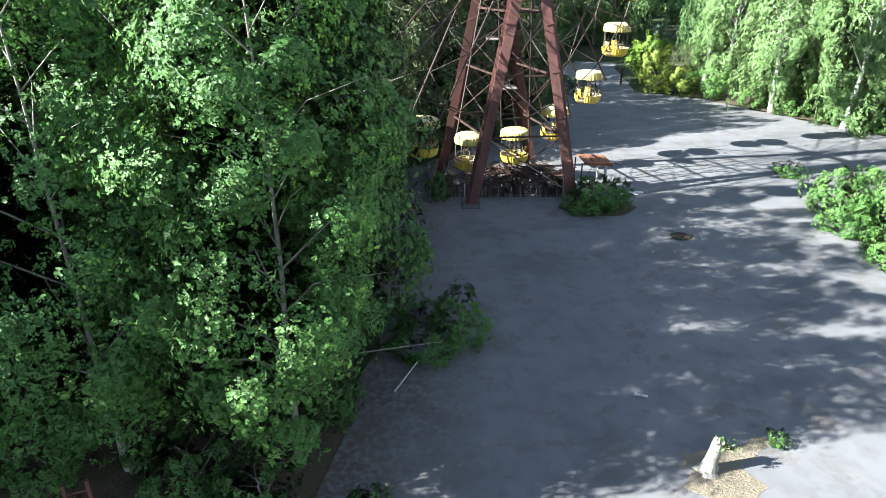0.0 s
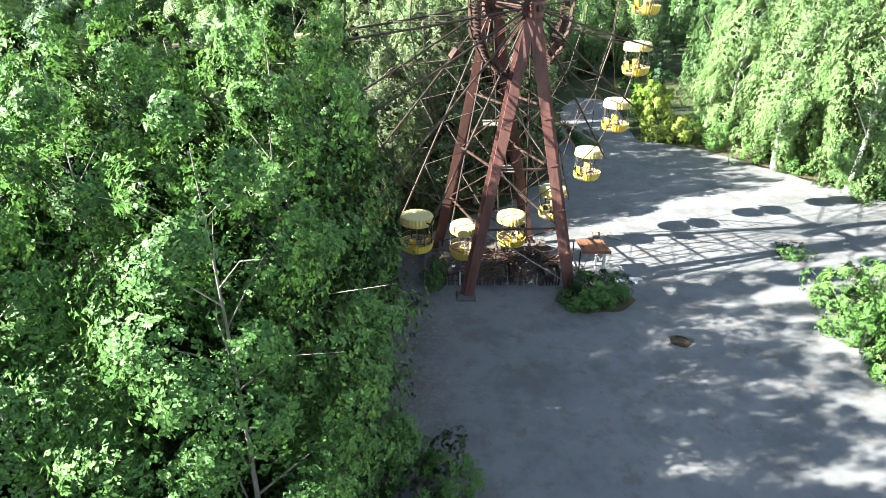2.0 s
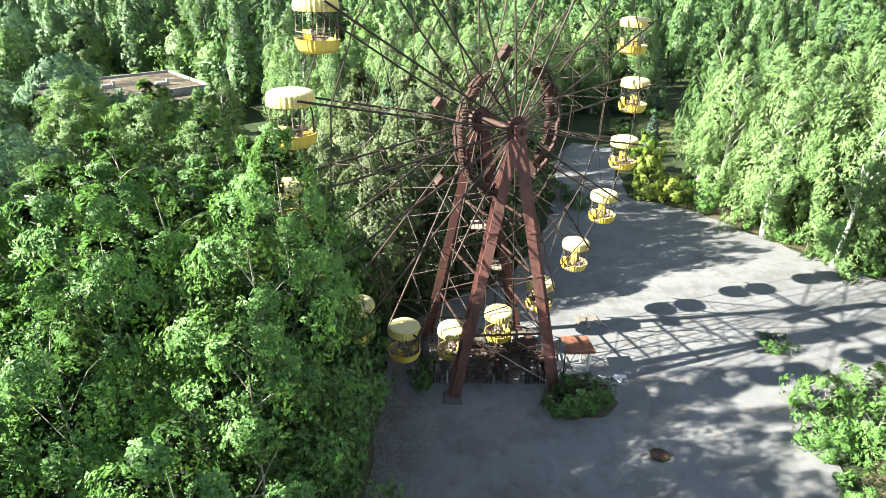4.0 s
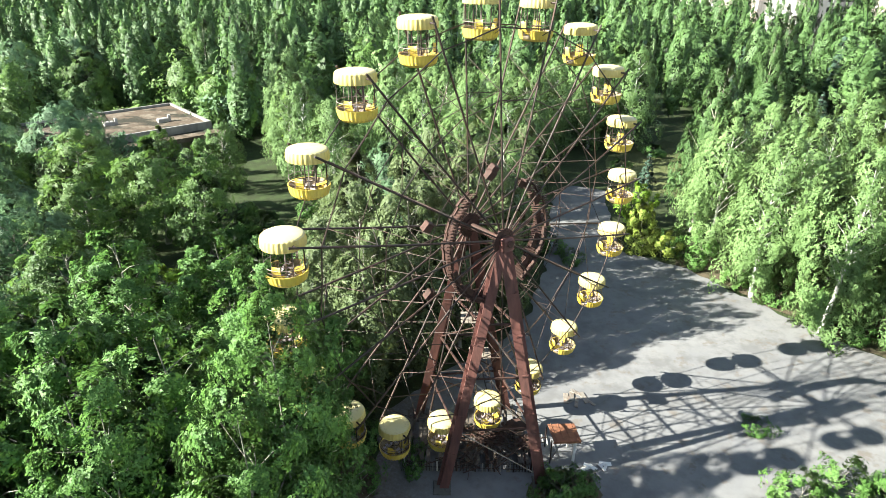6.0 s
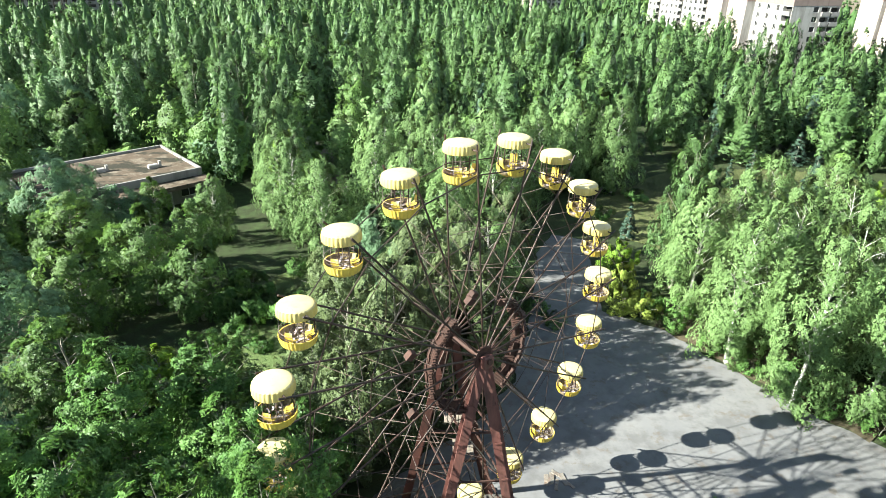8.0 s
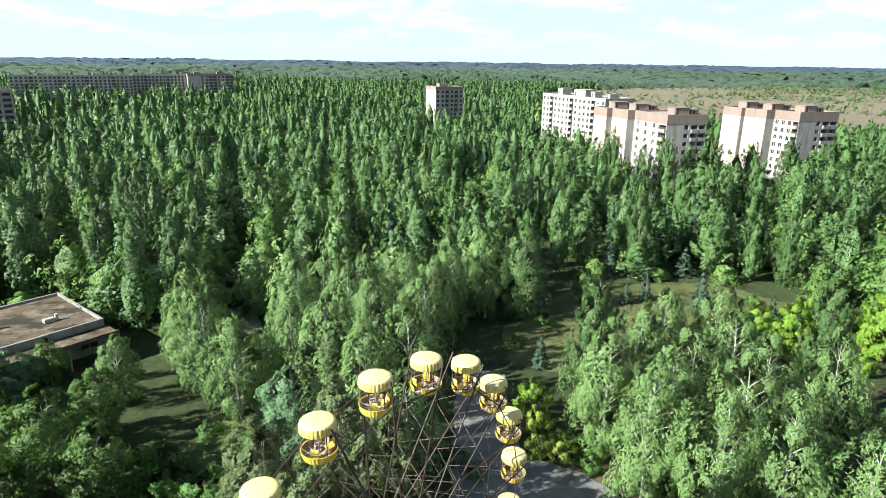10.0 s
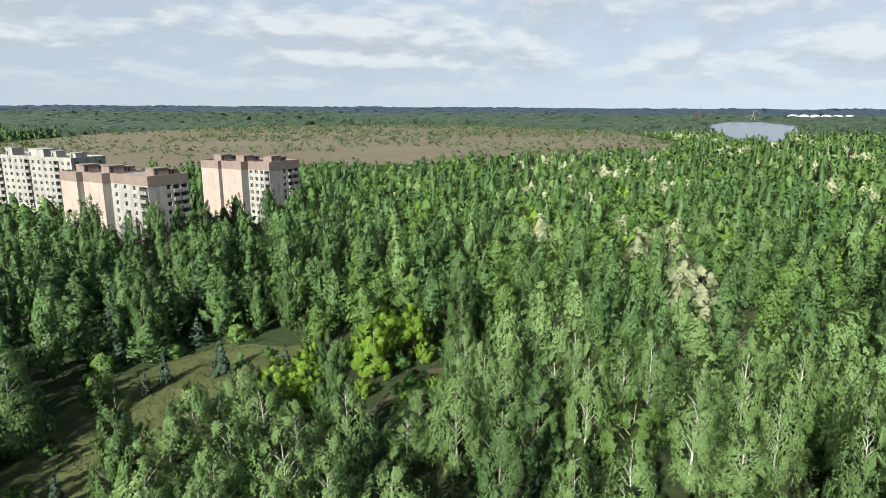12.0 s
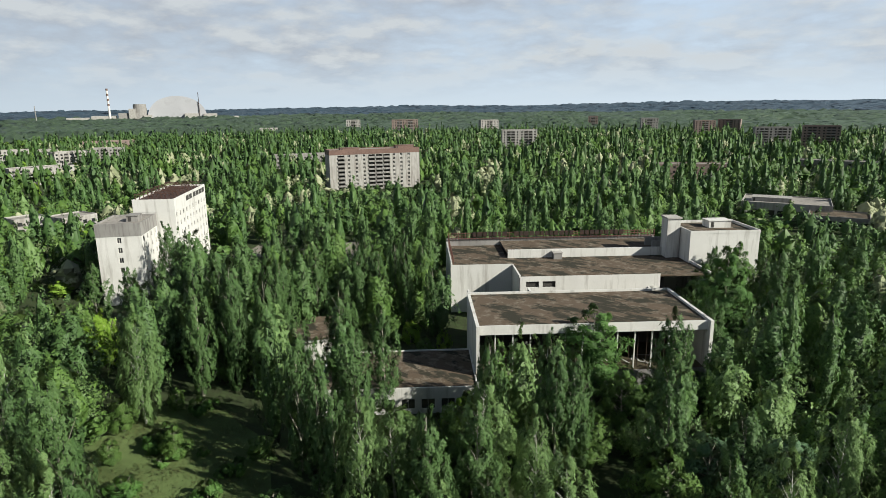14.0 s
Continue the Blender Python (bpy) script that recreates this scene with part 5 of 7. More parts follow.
# ---- round the foot of the wheel ----
def build_platform():
    p = thing("boarding_platform", "low boarding platform of rotten boards under the wheel", "platform", pose(2.9, 34.6, 0))
    rnd = random.Random(12)
    for x in (-3.4, -1.2, 1.2, 3.4):
        s = Shape()
        s.box((x - 0.08, -1.7, 0.05), (x + 0.08, 2.6, 0.62))
        part("joist", s, RUST_DARK, p)
    for k in range(34):
        if k in (2, 3, 7, 8, 9, 13, 15, 16, 21, 22, 23, 27, 29, 30):
            continue
        s = Shape()
        x = -3.6 + k * 0.215
        s.box((-0.095, -1.9 + rnd.uniform(-0.2, 0.2), 0.0), (0.095, 2.6 + rnd.uniform(-0.5, 0.2), 0.045), pose(x, 0, 0.63 + rnd.uniform(-0.02, 0.05), rnd.uniform(-2, 2), rnd.uniform(-5, 5), rnd.uniform(-3, 3)))
        part("board", s, ROTTEN, p)
    for x in (-3.6, -2.6, -1.7, -0.6, 0.5, 1.6, 2.7, 3.7):
        s = Shape()
        s.box((x - 0.045, -2.04, 0.0), (x + 0.045, -1.95, 1.0 + rnd.uniform(-0.2, 0.15)), chamfer=0.01)
        part("post", s, WHITE_PAINT if x in (-3.6, -1.7) else STEEL_DARK, p)
    for z in (0.35, 0.72):
        s = Shape()
        s.tube([(-3.6, -2.0, z), (0.2, -2.0, z - 0.06), (3.7, -2.0, z - 0.12)], 0.025, 5)
        part("rail", s, STEEL_DARK, p)
    for k in range(40):
        s = Shape()
        x = -3.4 + k * 0.178
        if k % 9 == 4:
            continue
        s.box((x, -2.02, 0.05), (x + 0.05, -1.995, 0.78 + rnd.uniform(-0.12, 0.05)))
        part("picket", s, STEEL_PALE if rnd.random() < 0.4 else STEEL_DARK, p)
    for k in range(4):
        s = Shape()
        s.box((3.9 + 0.28 * k, -0.9, 0.05), (4.17 + 0.28 * k, 0.9, 0.54 - 0.12 * k), chamfer=0.01)
        part("step", s, CONCRETE, p)
    return p


build_platform()


def debris(name, label, cx, cy, cz, spread, count, seed, mat, size=(0.9, 0.14, 0.04), group="debris"):
    rnd = random.Random(seed)
    for k in range(count):
        s = Shape()
        ln, wd, th = size[0] * rnd.uniform(0.5, 1.4), size[1] * rnd.uniform(0.6, 1.5), size[2]
        s.box((-ln / 2, -wd / 2, 0), (ln / 2, wd / 2, th), chamfer=th * 0.2)
        a, r = rnd.uniform(0, 6.28), spread * math.sqrt(rnd.random())
        ob = part(name, s, mat, m=pose(cx + r * math.cos(a), cy + 0.7 * r * math.sin(a), cz + 0.02 * (k % 4), rnd.uniform(-4, 4), rnd.uniform(-6, 6) if size[1] > 0.08 else rnd.uniform(-28, 28), rnd.uniform(0, 180)))
        tagged(ob, label, "debris", group)


debris("loose_board", "loose rotten board on the platform", 4.0, 34.4, 0.69, 2.4, 18, 3, ROTTEN)
debris("bent_rod", "bent rusty rod tangled on the platform", 3.2, 33.6, 0.85, 2.6, 46, 31, RUST_DARK, (1.7, 0.045, 0.04))
debris("bent_rod", "rusty rail fallen over beside the platform", 5.4, 34.2, 0.95, 1.7, 30, 32, STEEL_DARK, (1.5, 0.05, 0.05))
debris("sheet_scrap", "bent rusty sheet of scrap metal on the platform", 5.6, 35.0, 0.76, 1.6, 9, 4, RUST_DARK, (1.1, 0.6, 0.02))
debris("loose_board", "splintered pale board lying on the asphalt", 10.3, 39.2, 0.06, 1.1, 9, 6, STEEL_PALE, (0.9, 0.25, 0.03))
debris("loose_board", "pale board lying by the ticket booth", 10.6, 33.0, 0.06, 0.8, 6, 8, WHITE_PAINT, (1.0, 0.2, 0.03))


def build_booth():
    b = thing("ticket_booth", "collapsed ticket booth with rusty red sheet roof", "booth", pose(8.45, 34.0, 0.05, 0, 0, 8) @ Matrix.Diagonal((0.8, 0.82, 0.88, 1)))
    s = Shape()
    s.box((-1.0, -0.85, 2.02), (1.0, 0.85, 2.08), pose(0, 0, 0, 3, 4, 0), 0.01)
    part("roof", s, RUST_ORANGE, b, "rusty red-brown sheet roof")
    for lo, hi in (((-1.04, -0.89, 1.9), (1.04, -0.85, 2.09)), ((1.0, -0.85, 1.84), (1.04, 0.85, 2.08))):
        s = Shape()
        s.box(lo, hi, pose(0, 0, 0, 3, 4, 0))
        part("roof_edge", s, RUST_ORANGE, b)
    for k in range(4):
        s = Shape()
        s.box((-0.8 + k * 0.52, -0.87, 2.08), (-0.76 + k * 0.52, 0.87, 2.105), pose(0, 0, 0, 3, 4, 0))
        part("seam", s, RUST_ORANGE, b)
    for x, y, w in ((0.9, -0.7, 0.16), (0.9, 0.7, 0.1), (-0.9, -0.7, 0.06), (-0.9, 0.7, 0.06)):
        s = Shape()
        s.box((x - w, y - 0.05, 0), (x + w * 0.2, y + 0.05, 1.98), chamfer=0.01)
        part("post", s, WHITE_PAINT if x > 0 else STEEL_DARK, b)
    for a, c in (((-0.9, -0.7, 0.9), (0.85, -0.7, 0.9)), ((-0.9, -0.7, 0.2), (-0.1, -0.7, 1.9)), ((0.85, -0.7, 1.0), (0.85, 0.7, 1.0))):
        s = Shape()
        s.tube([a, c], 0.025, 5)
        part("rail", s, STEEL_PALE, b)
    return b


build_booth()


def build_stump():
    t = thing("tree_stump", "broken pale tree stump with a few fresh shoots", "tree stump", pose(6.95, 12.2, 0.03))
    s = Shape()
    rnd = random.Random(2)
    rows = []
    for j, (r, z) in enumerate([(0.34, 0.0), (0.22, 0.12), (0.165, 0.35), (0.15, 0.7), (0.145, 0.95), (0.12, 1.05), (0.03, 1.02)]):
        rows.append([(r * (1 + 0.16 * math.sin(3 * a + j) + (0.25 * math.sin(5 * a) if j == 0 else 0)) * math.cos(a) + 0.12 * z, r * math.sin(a) + 0.03 * z, z + (0.12 * rnd.uniform(-1, 1) if j > 3 else 0)) for a in [k * math.pi / 8 for k in range(16)]])
    s.grid(rows, True)
    part("trunk", s, BLEACHED, t, "bare bleached trunk")
    rng = np.random.default_rng(7)
    at = np.concatenate([rng.normal((0.42, 0.02, 0.85), (0.16, 0.12, 0.16), (70, 3)), rng.normal((0.15, 0, 1.0), 0.1, (40, 3))])
    v, f, lie = flakes(rng, at, rng.normal(0, 1, at.shape), 0.09, 1.4, 0.5, True)
    part("shoot", tri_mesh("shoot", v, f, [LEAF_SOLID], lie=lie), None, t, "fresh green shoots")
    s = Shape()
    for k in range(6):
        e = at[k * 11]
        s.tube([(0.1, 0, 0.75), tuple(e)], 0.008, 4)
    part("twig", s, BARK_GREY, t)
    return t


build_stump()
sheet("trim_sand_patch", [(6.1, 11.6), (7.4, 11.0), (8.2, 11.6), (7.9, 12.3), (6.8, 12.5)], 0.061, SAND, "sandy soil with dry grass at the stump", "soil", 0.3, 0.2, 27, 0.01)
sheet("trim_soil_patch", [(6.2, 12.4), (7.2, 12.3), (8.3, 12.6), (9.1, 13.1), (8.7, 13.4), (7.4, 12.9), (6.5, 12.8)], 0.057, SAND, "brown sandy soil round the stump breaking the asphalt", "soil", 0.2, 0.3, 21, 0.01)
sheet("trim_soil_round", [(6.1, 30.9), (7.4, 29.7), (9.4, 29.9), (10.4, 31.0), (10.0, 32.6), (7.2, 33.0)], 0.057, SOIL, "soil bed round the wheel's leg", "soil", 0.4, 0.2, 22, 0.01)
sheet("trim_soil_margin", [(18.9, 20.5), (20.3, 26.0), (23.0, 29.0), (27.0, 30.6), (32.0, 31.5), (29.0, 24.0), (23.0, 18.5)], 0.058, SOIL, "bare soil margin under the shrubs", "soil", 0.7, 0.5, 24, 0.01)
sheet("trim_soil_edge", [(23.5, 59.6), (27.5, 54.6), (30.2, 50.3), (35.0, 43.4), (40.0, 46.0), (34.0, 58.0), (26.0, 64.0)], 0.058, SOIL, "brown litter along the birches", "soil", 0.7, 0.5, 25, 0.01)
sheet("trim_soil_thicket", [(-40.0, 8.0), (-2.9, 8.0), (-2.7, 16.0), (-2.0, 24.0), (-2.2, 33.0), (-6.0, 38.0), (-40.0, 38.0)], 0.02, SOIL, "leaf litter and fallen twigs under the aspens", "soil", 1.0, 0.6, 26, 0.05)


def build_drain():
    d = thing("manhole", "round manhole with weeds round its rim", "manhole", pose(11.45, 27.2, 0.05))
    s = Shape()
    s.lathe([(0.46, 0.0), (0.46, 0.035), (0.38, 0.04), (0.37, 0.02), (0.02, 0.02)], 28)
    part("cover", s, RUST_DARK, d)
    rng = np.random.default_rng(9)
    a = rng.uniform(0, 6.28, 120)
    at = np.stack([np.cos(a) * rng.normal(0.46, 0.09, 120), np.sin(a) * rng.normal(0.46, 0.09, 120), rng.uniform(0.01, 0.14, 120)], 1)
    v, f, lie = flakes(rng, at, np.zeros((120, 3)), 0.06, 2.2)
    part("weed_tuft", tri_mesh("weed_tuft", v, f, [LEAF_SOLID], lie=lie), None, d, "dry green weeds")


build_drain()
# fallen branch, stick and the lone post on the path
for path, r, label in (([(-1.5, 15.4, 0.1), (-0.9, 16.6, 0.25), (-0.3, 17.6, 0.4)], 0.03, "long bleached branch fallen across the asphalt edge"), ([(5.9, 15.3, 0.1), (6.25, 15.15, 0.12)], 0.05, "short pale stick on the asphalt")):
    s = Shape()
    s.tube(path, [r, r * 0.8, r * 0.4][: len(path)], 6)
    tagged(part("fallen_branch", s, BARK_WHITE), label, "branch")
s = Shape()
s.box((-0.09, -0.09, 0), (0.09, 0.09, 1.7), chamfer=0.02)
tagged(part("post", s, STEEL_DARK, m=pose(18.6, 66.0, 0.04)), "dark lone metal post beside the path", "post")


def build_ride():
    r = thing("swing_frame", "rusty red ladder-like frame of an old ride in the thicket", "amusement ride", pose(-7.6, 9.3, 0.0, 0, 0, 20))
    for x in (-0.22, 0.22):
        s = Shape()
        s.beam((x, 0, 0), (x + 0.1, 0, 2.6), 0.07, 0.07)
        part("upright", s, RUST_RED, r)
    for k in range(7):
        s = Shape()
        s.beam((-0.22 + 0.012 * k, 0, 0.3 + 0.34 * k), (0.22 + 0.012 * k, 0, 0.3 + 0.34 * k), 0.04, 0.04)
        part("rung", s, RUST_RED, r)
    for a in (-0.9, 0.9):
        s = Shape()
        s.beam((0.05, 0, 2.3), (0.3 * a, a, 0.0), 0.05, 0.05)
        part("stay", s, RUST_DARK, r)


build_ride()
debris("loose_board", "grey broken board lying under the aspens", -5.4, 9.6, 0.05, 1.6, 8, 14, OLD_WOOD, (1.2, 0.16, 0.04))

# ---- buildings ----
def sides_of(wide, deep):
    return [(pose(0, 0, 0), wide), (pose(wide, 0, 0, 0, 0, 90), deep), (pose(wide, deep, 0, 0, 0, 180), wide), (pose(0, deep, 0, 0, 0, 270), deep)]


def facade(s, m, length, z0, z1, holes):
    """A wall with real openings: holes are (from, to, sill, head, depth)."""
    xs = sorted({0.0, length, *[h[0] for h in holes], *[h[1] for h in holes]})
    zs = sorted({z0, z1, *[h[2] for h in holes], *[h[3] for h in holes]})

    def at(x, z, d=0.0):
        return tuple(m @ Vector((x, d, z)))
    full = {(x, z) for x in range(len(xs) - 1) for z in range(len(zs) - 1)}
    for h in holes:
        for i in range(len(xs) - 1):
            if h[0] - 1e-6 <= xs[i] and xs[i + 1] <= h[1] + 1e-6:
                for j in range(len(zs) - 1):
                    if h[2] - 1e-6 <= zs[j] and zs[j + 1] <= h[3] + 1e-6:
                        full.discard((i, j))
    for i in range(len(xs) - 1):
        j = 0
        while j < len(zs) - 1:
            if (i, j) not in full:
                j += 1
                continue
            k = j
            while (i, k + 1) in full:
                k += 1
            s.face(at(xs[i], zs[j]), at(xs[i + 1], zs[j]), at(xs[i + 1], zs[k + 1]), at(xs[i], zs[k + 1]))
            j = k + 1
    for a, b, c, d, dep in holes:
        s.grid([[at(a, c), at(b, c), at(b, d), at(a, d)], [at(a, c, dep), at(b, c, dep), at(b, d, dep), at(a, d, dep)]], True)


WINDOWS = {}


def window_meshes(w, h, broken=0):
    """Frame and pane of a window, shared by all of its size."""
    key = (round(w, 2), round(h, 2), broken)
    if key not in WINDOWS:
        s, t = Shape(), 0.07
        for lo, hi in (((-w / 2, 0.16, 0), (-w / 2 + t, 0.24, h)), ((w / 2 - t, 0.16, 0), (w / 2, 0.24, h)), ((-w / 2 + t, 0.16, 0), (w / 2 - t, 0.24, t)), ((-w / 2 + t, 0.16, h - t), (w / 2 - t, 0.24, h))):
            s.box(lo, hi)
        if not broken:
            s.box((-t / 2, 0.17, t), (t / 2, 0.23, h - t))
        p = Shape()
        p.face((-w / 2, 0.20, 0), (w / 2, 0.20, 0), (w / 2, 0.20, h), (-w / 2, 0.20, h))
        # a broken window gets a near-black sheet for the unlit room behind
        WINDOWS[key] = (s.mesh("window", [WHITE_PAINT]), p.mesh("pane", [GLASS if not broken else UNLIT_ROOM]))
    return WINDOWS[key]


def put_window(b, m, w, h, broken):
    frame_mesh, pane_mesh = window_meshes(w, h, broken)
    part("pane", pane_mesh, None, part("window", frame_mesh, None, b, m=m))


BALCONY = {}


def balcony_mesh(w, back):
    key = (round(w, 1), round(back, 1))
    if key not in BALCONY:
        s = Shape()
        s.box((-w / 2 + 0.02, -0.55, -0.16), (w / 2 - 0.02, 0.0, -0.02))
        s.box((-w / 2 + 0.02, -0.55, -0.02), (w / 2 - 0.02, -0.47, 0.92), chamfer=0.02)
        s.box((-w / 2 + 0.02, -0.47, -0.02), (-w / 2 + 0.09, 0.0, 0.92))
        s.box((w / 2 - 0.09, -0.47, -0.02), (w / 2 - 0.02, 0.0, 0.92))
        # the loggia's back, its shade put in as near-black
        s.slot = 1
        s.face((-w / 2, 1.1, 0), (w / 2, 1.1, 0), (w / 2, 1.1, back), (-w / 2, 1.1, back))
        BALCONY[key] = s.mesh("balcony", [WALL_GREY, UNLIT_ROOM])
    return BALCONY[key]


def block(b, m, wide, deep, high, storeys, plan, wall, trim=None, cap=0.0, far=False, huts=(), win=(1.5, 1.45), roof=ROOF_PALE, rnd=None, parapet=0.5, base=0.0, ends=()):
    """One straight block of a house. plan: for each of the four sides a row of bays: w window, b loggia, . blank."""
    rnd = rnd or random.Random(int(wide * 7 + deep))
    s, rooms = Shape(), Shape()
    top = high - cap
    sh = (top - base) / storeys
    joined = Shape()
    for side, ((sm, length), bays) in enumerate(zip(sides_of(wide, deep), plan)):
        holes = []
        bw = length / max(1, len(bays))
        for k, c in enumerate(bays):
            for fl in range(storeys):
                z = base + fl * sh
                x = (k + 0.5) * bw
                if c == "w":
                    ww = min(win[0], bw * 0.7)
                    holes.append((x - ww / 2, x + ww / 2, z + 0.85, z + 0.85 + win[1], 0.22))
                    if far:
                        joined.face(*[tuple(m @ sm @ Vector(p)) for p in ((x - ww / 2, 0.2, z + 0.85), (x + ww / 2, 0.2, z + 0.85), (x + ww / 2, 0.2, z + 0.85 + win[1]), (x - ww / 2, 0.2, z + 0.85 + win[1]))])
                    else:
                        put_window(b, m @ sm @ pose(x, 0, z + 0.85), ww, win[1], int(rnd.random() < 0.35))
                elif c == "b":
                    ww = bw * 0.88
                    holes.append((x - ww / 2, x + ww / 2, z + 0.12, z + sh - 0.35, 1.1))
                    # far loggias: a near-black sheet drawn as the shade at the back
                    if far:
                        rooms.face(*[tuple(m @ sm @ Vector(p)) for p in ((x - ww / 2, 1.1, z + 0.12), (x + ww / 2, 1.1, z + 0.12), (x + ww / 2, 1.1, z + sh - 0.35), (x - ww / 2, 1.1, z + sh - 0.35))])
                    if far:
                        joined.slot = 1
                        lo, hi = Vector((x - ww / 2, -0.3, z + 0.05)), Vector((x + ww / 2, -0.22, z + 1.0))
                        joined.box(lo, hi, m @ sm)
                        joined.slot = 0
                    else:
                        part("balcony", balcony_mesh(ww, sh - 0.47), None, b, m=m @ sm @ pose(x, 0, z + 0.12))
        facade(s, m @ sm, length, 0.0, top, holes)
        if side in ends:
            e = Shape()
            e.box((0.0, -0.06, 0.0), (length, 0.0, top - 0.01), m @ sm)
            part("end_wall", e, BRICK_PALE, b, "blank brick end wall")
    part("wall", s, wall, b)
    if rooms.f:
        tagged(part("loggia_shade", rooms, UNLIT_ROOM, b), kind="stuff")
    if joined.f:
        tagged(part("window_row", joined, [GLASS, WALL_GREY], b), kind="stuff")
    # attic band, parapet and roof
    o = 0.06
    for (sm, length) in sides_of(wide, deep):
        t = Shape()
        t.box((-o, -o, top), (length - 0.3 + o, 0.3 - o, high + parapet), m @ sm)
        part("parapet", t, trim or wall, b)
    r = Shape()
    r.box((0.24, 0.24, high - 0.3), (wide - 0.24, deep - 0.24, high), m)
    part("roof", r, roof, b)
    for x0, y0, x1, y1, h in huts:
        r = Shape()
        r.box((x0, y0, high), (x1, y1, high + h), m)
        r.box((x0 - 0.2, y0 - 0.2, high + h), (x1 + 0.2, y1 + 0.2, high + h + 0.18), m)
        # near-black panel in place of the shade inside the hut
        r.slot = 1
        r.box((x0 + 0.5, y0 - 0.02, high + 0.1), (x0 + 1.3, y0, high + min(1.8, h - 0.2)), m)
        part("roof_hut", r, [trim or wall, UNLIT_ROOM], b)
    corners = [b.matrix_basis @ m @ Vector(p) for p in ((-3, -3, 0), (wide + 3, -3, 0), (wide + 3, deep + 3, 0), (-3, deep + 3, 0))]
    FOOT.append([(c.x, c.y) for c in corners])


def apartment_steps(x, y, turn, offs, wide, deeps, high, label, wall=WALL_WHITE):
    """A nine-storey house of stepped sections with pink brick on top and on the ends."""
    b = thing("apartment_building", label, "building", pose(x, y, 0, 0, 0, turn))
    y0 = 0.0
    for k, (o, d) in enumerate(zip(offs, deeps)):
        m = pose(o, y0, 0)
        left = "wwwb" if k == 0 else "...."
        block(b, m, wide, d, high, 9, ["..wbb" if k == 0 else "..w", "wbw", "wbbw", left], wall, BRICK_PINK, 2.4, huts=((4.0, 2.5, 9.0, 6.5, 2.2), (10.0, 3.0, 12.5, 6.0, 1.6)), ends=() if k == 0 else (3,), rnd=random.Random(k + 3))
        y0 += d
    return b


apartment_steps(95.7, 183.4, 6.0, (0.0, -2.6, -4.6), 13.6, (18.0, 10.0, 9.0), 25.0, "nine-storey white panel house with pink brick top and stepped sections")
apartment_steps(146.5, 193.0, 8.0, (0.0, -3.4, -5.0), 16.0, (10.5, 10.0, 9.0), 25.0, "nine-storey white and pink brick house at the field's edge")
b = thing("apartment_building", "long white nine-storey panel slab with stair towers on the roof", "building", pose(98.0, 315.0, 0, 0, 0, -76.5))
block(b, pose(0, 0, 0), 51.5, 15.0, 25.0, 9, ["wwbwwwwbwwwwbww", "w.w", "wwwwwwwwwwwwwww", "w.w"], WALL_WHITE, None, 0.6, huts=((9, 3, 13, 8, 3.0), (23, 3, 32, 9, 3.0), (35, 4, 38, 8, 2.4), (46, 4, 49, 9, 2.0)), rnd=random.Random(4))
b = thing("apartment_building", "pink and white nine-storey house among far trees", "building", pose(49.0, 396.0, 0, 0, 0, -74))
block(b, pose(0, 0, 0), 15.0, 18.0, 25.0, 9, ["....", "wwbwbw", "wwww", "wwbw"], WALL_WHITE, BRICK_PINK, 1.6, far=True, ends=(0,), rnd=random.Random(5), huts=((4, 5, 9, 10, 2.0),))


def facing(x, y, label, wide, deep, high, storeys, bays, wall=WALL_WHITE, trim=None, cap=0.6, twist=0.0, huts=(), name="apartment_building", win=(1.6, 1.5), category="building", roof=ROOF_PALE):
    """A house seen from the square, its long side roughly towards it."""
    az = math.degrees(math.atan2(x - 3, y - 8))
    b = thing(name, label, category, pose(x, y, 0, 0, 0, -az + twist) @ pose(-wide / 2, 0, 0))
    block(b, pose(0, 0, 0), wide, deep, high, storeys, [bays, "w.w", bays, "w.w"], wall, trim, cap, far=True, huts=huts, win=win, roof=roof, rnd=random.Random(int(abs(x))))
    return b


# the far row to the north-west
facing(-226, 585, "long grey five-entrance block behind the wood", 90, 13, 24.5, 9, "wwwwbwwwwwbwwwwwbwwwwwbwwww", WALL_WHITE, None, 0.6, 3, ((20, 3, 26, 8, 2), (60, 3, 66, 8, 2)))
facing(-166, 626, "grey panel block behind the wood", 50, 13, 24.5, 9, "wwwbwwwwwbwwwwwb", WALL_WHITE, None, 0.6, 4)
facing(-124, 628, "white and pink tower house behind the wood", 40, 15, 25.5, 9, "...wwbbwwbb", WALL_WHITE, BRICK_PINK, 1.2, 6, ((6, 3, 11, 8, 2), (26, 3, 31, 8, 2)))
facing(-174, 322, "white house with balconies and roof superstructures", 44, 15, 24.5, 9, "bwwbbwwbbwwb", WALL_GREY, None, 0.8, -6, ((5, 3, 10, 9, 3), (16, 3, 20, 8, 3), (33, 3, 40, 9, 2.6)))
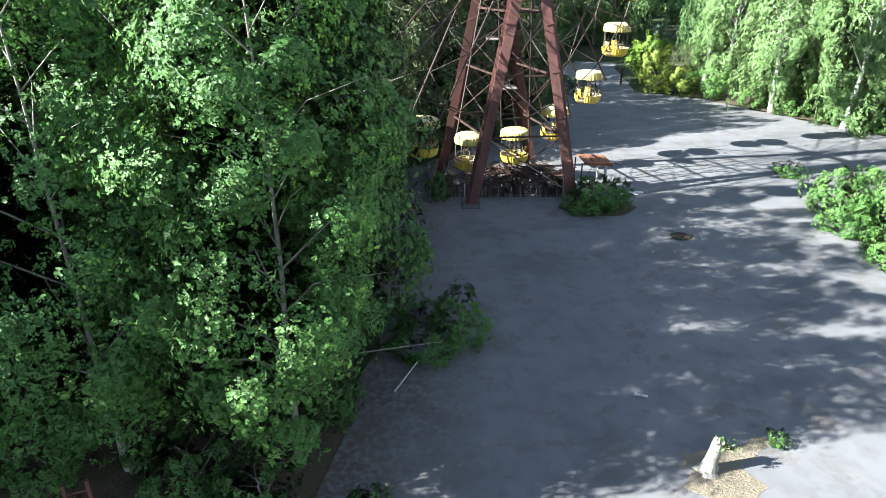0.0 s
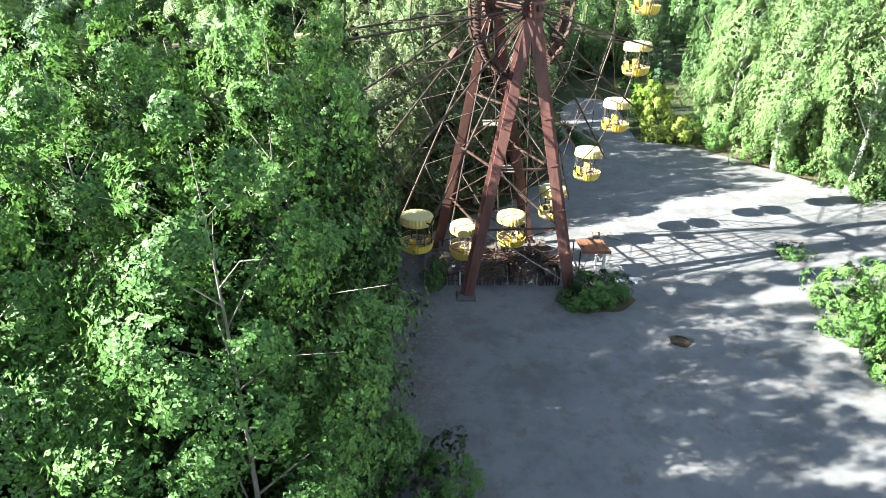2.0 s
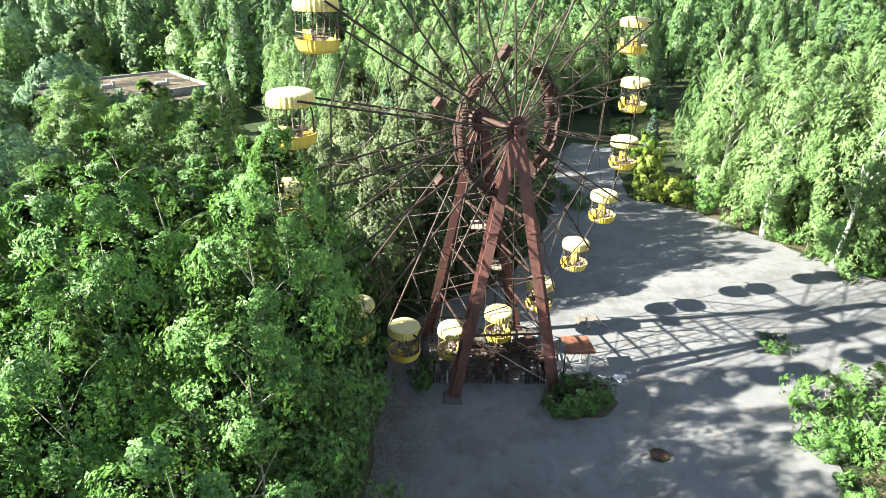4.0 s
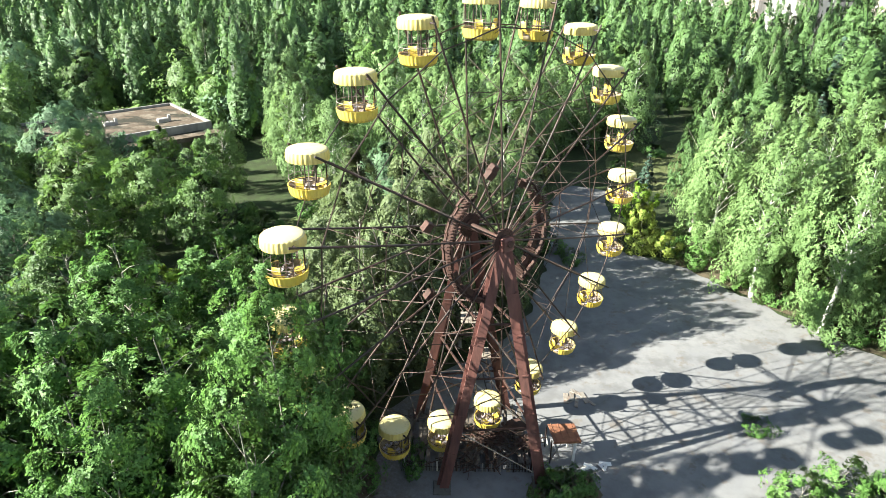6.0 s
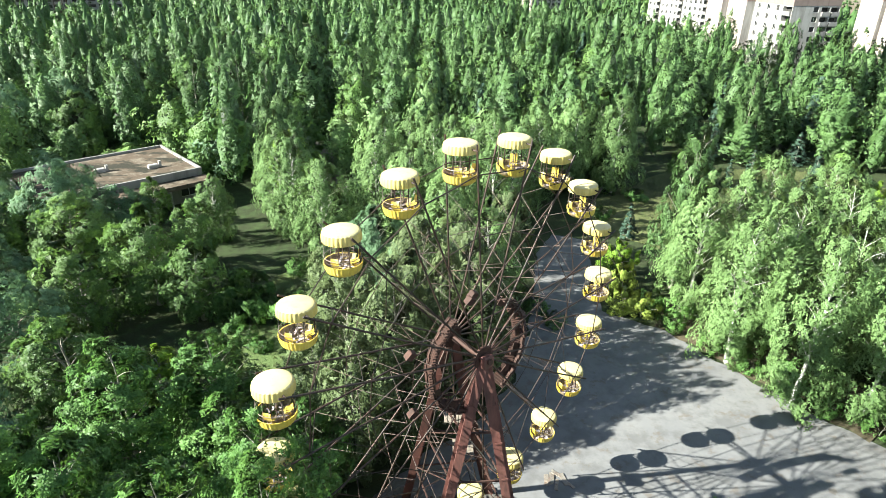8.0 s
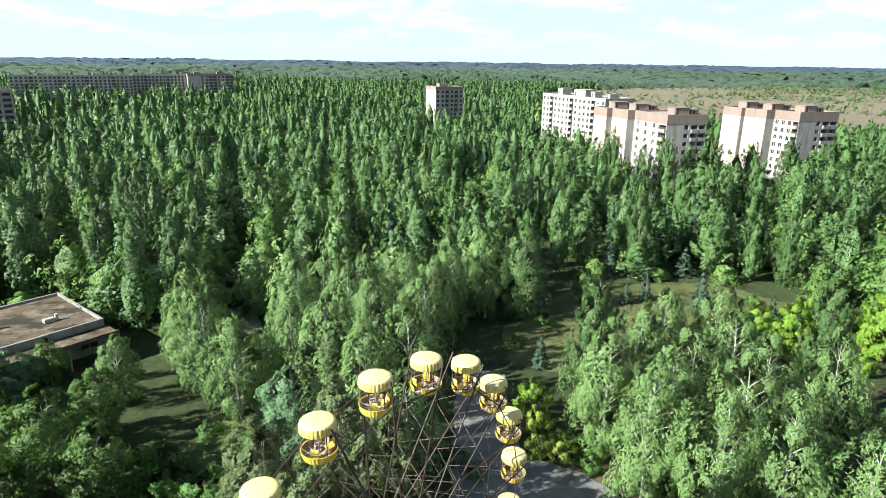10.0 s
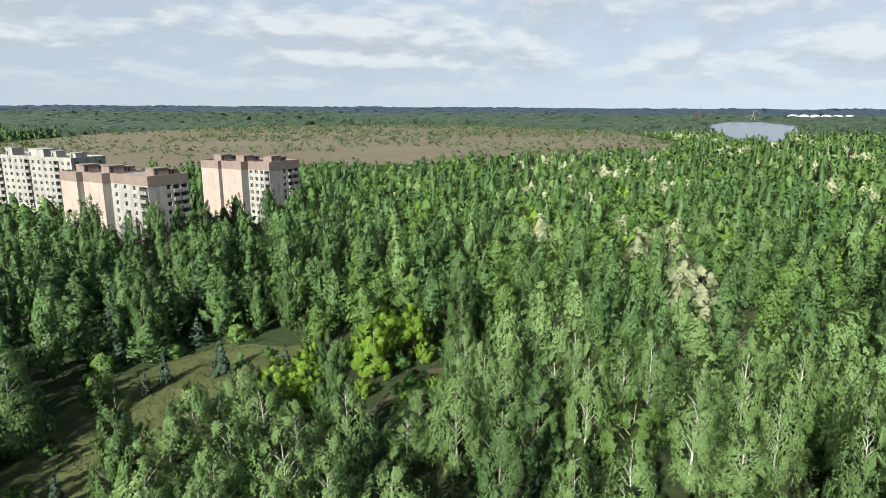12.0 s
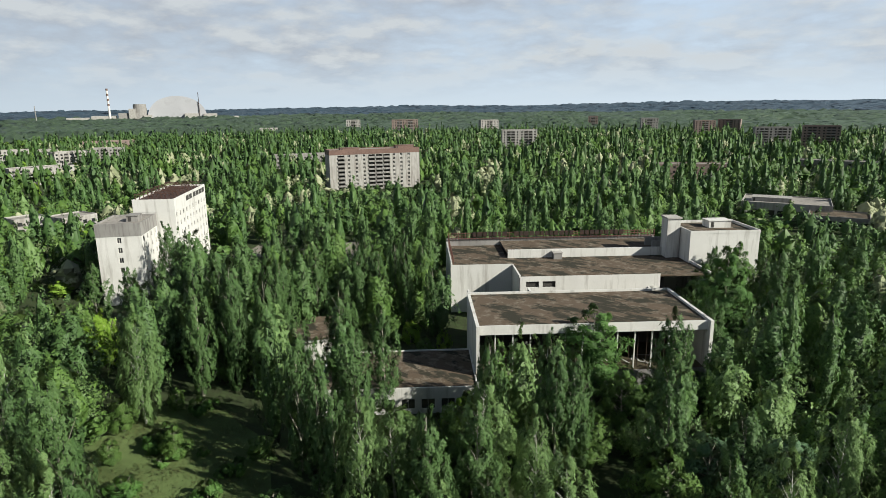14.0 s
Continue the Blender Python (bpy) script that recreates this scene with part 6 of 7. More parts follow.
# houses to the east and south
for x, y, wd, dp, h, st, bays, wall, trim, tw in (
        (528, -24, 30, 14, 25, 9, "wwbbwwbbww", WALL_WHITE, None, 10), (427, -40, 22, 14, 24, 9, "wbwwbw", WALL_WHITE, None, -8), (455, -62, 20, 14, 24, 9, "wbwwbw", WALL_WHITE, None, 25), (572, -88, 26, 14, 25, 9, "wwbbwwbbww", WALL_WHITE, None, 6),
        (603, -208, 30, 13, 15, 5, "wwbwwbww", WALL_WHITE, None, 20), (625, -245, 26, 13, 15, 5, "wwbwwbw", WALL_WHITE, None, -14), (695, -188, 28, 13, 14, 5, "wwwwwwww", WALL_WHITE, None, 0), (726, -230, 20, 12, 11, 3, "wwwwww", WALL_WHITE, None, 0), (645, -60, 60, 12, 9, 3, "wwwwwwwwwwww", BRICK_PINK, None, 0),
        (272, -88, 14, 12, 10, 3, "wwww", WALL_WHITE, None, 30), (311, -58, 22, 13, 9, 3, "wwwwww", WALL_WHITE, None, 12), (290, -76, 12, 10, 9, 3, "www", WALL_WHITE, None, 20),
        (880, -792, 26, 14, 25, 9, "wwbbww", WALL_WHITE, None, 0), (790, -836, 48, 14, 25, 9, "wwbbwwbbww", BRICK_PINK, None, 0), (600, -835, 30, 14, 26, 9, "wwbbww", WALL_WHITE, None, 18), (357, -545, 36, 14, 25, 9, "wbbwwbbw", WALL_WHITE, None, 6), (560, -1125, 18, 14, 26, 9, "wbbw", BRICK_PINK, None, 0), (416, -1045, 28, 14, 25, 9, "wwbbww", WALL_GREY, None, 8), (288, -925, 28, 14, 25, 9, "wwbbww", BRICK_PINK, None, 12), (263, -950, 30, 14, 26, 9, "wwbbww", BRICK_PINK, None, -8), (154, -710, 34, 14, 25, 9, "wbbwwbbw", WALL_GREY, None, 10), (115, -738, 34, 14, 26, 9, "wbbwwbbw", BRICK_PINK, None, 4),
        (440, -330, 46, 13, 11, 3, "wwwwwwwwww", WALL_GREY, None, 10), (140, -434, 56, 12, 10, 3, "wwwwwwwwwwww", BRICK_PINK, None, 12), (70, -505, 50, 12, 10, 3, "wwwwwwwwwww", WALL_GREY, None, -6), (820, -330, 60, 12, 12, 4, "wwwwwwwwwwww", BRICK_PINK, None, 0), (500, -150, 40, 12, 12, 4, "wwwwwwwww", WALL_WHITE, None, 14), (980, -160, 60, 12, 12, 4, "wwwwwwwwwwww", WALL_WHITE, None, 0), (900, -620, 30, 12, 16, 5, "wwwwwww", WALL_WHITE, None, 0)):
    facing(x, y, "weathered %s house of %d storeys rising out of the trees" % ("white" if wall is WALL_WHITE else "pink brick" if wall is BRICK_PINK else "grey", st), wd, dp, h, st, bays, wall, trim, 1.6 if trim else 0.6, tw)
facing(1890, -40, "long low white warehouse near the river", 118, 30, 17, 1, "....................", WALL_PLASTER, name="warehouse", win=(3.5, 2.5))
facing(60, -300, "low white shopping centre with flat roofs", 36, 26, 7, 1, "wwwwwwwwww", WALL_WHITE, name="shop_building", win=(2.6, 3.2), huts=((4, 6, 20, 14, 1.8),))
facing(38, -288, "low grey annex of the shopping centre", 22, 18, 5, 1, "wwwwww", WALL_GREY, name="shop_building", win=(2.6, 2.6), roof=ROOF_MOSS)
b = thing("apartment_building", "nine-storey house with red brick attic and deep loggias", "building", pose(301.7, -243.0, 0, 0, 0, -119.4))
block(b, pose(0, 0, 0), 58.5, 14.0, 25.0, 9, [".bwwwbbbwww.", "w.w", "wwwwwwwwwwww", "w.w"], WALL_WHITE, BRICK_RED, 2.6, huts=((8, 4, 20, 9, 1.2), (44, 4, 56, 9, 1.8)), roof=ROOF_PALE, rnd=random.Random(8))

# the hotel
b = thing("hotel", "white concrete hotel with a stepped roof and rusty roof frames", "building", pose(176.5, -56.6, 0, 0, 0, -127.9))
block(b, pose(0, 0.6, 0, 0, 0, -3), 11.4, 15.0, 22.0, 7, ["..w..", "wwww", ".....", "..w.."], WALL_PLASTER, WALL_GREY, 3.0, roof=ROOF_PALE, win=(1.1, 1.5), huts=((6.5, 5.0, 9.5, 9.0, 1.6),), rnd=random.Random(1))
block(b, pose(6.06, 16.15, 0, 0, 0, -5.7), 11.5, 35.0, 26.0, 8, [".....", "wwwwwwwwww", "w.w.w", "wwwwwwwwww"], WALL_PLASTER, None, 3.2, roof=RUST_DARK, win=(1.3, 1.5), rnd=random.Random(2))
TH = lambda y: 6.1 + (y - 16.15) * 0.1
for k in range(9):
    s = Shape()
    y = 17.5 + k * 3.5
    for x0, x1 in ((0.3, 5.0), (5.0, 11.0)):
        s.beam((x0 + TH(y), y, 27.9), (x1 + TH(y), y, 27.9), 0.18, 0.18)
    for x in (0.4, 4.0, 7.6, 11.0):
        s.beam((x + TH(y), y, 26.0), (x + TH(y), y, 27.9), 0.16, 0.16)
        s.beam((x + TH(y), y, 26.6 + 0.4 * (k % 3)), (x + 0.35 + TH(y), y + 3.4, 27.9), 0.12, 0.12)
    part("roof_frame", s, RUST_DARK, b, "rusty brown steel frame on the roof")
for y in (29.5, 33.0, 37.5, 41.0, 44.5, 48.0):
    # a near-black box on the wall stands for the shade in each opening
    s = Shape()
    s.box((11.4, -1.5, 24.2), (11.56, 1.5, 25.7), pose(TH(y), y, 0, 0, 0, -5.7))
    part("roof_opening", s, UNLIT_ROOM, b)

# the palace of culture
b = thing("culture_palace", "abandoned white culture hall with flat mossy roofs and tall glass front", "building", pose(66.6, -76.9, 0, 0, 0, -138.0))


def slab(name, lo, hi, mat, label="", chamfer=0.0):
    s = Shape()
    s.box(lo, hi, chamfer=chamfer)
    return part(name, s, mat, b, label)


slab("roof", (0.5, -0.8, 13.0), (42.2, 18.3, 13.55), ROOF_MOSS, "mossy brown flat roof of the front hall")
slab("fascia", (0.5, -1.0, 12.0), (42.2, -0.8, 13.75), WALL_PLASTER)
slab("fascia", (0.5, 18.3, 4.0), (42.2, 18.6, 14.0), WALL_PLASTER)
slab("side_wall", (-0.1, -2.0, 0.0), (0.5, 18.6, 14.0), WALL_PLASTER, "white side wall")
slab("side_wall", (42.2, -2.0, 0.0), (42.8, 18.6, 14.0), WALL_PLASTER)
slab("soffit", (0.5, -0.8, 11.9), (42.2, 18.3, 12.2), WALL_GREY)
slab("floor", (0.5, -1.0, 4.0), (42.2, 18.3, 4.6), SOIL, "littered foyer floor")
# the foyer's inner shade is put into this wall's near-black colour
slab("back_wall", (0.5, 12.0, 4.6), (42.2, 12.3, 11.9), UNLIT_ROOM, "back wall of the foyer, coloured near-black for the shade inside")
for k in range(12):
    slab("column", (3.4 + k * 3.2, -0.4, 4.6), (3.62 + k * 3.2, -0.1, 12.0), WALL_PLASTER)
for k in range(24):
    slab("mullion", (1.8 + k * 1.66, 0.5, 4.6), (1.9 + k * 1.66, 0.62, 11.9), STEEL_DARK)
rnd = random.Random(17)
for k in range(30):
    s = Shape()
    s.box((-1.2, -0.12, 0), (1.2, 0.12, 0.05), pose(rnd.uniform(3, 42), rnd.uniform(0.8, 6), 4.62 + rnd.uniform(0, 0.1), rnd.uniform(-5, 5), 0, rnd.uniform(0, 180)))
    part("fallen_panel", s, WALL_PLASTER, b)
slab("front_wall", (0.5, -1.2, 0.0), (42.2, -0.9, 4.6), WALL_GREY)
slab("middle_roof", (1.0, 18.6, 11.2), (14.0, 26.0, 11.7), ROOF_MOSS)
slab("side_wall", (0.6, 18.6, 0.0), (1.0, 26.0, 12.4), WALL_PLASTER)
slab("side_wall", (14.0, 18.6, 0.0), (14.5, 26.0, 12.4), WALL_PLASTER)
slab("middle_roof", (14.5, 18.6, 8.0), (45.0, 36.0, 8.4), ROOF_MOSS)
slab("side_wall", (45.0, 18.6, 0.0), (45.4, 36.0, 9.0), WALL_PLASTER)
s = Shape()
facade(s, pose(14.0, 36.0, 0), 34.0, 0.0, 12.2, [(1.5 + k * 4.0, 4.6 + k * 4.0, 9.4, 10.9, 0.4) for k in range(2)])
part("hall_wall", s, WALL_PLASTER, b, "white hall wall with a row of openings")
# near-black sheet painted as the shade behind the hall wall's openings
slab("opening_back", (14.3, 36.45, 9.0), (47.8, 36.5, 11.2), UNLIT_ROOM)
s = Shape()
facade(s, pose(-1.5, 46.8, 0), 15.5, 0.0, 12.6, [])
part("hall_wall", s, WALL_PLASTER, b)
slab("hall_roof", (14.0, 36.3, 11.4), (60.0, 56.0, 11.75), ROOF_MOSS, "mossy flat roof of the great hall")
slab("hall_roof", (-1.5, 47.1, 11.4), (14.0, 72.0, 11.75), ROOF_MOSS)
slab("side_wall", (13.8, 36.3, 0.0), (14.2, 46.8, 12.4), WALL_PLASTER)
slab("side_wall", (-1.9, 46.8, 0.0), (-1.5, 72.0, 13.0), WALL_PLASTER)
slab("step_wall", (14.0, 56.0, 11.4), (60.0, 56.5, 14.0), WALL_PLASTER, "white step between the two roofs")
slab("hall_roof", (14.0, 56.5, 12.6), (60.0, 72.0, 13.0), ROOF_MOSS)
slab("back_wall", (-1.9, 72.0, 0.0), (60.0, 72.5, 14.0), WALL_GREY)
slab("side_wall", (60.0, 36.0, 0.0), (60.4, 47.0, 12.4), WALL_PLASTER)
slab("roof_vent", (26.0, 53.6, 11.75), (28.2, 55.8, 13.4), WALL_GREY)
slab("roof_vent_cap", (25.8, 53.4, 13.4), (28.4, 56.0, 13.6), CONCRETE)
s = Shape()
for k in range(62):
    s.beam((-1.2 + k, 71.6, 13.6), (-1.2 + k, 71.6, 15.8), 0.14, 0.14)
for z in (14.0, 14.8, 15.5):
    s.beam((-1.4, 71.6, z), (60, 71.6, z), 0.16, 0.16)
for k in range(24):
    s.beam((-1.2, 47.5 + k, 12.8), (-1.2, 47.5 + k, 14.6), 0.14, 0.14)
for z in (13.5, 14.5):
    s.beam((-1.2, 47.2, z), (-1.2, 71.6, z), 0.09, 0.09)
part("roof_railing", s, RUST_RED, b, "rusty steel frame along the roof edge")
x = 6.0
while x < 50:
    wd = rnd.uniform(0.9, 1.4)
    if rnd.random() > 0.14:
        slab("sign_bar", (x, 71.2, 14.6), (x + wd, 71.5, 15.9), STEEL_DARK)
    x += wd + 0.35
# fly tower
block(b, pose(59.6, 47.0, 0), 18.2, 15.0, 19.4, 1, ["", "", "", ""], WALL_PLASTER, None, 0.0, roof=ROOF_MOSS, parapet=0.7, huts=((8.0, 7.0, 14.0, 11.0, 1.8),))
slab("tower_shaft", (56.0, 53.0, 0.0), (59.4, 57.0, 22.2), WALL_PLASTER)
slab("shaft_cap", (55.7, 52.7, 22.2), (59.7, 57.3, 22.6), CONCRETE)
for x0, x1, y0, y1 in ((54.0, 60.0, 58.0, 58.6), (54.0, 60.0, 63.0, 63.6)):
    slab("roof_beam", (x0, y0, 13.0), (x1, y1, 15.2), WALL_GREY)
# low wing
block(b, pose(-28.0, -6.5, 0), 27.8, 17.0, 4.6, 1, ["wwwwwwww", "", "", "www"], WALL_PLASTER, None, 0.4, roof=ROOF_MOSS, win=(2.6, 1.9), parapet=0.25)
slab("vent_drum_base", (-24.0, 6.0, 4.6), (-22.4, 7.6, 4.9), CONCRETE)
s = Shape()
s.lathe([(0.62, 4.9), (0.66, 5.0), (0.66, 6.1), (0.7, 6.2), (0.55, 6.45), (0.02, 6.5)], 20)
s.v = [(x - 23.2, y + 6.8, z) for x, y, z in s.v]
part("vent_drum", s, RUST_RED, b, "rusty red ventilation drum", smooth=True)
s = Shape()
s.lathe([(5.0, 0.0), (5.0, 4.2), (5.3, 4.2), (5.3, 4.9), (4.9, 4.9), (4.9, 4.4), (0.02, 4.5)], 40)
s.v = [(x * 1.25 - 32.5, y * 1.25 + 24.0, z) for x, y, z in s.v]
part("round_pavilion", s, WALL_PLASTER, b, "round white pavilion")
s = Shape()
s.lathe([(6.9, 4.9), (6.9, 5.3), (6.2, 5.3), (5.9, 4.95), (0.02, 4.9)], 40)
s.v = [(x - 32.5, y + 24.0, z) for x, y, z in s.v]
part("round_roof", s, ROOF_MOSS, b, "round brown roof with a raised rim")
DK = b.matrix_basis
for x, y, k, h, wd in ((46, 5, "poplar", 1.0, 1.0), (47, 12, "broad", 1.15, 1.0), (52, 16, "broad", 1.2, 1.1), (50, 24, "broad", 1.2, 1.0), (56, 22, "poplar", 1.05, 1.2), (55, 31, "broad", 1.25, 1.1), (61, 28, "poplar", 1.15, 1.3), (60, 38, "broad", 1.35, 1.1), (66, 36, "broad", 1.5, 1.2), (70, 42, "aspen", 1.3, 1.3), (64, 43, "poplar", 1.05, 1.2), (72, 33, "poplar", 1.1, 1.2), (68, 24, "broad", 1.2, 1.1), (60, 12, "broad", 1.1, 1.1), (54, 6, "broad", 0.9, 1.0),
                     (-7, 30, "poplar", 1.05, 0.9), (-13, 35, "poplar", 1.15, 0.9), (-20, 41, "poplar", 1.1, 0.9), (-9, 43, "poplar", 1.2, 0.9), (-16, 48, "poplar", 1.15, 0.9), (-24, 52, "poplar", 1.2, 0.9), (-8, 55, "poplar", 1.15, 0.9), (-14, 62, "poplar", 1.2, 0.9), (-5, 21, "lime", 0.65, 0.6), (-9, 17, "broad", 0.5, 0.5), (-17, 28, "broad", 0.6, 0.6), (6, -6, "broad", 0.5, 0.7), (12, -7, "broad", 0.55, 0.8), (22, -6, "broad", 0.6, 0.8), (30, -7, "broad", 0.65, 0.9), (38, -6, "broad", 0.6, 0.9), (44, -5, "broad", 0.8, 0.9), (17, -9, "shrub", 1.8, 1.8), (26, -9, "shrub", 1.8, 1.8), (34, -10, "shrub", 2.0, 1.8), (2, -9, "shrub", 1.6, 1.8)):
    at = DK @ Vector((x, y, 0))
    plant(k, at.x, at.y, h, wd)
for poly in ([(-31, -9), (48, -9), (48, 0), (82, 44), (82, 75), (-4, 75), (-4, 30), (-36, 34), (-36, 10)],):
    FOOT.append([((DK @ Vector((x, y, 0))).x, (DK @ Vector((x, y, 0))).y) for x, y in poly])

# flat-roofed pavilion in the wood
b = thing("flat_pavilion", "low derelict pavilion with a flat leaf-strewn roof", "building", pose(-49.2, 79.3, 0, 0, 0, 42.7))
block(b, pose(0, 0, 0), 22.0, 15.6, 4.4, 1, ["w.w.w", "w..w", ".....", "...."], WALL_GREY, WALL_GREY, 0.5, roof=ROOF_MOSS, win=(2.4, 1.8), parapet=0.35, huts=())
s = Shape()
s.box((0.0, -3.4, 3.35), (22.4, -0.1, 3.7), chamfer=0.05)
s.box((-0.1, -3.6, 3.3), (22.5, -3.4, 3.9))
part("canopy", s, ROOF_MOSS, b, "sagging dark canopy")
for x, y in ((10.5, 8.0), (17.0, 5.2)):
    s = Shape()
    s.box((x - 0.7, y - 0.4, 4.4), (x + 0.7, y + 0.4, 4.95), chamfer=0.1)
    s.box((x + 0.8, y - 0.2, 4.4), (x + 1.15, y + 0.2, 5.3))
    part("roof_vent", s, CONCRETE, b)
for k in range(5):
    s = Shape()
    s.box((1 + 5 * k, -3.3, 0), (1.2 + 5 * k, -3.1, 3.35))
    part("post", s, CONCRETE, b)

# lattice mast on the skyline
b = thing("lattice_mast", "dark steel lattice mast with a round platform on top", "mast", pose(-165.0, 298.0, 0))
for sx, sy in ((-1, -1), (1, -1), (1, 1), (-1, 1)):
    s = Shape()
    s.beam((2.2 * sx, 2.2 * sy, 0), (0.9 * sx, 0.9 * sy, 42), 0.22, 0.22)
    part("leg", s, STEEL_DARK, b)
for k in range(14):
    z0, z1 = 3 * k, 3 * k + 3
    w0, w1 = 2.2 - 1.3 * z0 / 42, 2.2 - 1.3 * z1 / 42
    s = Shape()
    c0 = [(-w0, -w0), (w0, -w0), (w0, w0), (-w0, w0)]
    c1 = [(-w1, -w1), (w1, -w1), (w1, w1), (-w1, w1)]
    for i in range(4):
        j = (i + 1) % 4
        s.beam((*c0[i], z0), (*c1[j], z1), 0.1, 0.1)
        s.beam((*c1[i], z1), (*c1[j], z1), 0.1, 0.1)
    part("lacing", s, STEEL_DARK, b)
s = Shape()
s.lathe([(1.4, 42.0), (2.6, 42.6), (2.6, 43.2), (1.0, 43.4), (0.2, 45.0)], 16)
part("platform", s, STEEL_DARK, b)


def bearing(az, d):
    return 3.4 + d * math.sin(radians(az)), 8.3 + d * math.cos(radians(az))


# the power station on the horizon
x, y = bearing(117.9, 2900)
b = thing("power_station", "huge pale steel arch of the power station on the horizon", "power station", pose(x, y, 0, 0, 0, -117.9))
s = Shape()
arc = [(-6 + 116 * math.cos(math.pi * k / 28), 98 * math.sin(math.pi * k / 28) ** 0.82) for k in range(29)]
rows = [[(px, yy, pz) for px, pz in arc] for yy in (0.0, 40.0, 80.0, 120.0, 160.0)]
s.grid(rows)
s.face(*rows[0])
s.face(*rows[-1][::-1])
part("arch", s, ARCH_STEEL, b, "pale arched shelter")
for x0, x1, y0, h in ((-135, -105, -20, 22), (20, 75, -30, 26), (95, 150, -10, 24), (-230, -150, -10, 30), (-330, -240, 0, 20), (-420, -340, 10, 14), (160, 240, 0, 12), (-190, -165, -20, 48)):
    s = Shape()
    s.box((x0, y0, 0), (x1, y0 + 40, h), chamfer=1.0)
    part("hall", s, WALL_WHITE if h != 30 else WALL_GREY, b)
s = Shape()
s.tube([(-262, 0, 0), (-262, 0, 70), (-262, 0, 128)], [4.5, 3.6, 3.2], 14)
part("chimney", s, WHITE_PAINT, b, "tall striped chimney")
for z in (60, 80, 100, 120):
    s = Shape()
    s.tube([(-262, 0, z), (-262, 0, z + 8)], 4.2, 14)
    part("chimney_band", s, BRICK_RED, b)
s = Shape()
s.tube([(-150, 20, 0), (-150, 20, 66)], [30, 24], 20)
part("tower", s, WALL_GREY, b)
s = Shape()
s.beam((80, -4, 0), (80, -4, 112), 2.4, 2.4)
part("crane_mast", s, STEEL_DARK, b)
s = Shape()
s.tube([(-520, 0, 0), (-520, 0, 62)], [2.0, 1.2], 8)
part("far_chimney", s, WALL_GREY, b)
# harbour cranes and pale sheds by the river
for az, d, h in ((75.6, 2250, 44), (79.7, 2300, 36)):
    x, y = bearing(az, d)
    b = thing("harbour_crane", "rusty harbour crane standing by the river", "crane", pose(x, y, 0, 0, 0, az))
    for sx in (-6, 6):
        s = Shape()
        s.beam((sx, 0, 0), (sx * 0.2, 0, h * 0.6), 1.6, 1.6)
        part("leg", s, RUST_RED if h > 40 else STEEL_PALE, b)
    s = Shape()
    s.beam((0, 0, h * 0.55), (0, 0, h), 1.4, 1.4)
    s.beam((0, 0, h), (-24, 0, h * 0.62), 0.9, 0.9)
    s.beam((0, 0, h * 0.6), (26, 0, h * 0.35), 1.2, 1.2)
    part("jib", s, RUST_RED if h > 40 else STEEL_PALE, b)
x, y = bearing(84.6, 3000)
for k in range(6):
    b = thing("barrel_shed", "white barrel-roofed shed far beyond the river", "shed", pose(x, y, 0, 0, 0, -84.6) @ pose(-110 + 40 * k, 0, 0), "white sheds")
    s = Shape()
    arc = [(19 * math.cos(math.pi * q / 10), 8 + 8 * math.sin(math.pi * q / 10)) for q in range(11)]
    arc = [(19, 0)] + arc + [(-19, 0)]
    rows = [[(px, yy, pz) for px, pz in arc] for yy in (0, 60)]
    s.grid(rows)
    s.face(*rows[0])
    part("shell", s, ARCH_STEEL, b)

# ---- the scattered wood ----
rng = np.random.default_rng(11)


def scatter(r0, r1, gap, az0, az1, jitter=0.42):
    """Places between two distances and two bearings, off roads, clearings and houses."""
    g = np.arange(-r1, r1, gap)
    gx, gy = np.meshgrid(g, g)
    gx, gy = (gx + rng.uniform(-jitter, jitter, gx.shape) * gap).ravel(), (gy + rng.uniform(-jitter, jitter, gy.shape) * gap).ravel()
    d = np.hypot(gx, gy)
    az = np.degrees(np.arctan2(gx, gy))
    az = np.where(az < -120, az + 360, az)
    ok = (d >= r0) & (d < r1) & (az > az0) & (az < az1)
    gx, gy = gx[ok] + 3.0, gy[ok] + 8.0
    bad = np.zeros(gx.shape, bool)
    for poly in CLEAR + FOOT:
        xs, ys = [p[0] for p in poly], [p[1] for p in poly]
        near = (gx > min(xs)) & (gx < max(xs)) & (gy > min(ys)) & (gy < max(ys)) & ~bad
        bad[near] |= inside(gx[near], gy[near], poly)
    thin = np.array([noise.noise((a * 0.055, b * 0.055, 9.0)) for a, b in zip(gx, gy)])
    bad |= thin + rng.uniform(-0.15, 0.15, gx.shape) > 0.3
    return gx[~bad], gy[~bad]


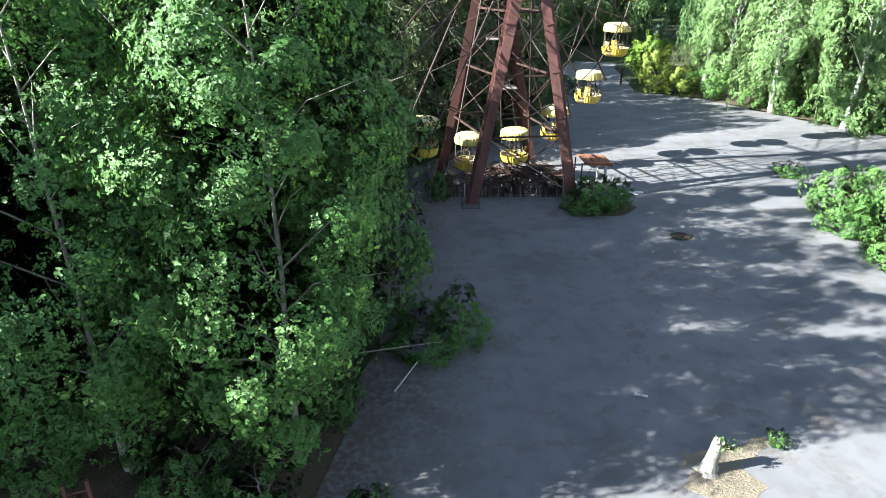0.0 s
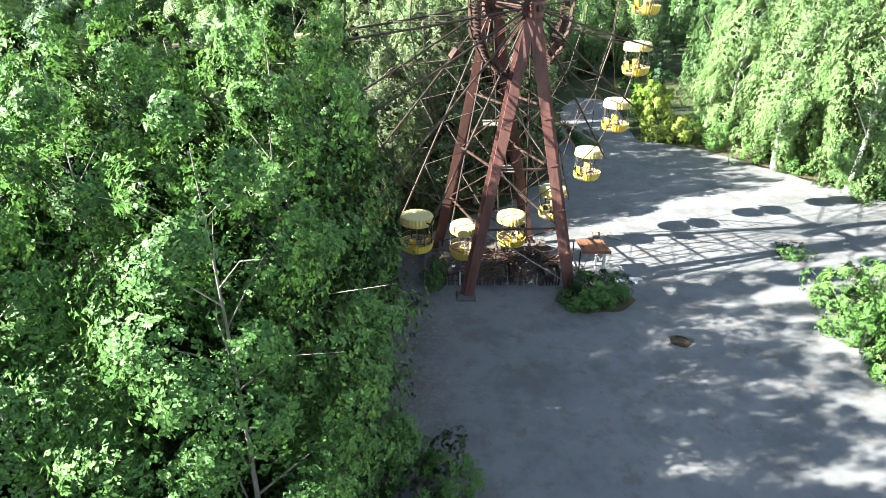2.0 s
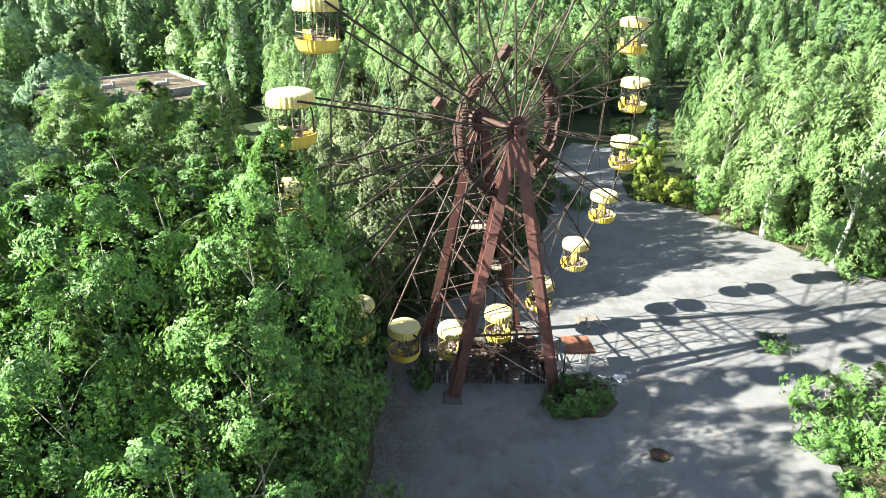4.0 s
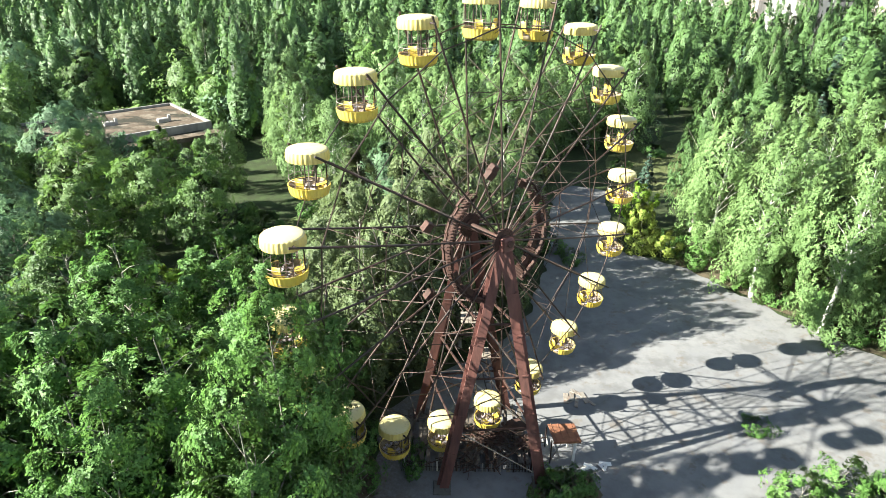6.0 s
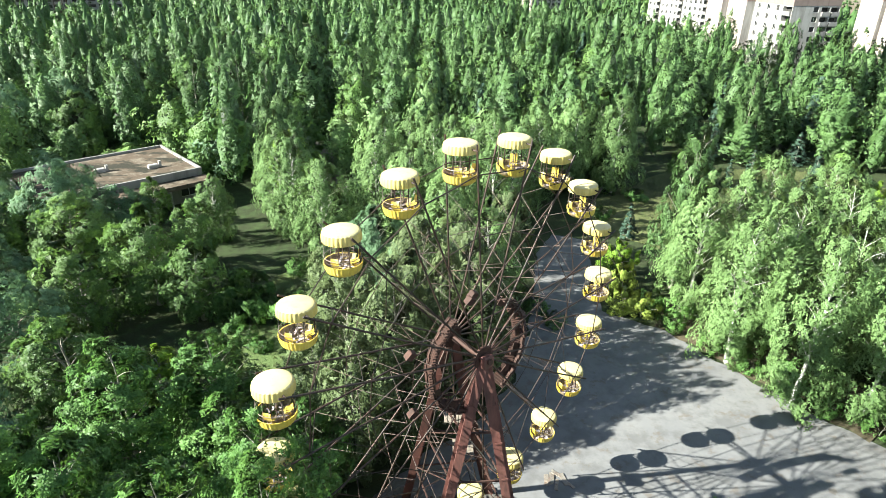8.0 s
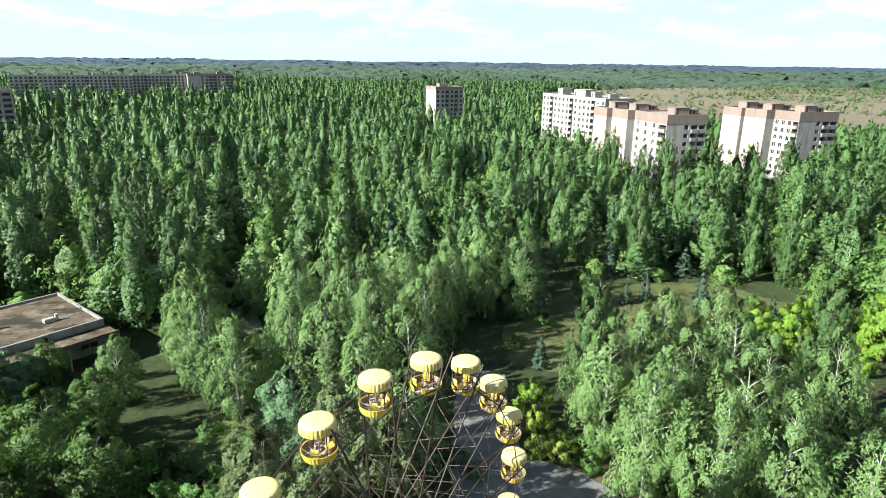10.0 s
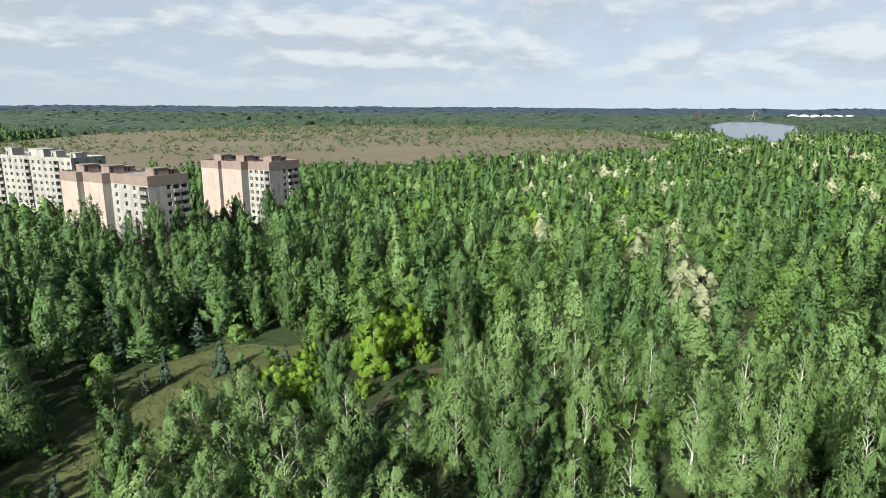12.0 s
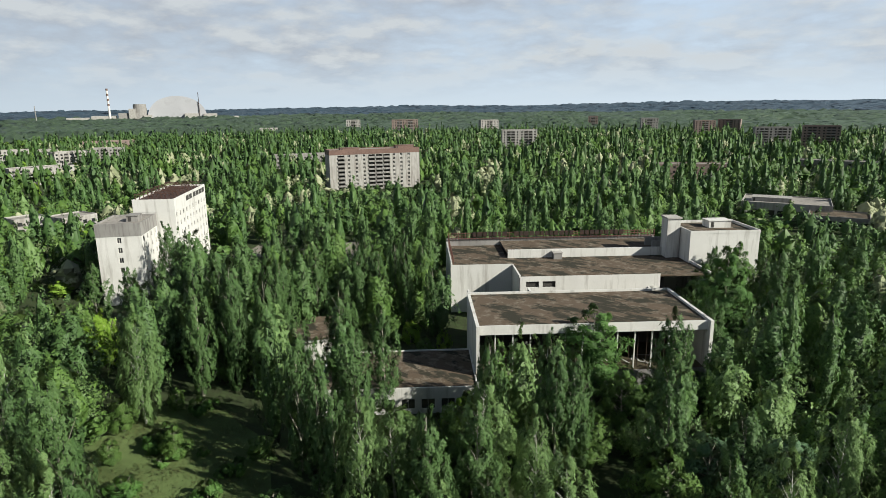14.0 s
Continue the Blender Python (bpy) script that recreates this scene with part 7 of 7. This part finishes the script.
def region(x, y):
    """Which kind of tree grows where."""
    u = rng.random()
    d = math.hypot(x - 3, y - 8)
    az = math.degrees(math.atan2(x - 3, y - 8))
    drift = noise.noise((x * 0.02, y * 0.02, 3.0))
    if 22 < x < 130 and -22 < y < 74 and d < 122:
        return "birch" if u < 0.72 else "poplar" if u < 0.88 else "broad"
    if d < 100 and y > 60 and x < 25:
        return "birch" if u < 0.45 else "broad" if u < 0.7 else "poplar" if u < 0.9 else "lime"
    if x < -20 and d < 120:
        return "broad" if u < 0.5 else "willow" if u < 0.65 else "poplar" if u < 0.9 else "lime"
    if az > 85 and d < 130:
        return "poplar" if u < 0.5 else "broad" if u < 0.75 else "birch"
    if d > 230 and az > 60 and drift > 0.3 and u < 0.85:
        return "bloom"
    if 45 < az < 110:
        return "poplar" if u < 0.3 + drift * 0.6 else "broad" if u < 0.8 else "birch" if u < 0.92 else "lime" if u < 0.97 else "bloom"
    return "poplar" if u < (0.7 if az < 45 else 0.48) + drift * 0.5 else "broad" if u < 0.9 else "birch" if u < 0.97 else "fir" if az < 45 else "bloom"


SHORE = [(170.0, 480.0), (150.0, 390.0), (290.0, 300.0), (395.0, 235.0), (520.0, 180.0), (640.0, 120.0), (830.0, 90.0), (900.0, 200.0), (640.0, 222.0), (500.0, 275.0), (395.0, 330.0), (290.0, 395.0)]


LOW = [[(305.0, -238.0), (272.0, -298.0), (190.0, -230.0), (222.0, -168.0)], [(85.0, -290.0), (16.0, -280.0), (20.0, -215.0), (72.0, -218.0)],
       [(68.0, -24.0), (84.0, -19.0), (70.0, -8.0), (48.0, -14.0), (50.0, -32.0), (70.0, -40.0)], [(176.0, -78.0), (204.0, -102.0), (190.0, -122.0), (148.0, -100.0), (156.0, -78.0)]]


def growth(x, y):
    """The wood is taller towards the south-east, and thins to bushes before the field and the river."""
    if x > 140 and y > 80 and inside([x], [y], SHORE)[0]:
        return 0.3 if x < 1.3 * y else 0.75
    if any(inside([x], [y], q)[0] for q in LOW):
        return 0.4
    az = math.degrees(math.atan2(x - 3, y - 8))
    if az < -3 and math.hypot(x, y) > 400:
        return 1.1
    if 250 < math.hypot(x, y) < 560 and 56 < az < 77:
        return 0.9
    return (0.84 if 240 < math.hypot(x, y) < 400 or az < 80 and math.hypot(x, y) > 240 else 1.0) * (1.0 + 0.2 * min(1.0, max(0.0, (math.degrees(math.atan2(x - 3, y - 8)) - 50) / 50)))


# bushes and young trees over the clearings
rb = random.Random(77)
for poly, count, kinds in (([(46, 67), (72, 62), (102, 58), (106, 78), (78, 92), (50, 84)], 46, ("bush", "bush", "broad", "lime", "poplar")), (LAWN, 14, ("bush", "bush", "fir")), (LAWN_BACK, 16, ("bush", "bush", "broad")), (GLADE, 12, ("bush",)), (LANE, 8, ("bush",))):
    xs, ys = [p[0] for p in poly], [p[1] for p in poly]
    done = 0
    while done < count:
        x, y = rb.uniform(min(xs), max(xs)), rb.uniform(min(ys), max(ys))
        if not inside([x], [y], poly)[0] or inside([x], [y], TRACK)[0]:
            continue
        k = rb.choice(kinds)
        f = rb.uniform(0.7, 1.7) if k == "bush" else rb.uniform(0.25, 0.6)
        plant(k, x, y, f, f * rb.uniform(0.9, 1.3))
        done += 1

taken = np.array([(x, y) for x, y, *_ in TREES])
gx, gy = scatter(38, 88, 6.9, -42, 188)
near = []
for x, y in zip(gx, gy):
    if np.min(np.hypot(taken[:, 0] - x, taken[:, 1] - y)) > 4.2:
        near.append((math.hypot(x - 3, y - 8), x, y))
near.sort()
for d, x, y in near:
    k = region(x, y)
    plant(k, x, y, (rng.uniform(0.84, 1.14) if rng.random() < 0.72 else rng.uniform(0.45, 0.75)) * growth(x, y), rng.uniform(0.9, 1.2))

GROUPS = {"hero": "aspens of the thicket", "aspen": "aspens of the thicket", "poplar": "poplars of the wood", "birch": "birches of the wood", "sparse": "thin birches behind the wheel", "broad": "maples of the wood", "lime": "young box elders", "bloom": "blossoming acacias", "fir": "spruces", "willow": "willows", "shrub": "shrubs", "bush": "bushes of the clearings", "gold": "flowering shrubs"}
used = {id(o): False for ms in MODELS.values() for o in ms}
for i, (x, y, kind, tall, wide) in enumerate(TREES):
    src = MODELS[kind][i % len(MODELS[kind])]
    m = pose(x, y, -0.02, 0, 0, (i * 137.5) % 360)
    if used[id(src)]:
        ob = copy_thing(src, m)
    else:
        ob, used[id(src)] = src, True
    ob.matrix_basis = m @ Matrix.Diagonal((wide, wide, tall, 1))
    ob["group"] = GROUPS[kind]
for ms in MODELS.values():
    for o in ms:
        if not used[id(o)]:
            for c in (*o.children_recursive, o):
                bpy.data.objects.remove(c)

KINDS = {"poplar": (19.0, 2.75, column, 0), "birch": (14.0, 3.5, plume, 1), "broad": (12.5, 4.2, dome, 2), "lime": (9.5, 3.3, dome, 3), "bloom": (12.5, 4.2, dome, 4), "fir": (12.5, 2.5, cone, 5), "willow": (12.0, 4.5, dome, 6)}


# how the boughs grow: way, fat, stretch, leaf length, taper, underside bared
WAYS = {"poplar": (0.92, 0.38, 2.4, 1.6, 0.5, 0.5), "birch": (-0.85, 0.36, 1.7, 1.6, 0.45, 0.2), "broad": (0.35, 0.4, 1.1, 1.35, 0.2, 0.5), "lime": (0.6, 0.34, 1.35, 1.5, 0.4, 0.5), "bloom": (0.3, 0.34, 1.0, 1.3, 0.1, 0.5), "fir": (-0.25, 0.24, 1.5, 2.0, 0.3, 0.6), "willow": (-0.3, 0.34, 1.2, 1.6, 0.2, 0.4)}


def mass(name, label, xs, ys, boughs, each, size, seed, mats, plump=1.0, brush=0.0, core=(6, 7, 0.55)):
    """Many trees too far to tell apart, joined: leaf sprays on each tree's own outline, and a pale stem."""
    r = np.random.default_rng(seed)
    moulds = {}
    for k, (high, w_, form, slot) in KINDS.items():
        way, fat, stretch, long, taper, under = WAYS[k]
        moulds[k] = [crown(r, high, 0.8, form(w_), boughs, each, way, fat * plump, stretch, size, False, long, taper, under, core)[::2] for q in range(7)]
    vs, ls, ms = [], [], []

    def add(k, i, x, y, tall, wd, few=1):
        v, lie = (part_[: len(part_) // few // 3 * 3] for part_ in moulds[k][i % 7])
        t = r.uniform(0, 2 * math.pi)
        c, s_ = math.cos(t), math.sin(t)
        vs.append(np.stack([x + wd * (v[:, 0] * c - v[:, 1] * s_), y + wd * (v[:, 0] * s_ + v[:, 1] * c), v[:, 2] * tall], 1))
        ls.append(np.stack([lie[:, 0] * c - lie[:, 1] * s_, lie[:, 0] * s_ + lie[:, 1] * c, lie[:, 2]], 1))
        ms.append(np.full(len(v) // 3, KINDS[k][3]))

    for i, (x, y) in enumerate(zip(xs, ys)):
        k = region(x, y)
        tall = (r.uniform(0.74, 1.16) if r.random() < 0.74 else r.uniform(0.4, 0.7)) * growth(x, y)
        add(k, i, x, y, tall, r.uniform(0.8, 1.45) if k in ("poplar", "fir") else r.uniform(0.85, 1.35))
        if r.random() < brush:
            u = r.uniform(0, 6.28)
            add("broad", i, x + 4 * math.cos(u), y + 4 * math.sin(u), r.uniform(0.2, 0.42), r.uniform(0.5, 0.9), 3)
    v = np.concatenate(vs)
    ob = new(name, tri_mesh(name, v, np.arange(len(v)).reshape(-1, 3), [mats[k] for k in ("poplar", "birch", "broad", "lime", "bloom", "fir", "willow")], np.concatenate(ms), np.concatenate(ls)))
    return tagged(ob, label, "wood", kind="stuff")


xs, ys = scatter(88, 205, 7.2, -41, 182)
mass("near_wood", "dense green wood of poplars and maples round the square", xs, ys, 30, 30, 0.44, 1, MIDDLE, 1.0, 0.5)
xs, ys = scatter(205, 400, 8.4, -38, 180)
mass("middle_wood", "unbroken green wood over the deserted town", xs, ys, 13, 18, 0.6, 2, OUTER, 1.2, 0.0, (4, 6, 0.58))
xs, ys = scatter(400, 1050, 11.0, -38, 180)
mass("distant_wood", "distant green tree tops", xs, ys, 5, 7, 1.3, 3, FAR, 1.5, 0.0, (3, 4, 0.6))
# grass on the clearings
r = np.random.default_rng(15)
gs = []
for poly, count in ((LAWN, 9000), (LAWN_BACK, 6000), (GLADE, 2500), ([(46, 67), (72, 62), (102, 58), (106, 78), (78, 92), (50, 84)], 9000)):
    xs, ys = [p[0] for p in poly], [p[1] for p in poly]
    gx, gy = r.uniform(min(xs), max(xs), count * 2), r.uniform(min(ys), max(ys), count * 2)
    thick = np.array([noise.noise((a * 0.16, b * 0.16, 2.0)) for a, b in zip(gx, gy)]) + r.uniform(-0.3, 0.3, len(gx))
    ok = inside(gx, gy, poly) & ~inside(gx, gy, TRACK) & (thick > -0.05)
    gs.append(np.stack([gx[ok], gy[ok], np.full(ok.sum(), 0.16)], 1))
at = np.concatenate(gs)
v, _, _ = flakes(r, at, r.normal(0, 0.5, at.shape) * [1, 1, 0.1], 0.3, 1.3, 0.25, False, np.tile([0.0, 0.0, 1.0], (len(at), 1)))
tagged(new("meadow_grass", tri_mesh("meadow_grass", v, np.arange(len(v)).reshape(-1, 3), [GRASS_BLADE], lie=np.tile([-0.1, 0.0, 0.99], (len(v), 1)))), "tufts of meadow grass on the clearings", "grass", kind="stuff")

# bushes over the dry field
r = np.random.default_rng(5)
fx, fy = r.uniform(180, 1250, 6500), r.uniform(200, 1150, 6500)
ok = inside(fx, fy, FIELDS) & ~inside(fx, fy, POND)
fx, fy = fx[ok], fy[ok]
dens = np.array([noise.noise((a * 0.006, b * 0.006, 1.0)) for a, b in zip(fx, fy)]) + (np.hypot(fx, fy) - 800) / 1300 + (fx - 500) / 1600
ok = dens + r.uniform(-0.4, 0.4, len(fx)) > 0.0
fx, fy = fx[ok], fy[ok]
vs, ls = [], []
for x, y in zip(fx, fy):
    h, w_ = (r.uniform(1.2, 3.2), r.uniform(1.2, 2.6)) if r.random() < 0.75 else (r.uniform(4.0, 8.0), r.uniform(2.5, 4.0))
    q = r.normal(0, 1, (16, 3))
    q /= np.linalg.norm(q, axis=1)[:, None]
    at = np.array([x, y, h * 0.5]) + q * [w_, w_, h * 0.5]
    v, _, lie = flakes(r, at, q, 0.3 * w_ + 0.4, 1.3, 0.4)
    vs.append(v)
    ls.append(lie)
v = np.concatenate(vs)
tagged(new("field_bushes", tri_mesh("field_bushes", v, np.arange(len(v)).reshape(-1, 3), [FAR["poplar"]], lie=np.concatenate(ls))), "scattered bushes over the dry field", "bushes", kind="stuff")

# far canopy up to the horizon
az = np.radians(np.arange(-50, 196, 0.31))
rad = 1000 * 1.0125 ** np.arange(0, 126)
A, D = np.meshgrid(az, rad)
X, Y = 3 + D * np.sin(A), 8 + D * np.cos(A)
r = np.random.default_rng(6)
X = X + r.normal(0, 1, X.shape) * D * 0.0022
Y = Y + r.normal(0, 1, Y.shape) * D * 0.0022
low = np.array([noise.noise((x * 0.0022, y * 0.0022, 5.0)) for x, y in zip(X.ravel(), Y.ravel())]).reshape(X.shape)
Z = r.uniform(0.0, 1.0, X.shape) ** 1.6 * 15 * np.clip(0.55 + low * 1.3, 0.12, 1.1) + 1.0
Z[inside(X.ravel(), Y.ravel(), RIVER).reshape(X.shape)] = -1.0
Z[inside(X.ravel(), Y.ravel(), FIELDS).reshape(X.shape)] = -1.0
rise = np.clip((D - 3300) / 1300, 0, 1)
hill = np.clip((np.degrees(A) - 128) / 26, 0, 1) * 16 + 5 * np.sin(A * 9) * (A > 2.2)
Z = Z + rise * (26 + hill)
k, n_ = X.shape
far_lie = r.normal(0, 0.22, (k * n_, 3)) + [-0.15, 0, 0.75]
far_lie /= np.linalg.norm(far_lie, axis=1)[:, None]
idx = np.arange(k * n_).reshape(k, n_)
q = np.stack([idx[:-1, :-1], idx[:-1, 1:], idx[1:, 1:], idx[1:, :-1]], -1).reshape(-1, 4)
t = np.concatenate([q[:, [0, 1, 2]], q[:, [0, 2, 3]]], 1).reshape(-1, 3)
# beyond 3350 m the wood takes the haze-tinted ridge colour
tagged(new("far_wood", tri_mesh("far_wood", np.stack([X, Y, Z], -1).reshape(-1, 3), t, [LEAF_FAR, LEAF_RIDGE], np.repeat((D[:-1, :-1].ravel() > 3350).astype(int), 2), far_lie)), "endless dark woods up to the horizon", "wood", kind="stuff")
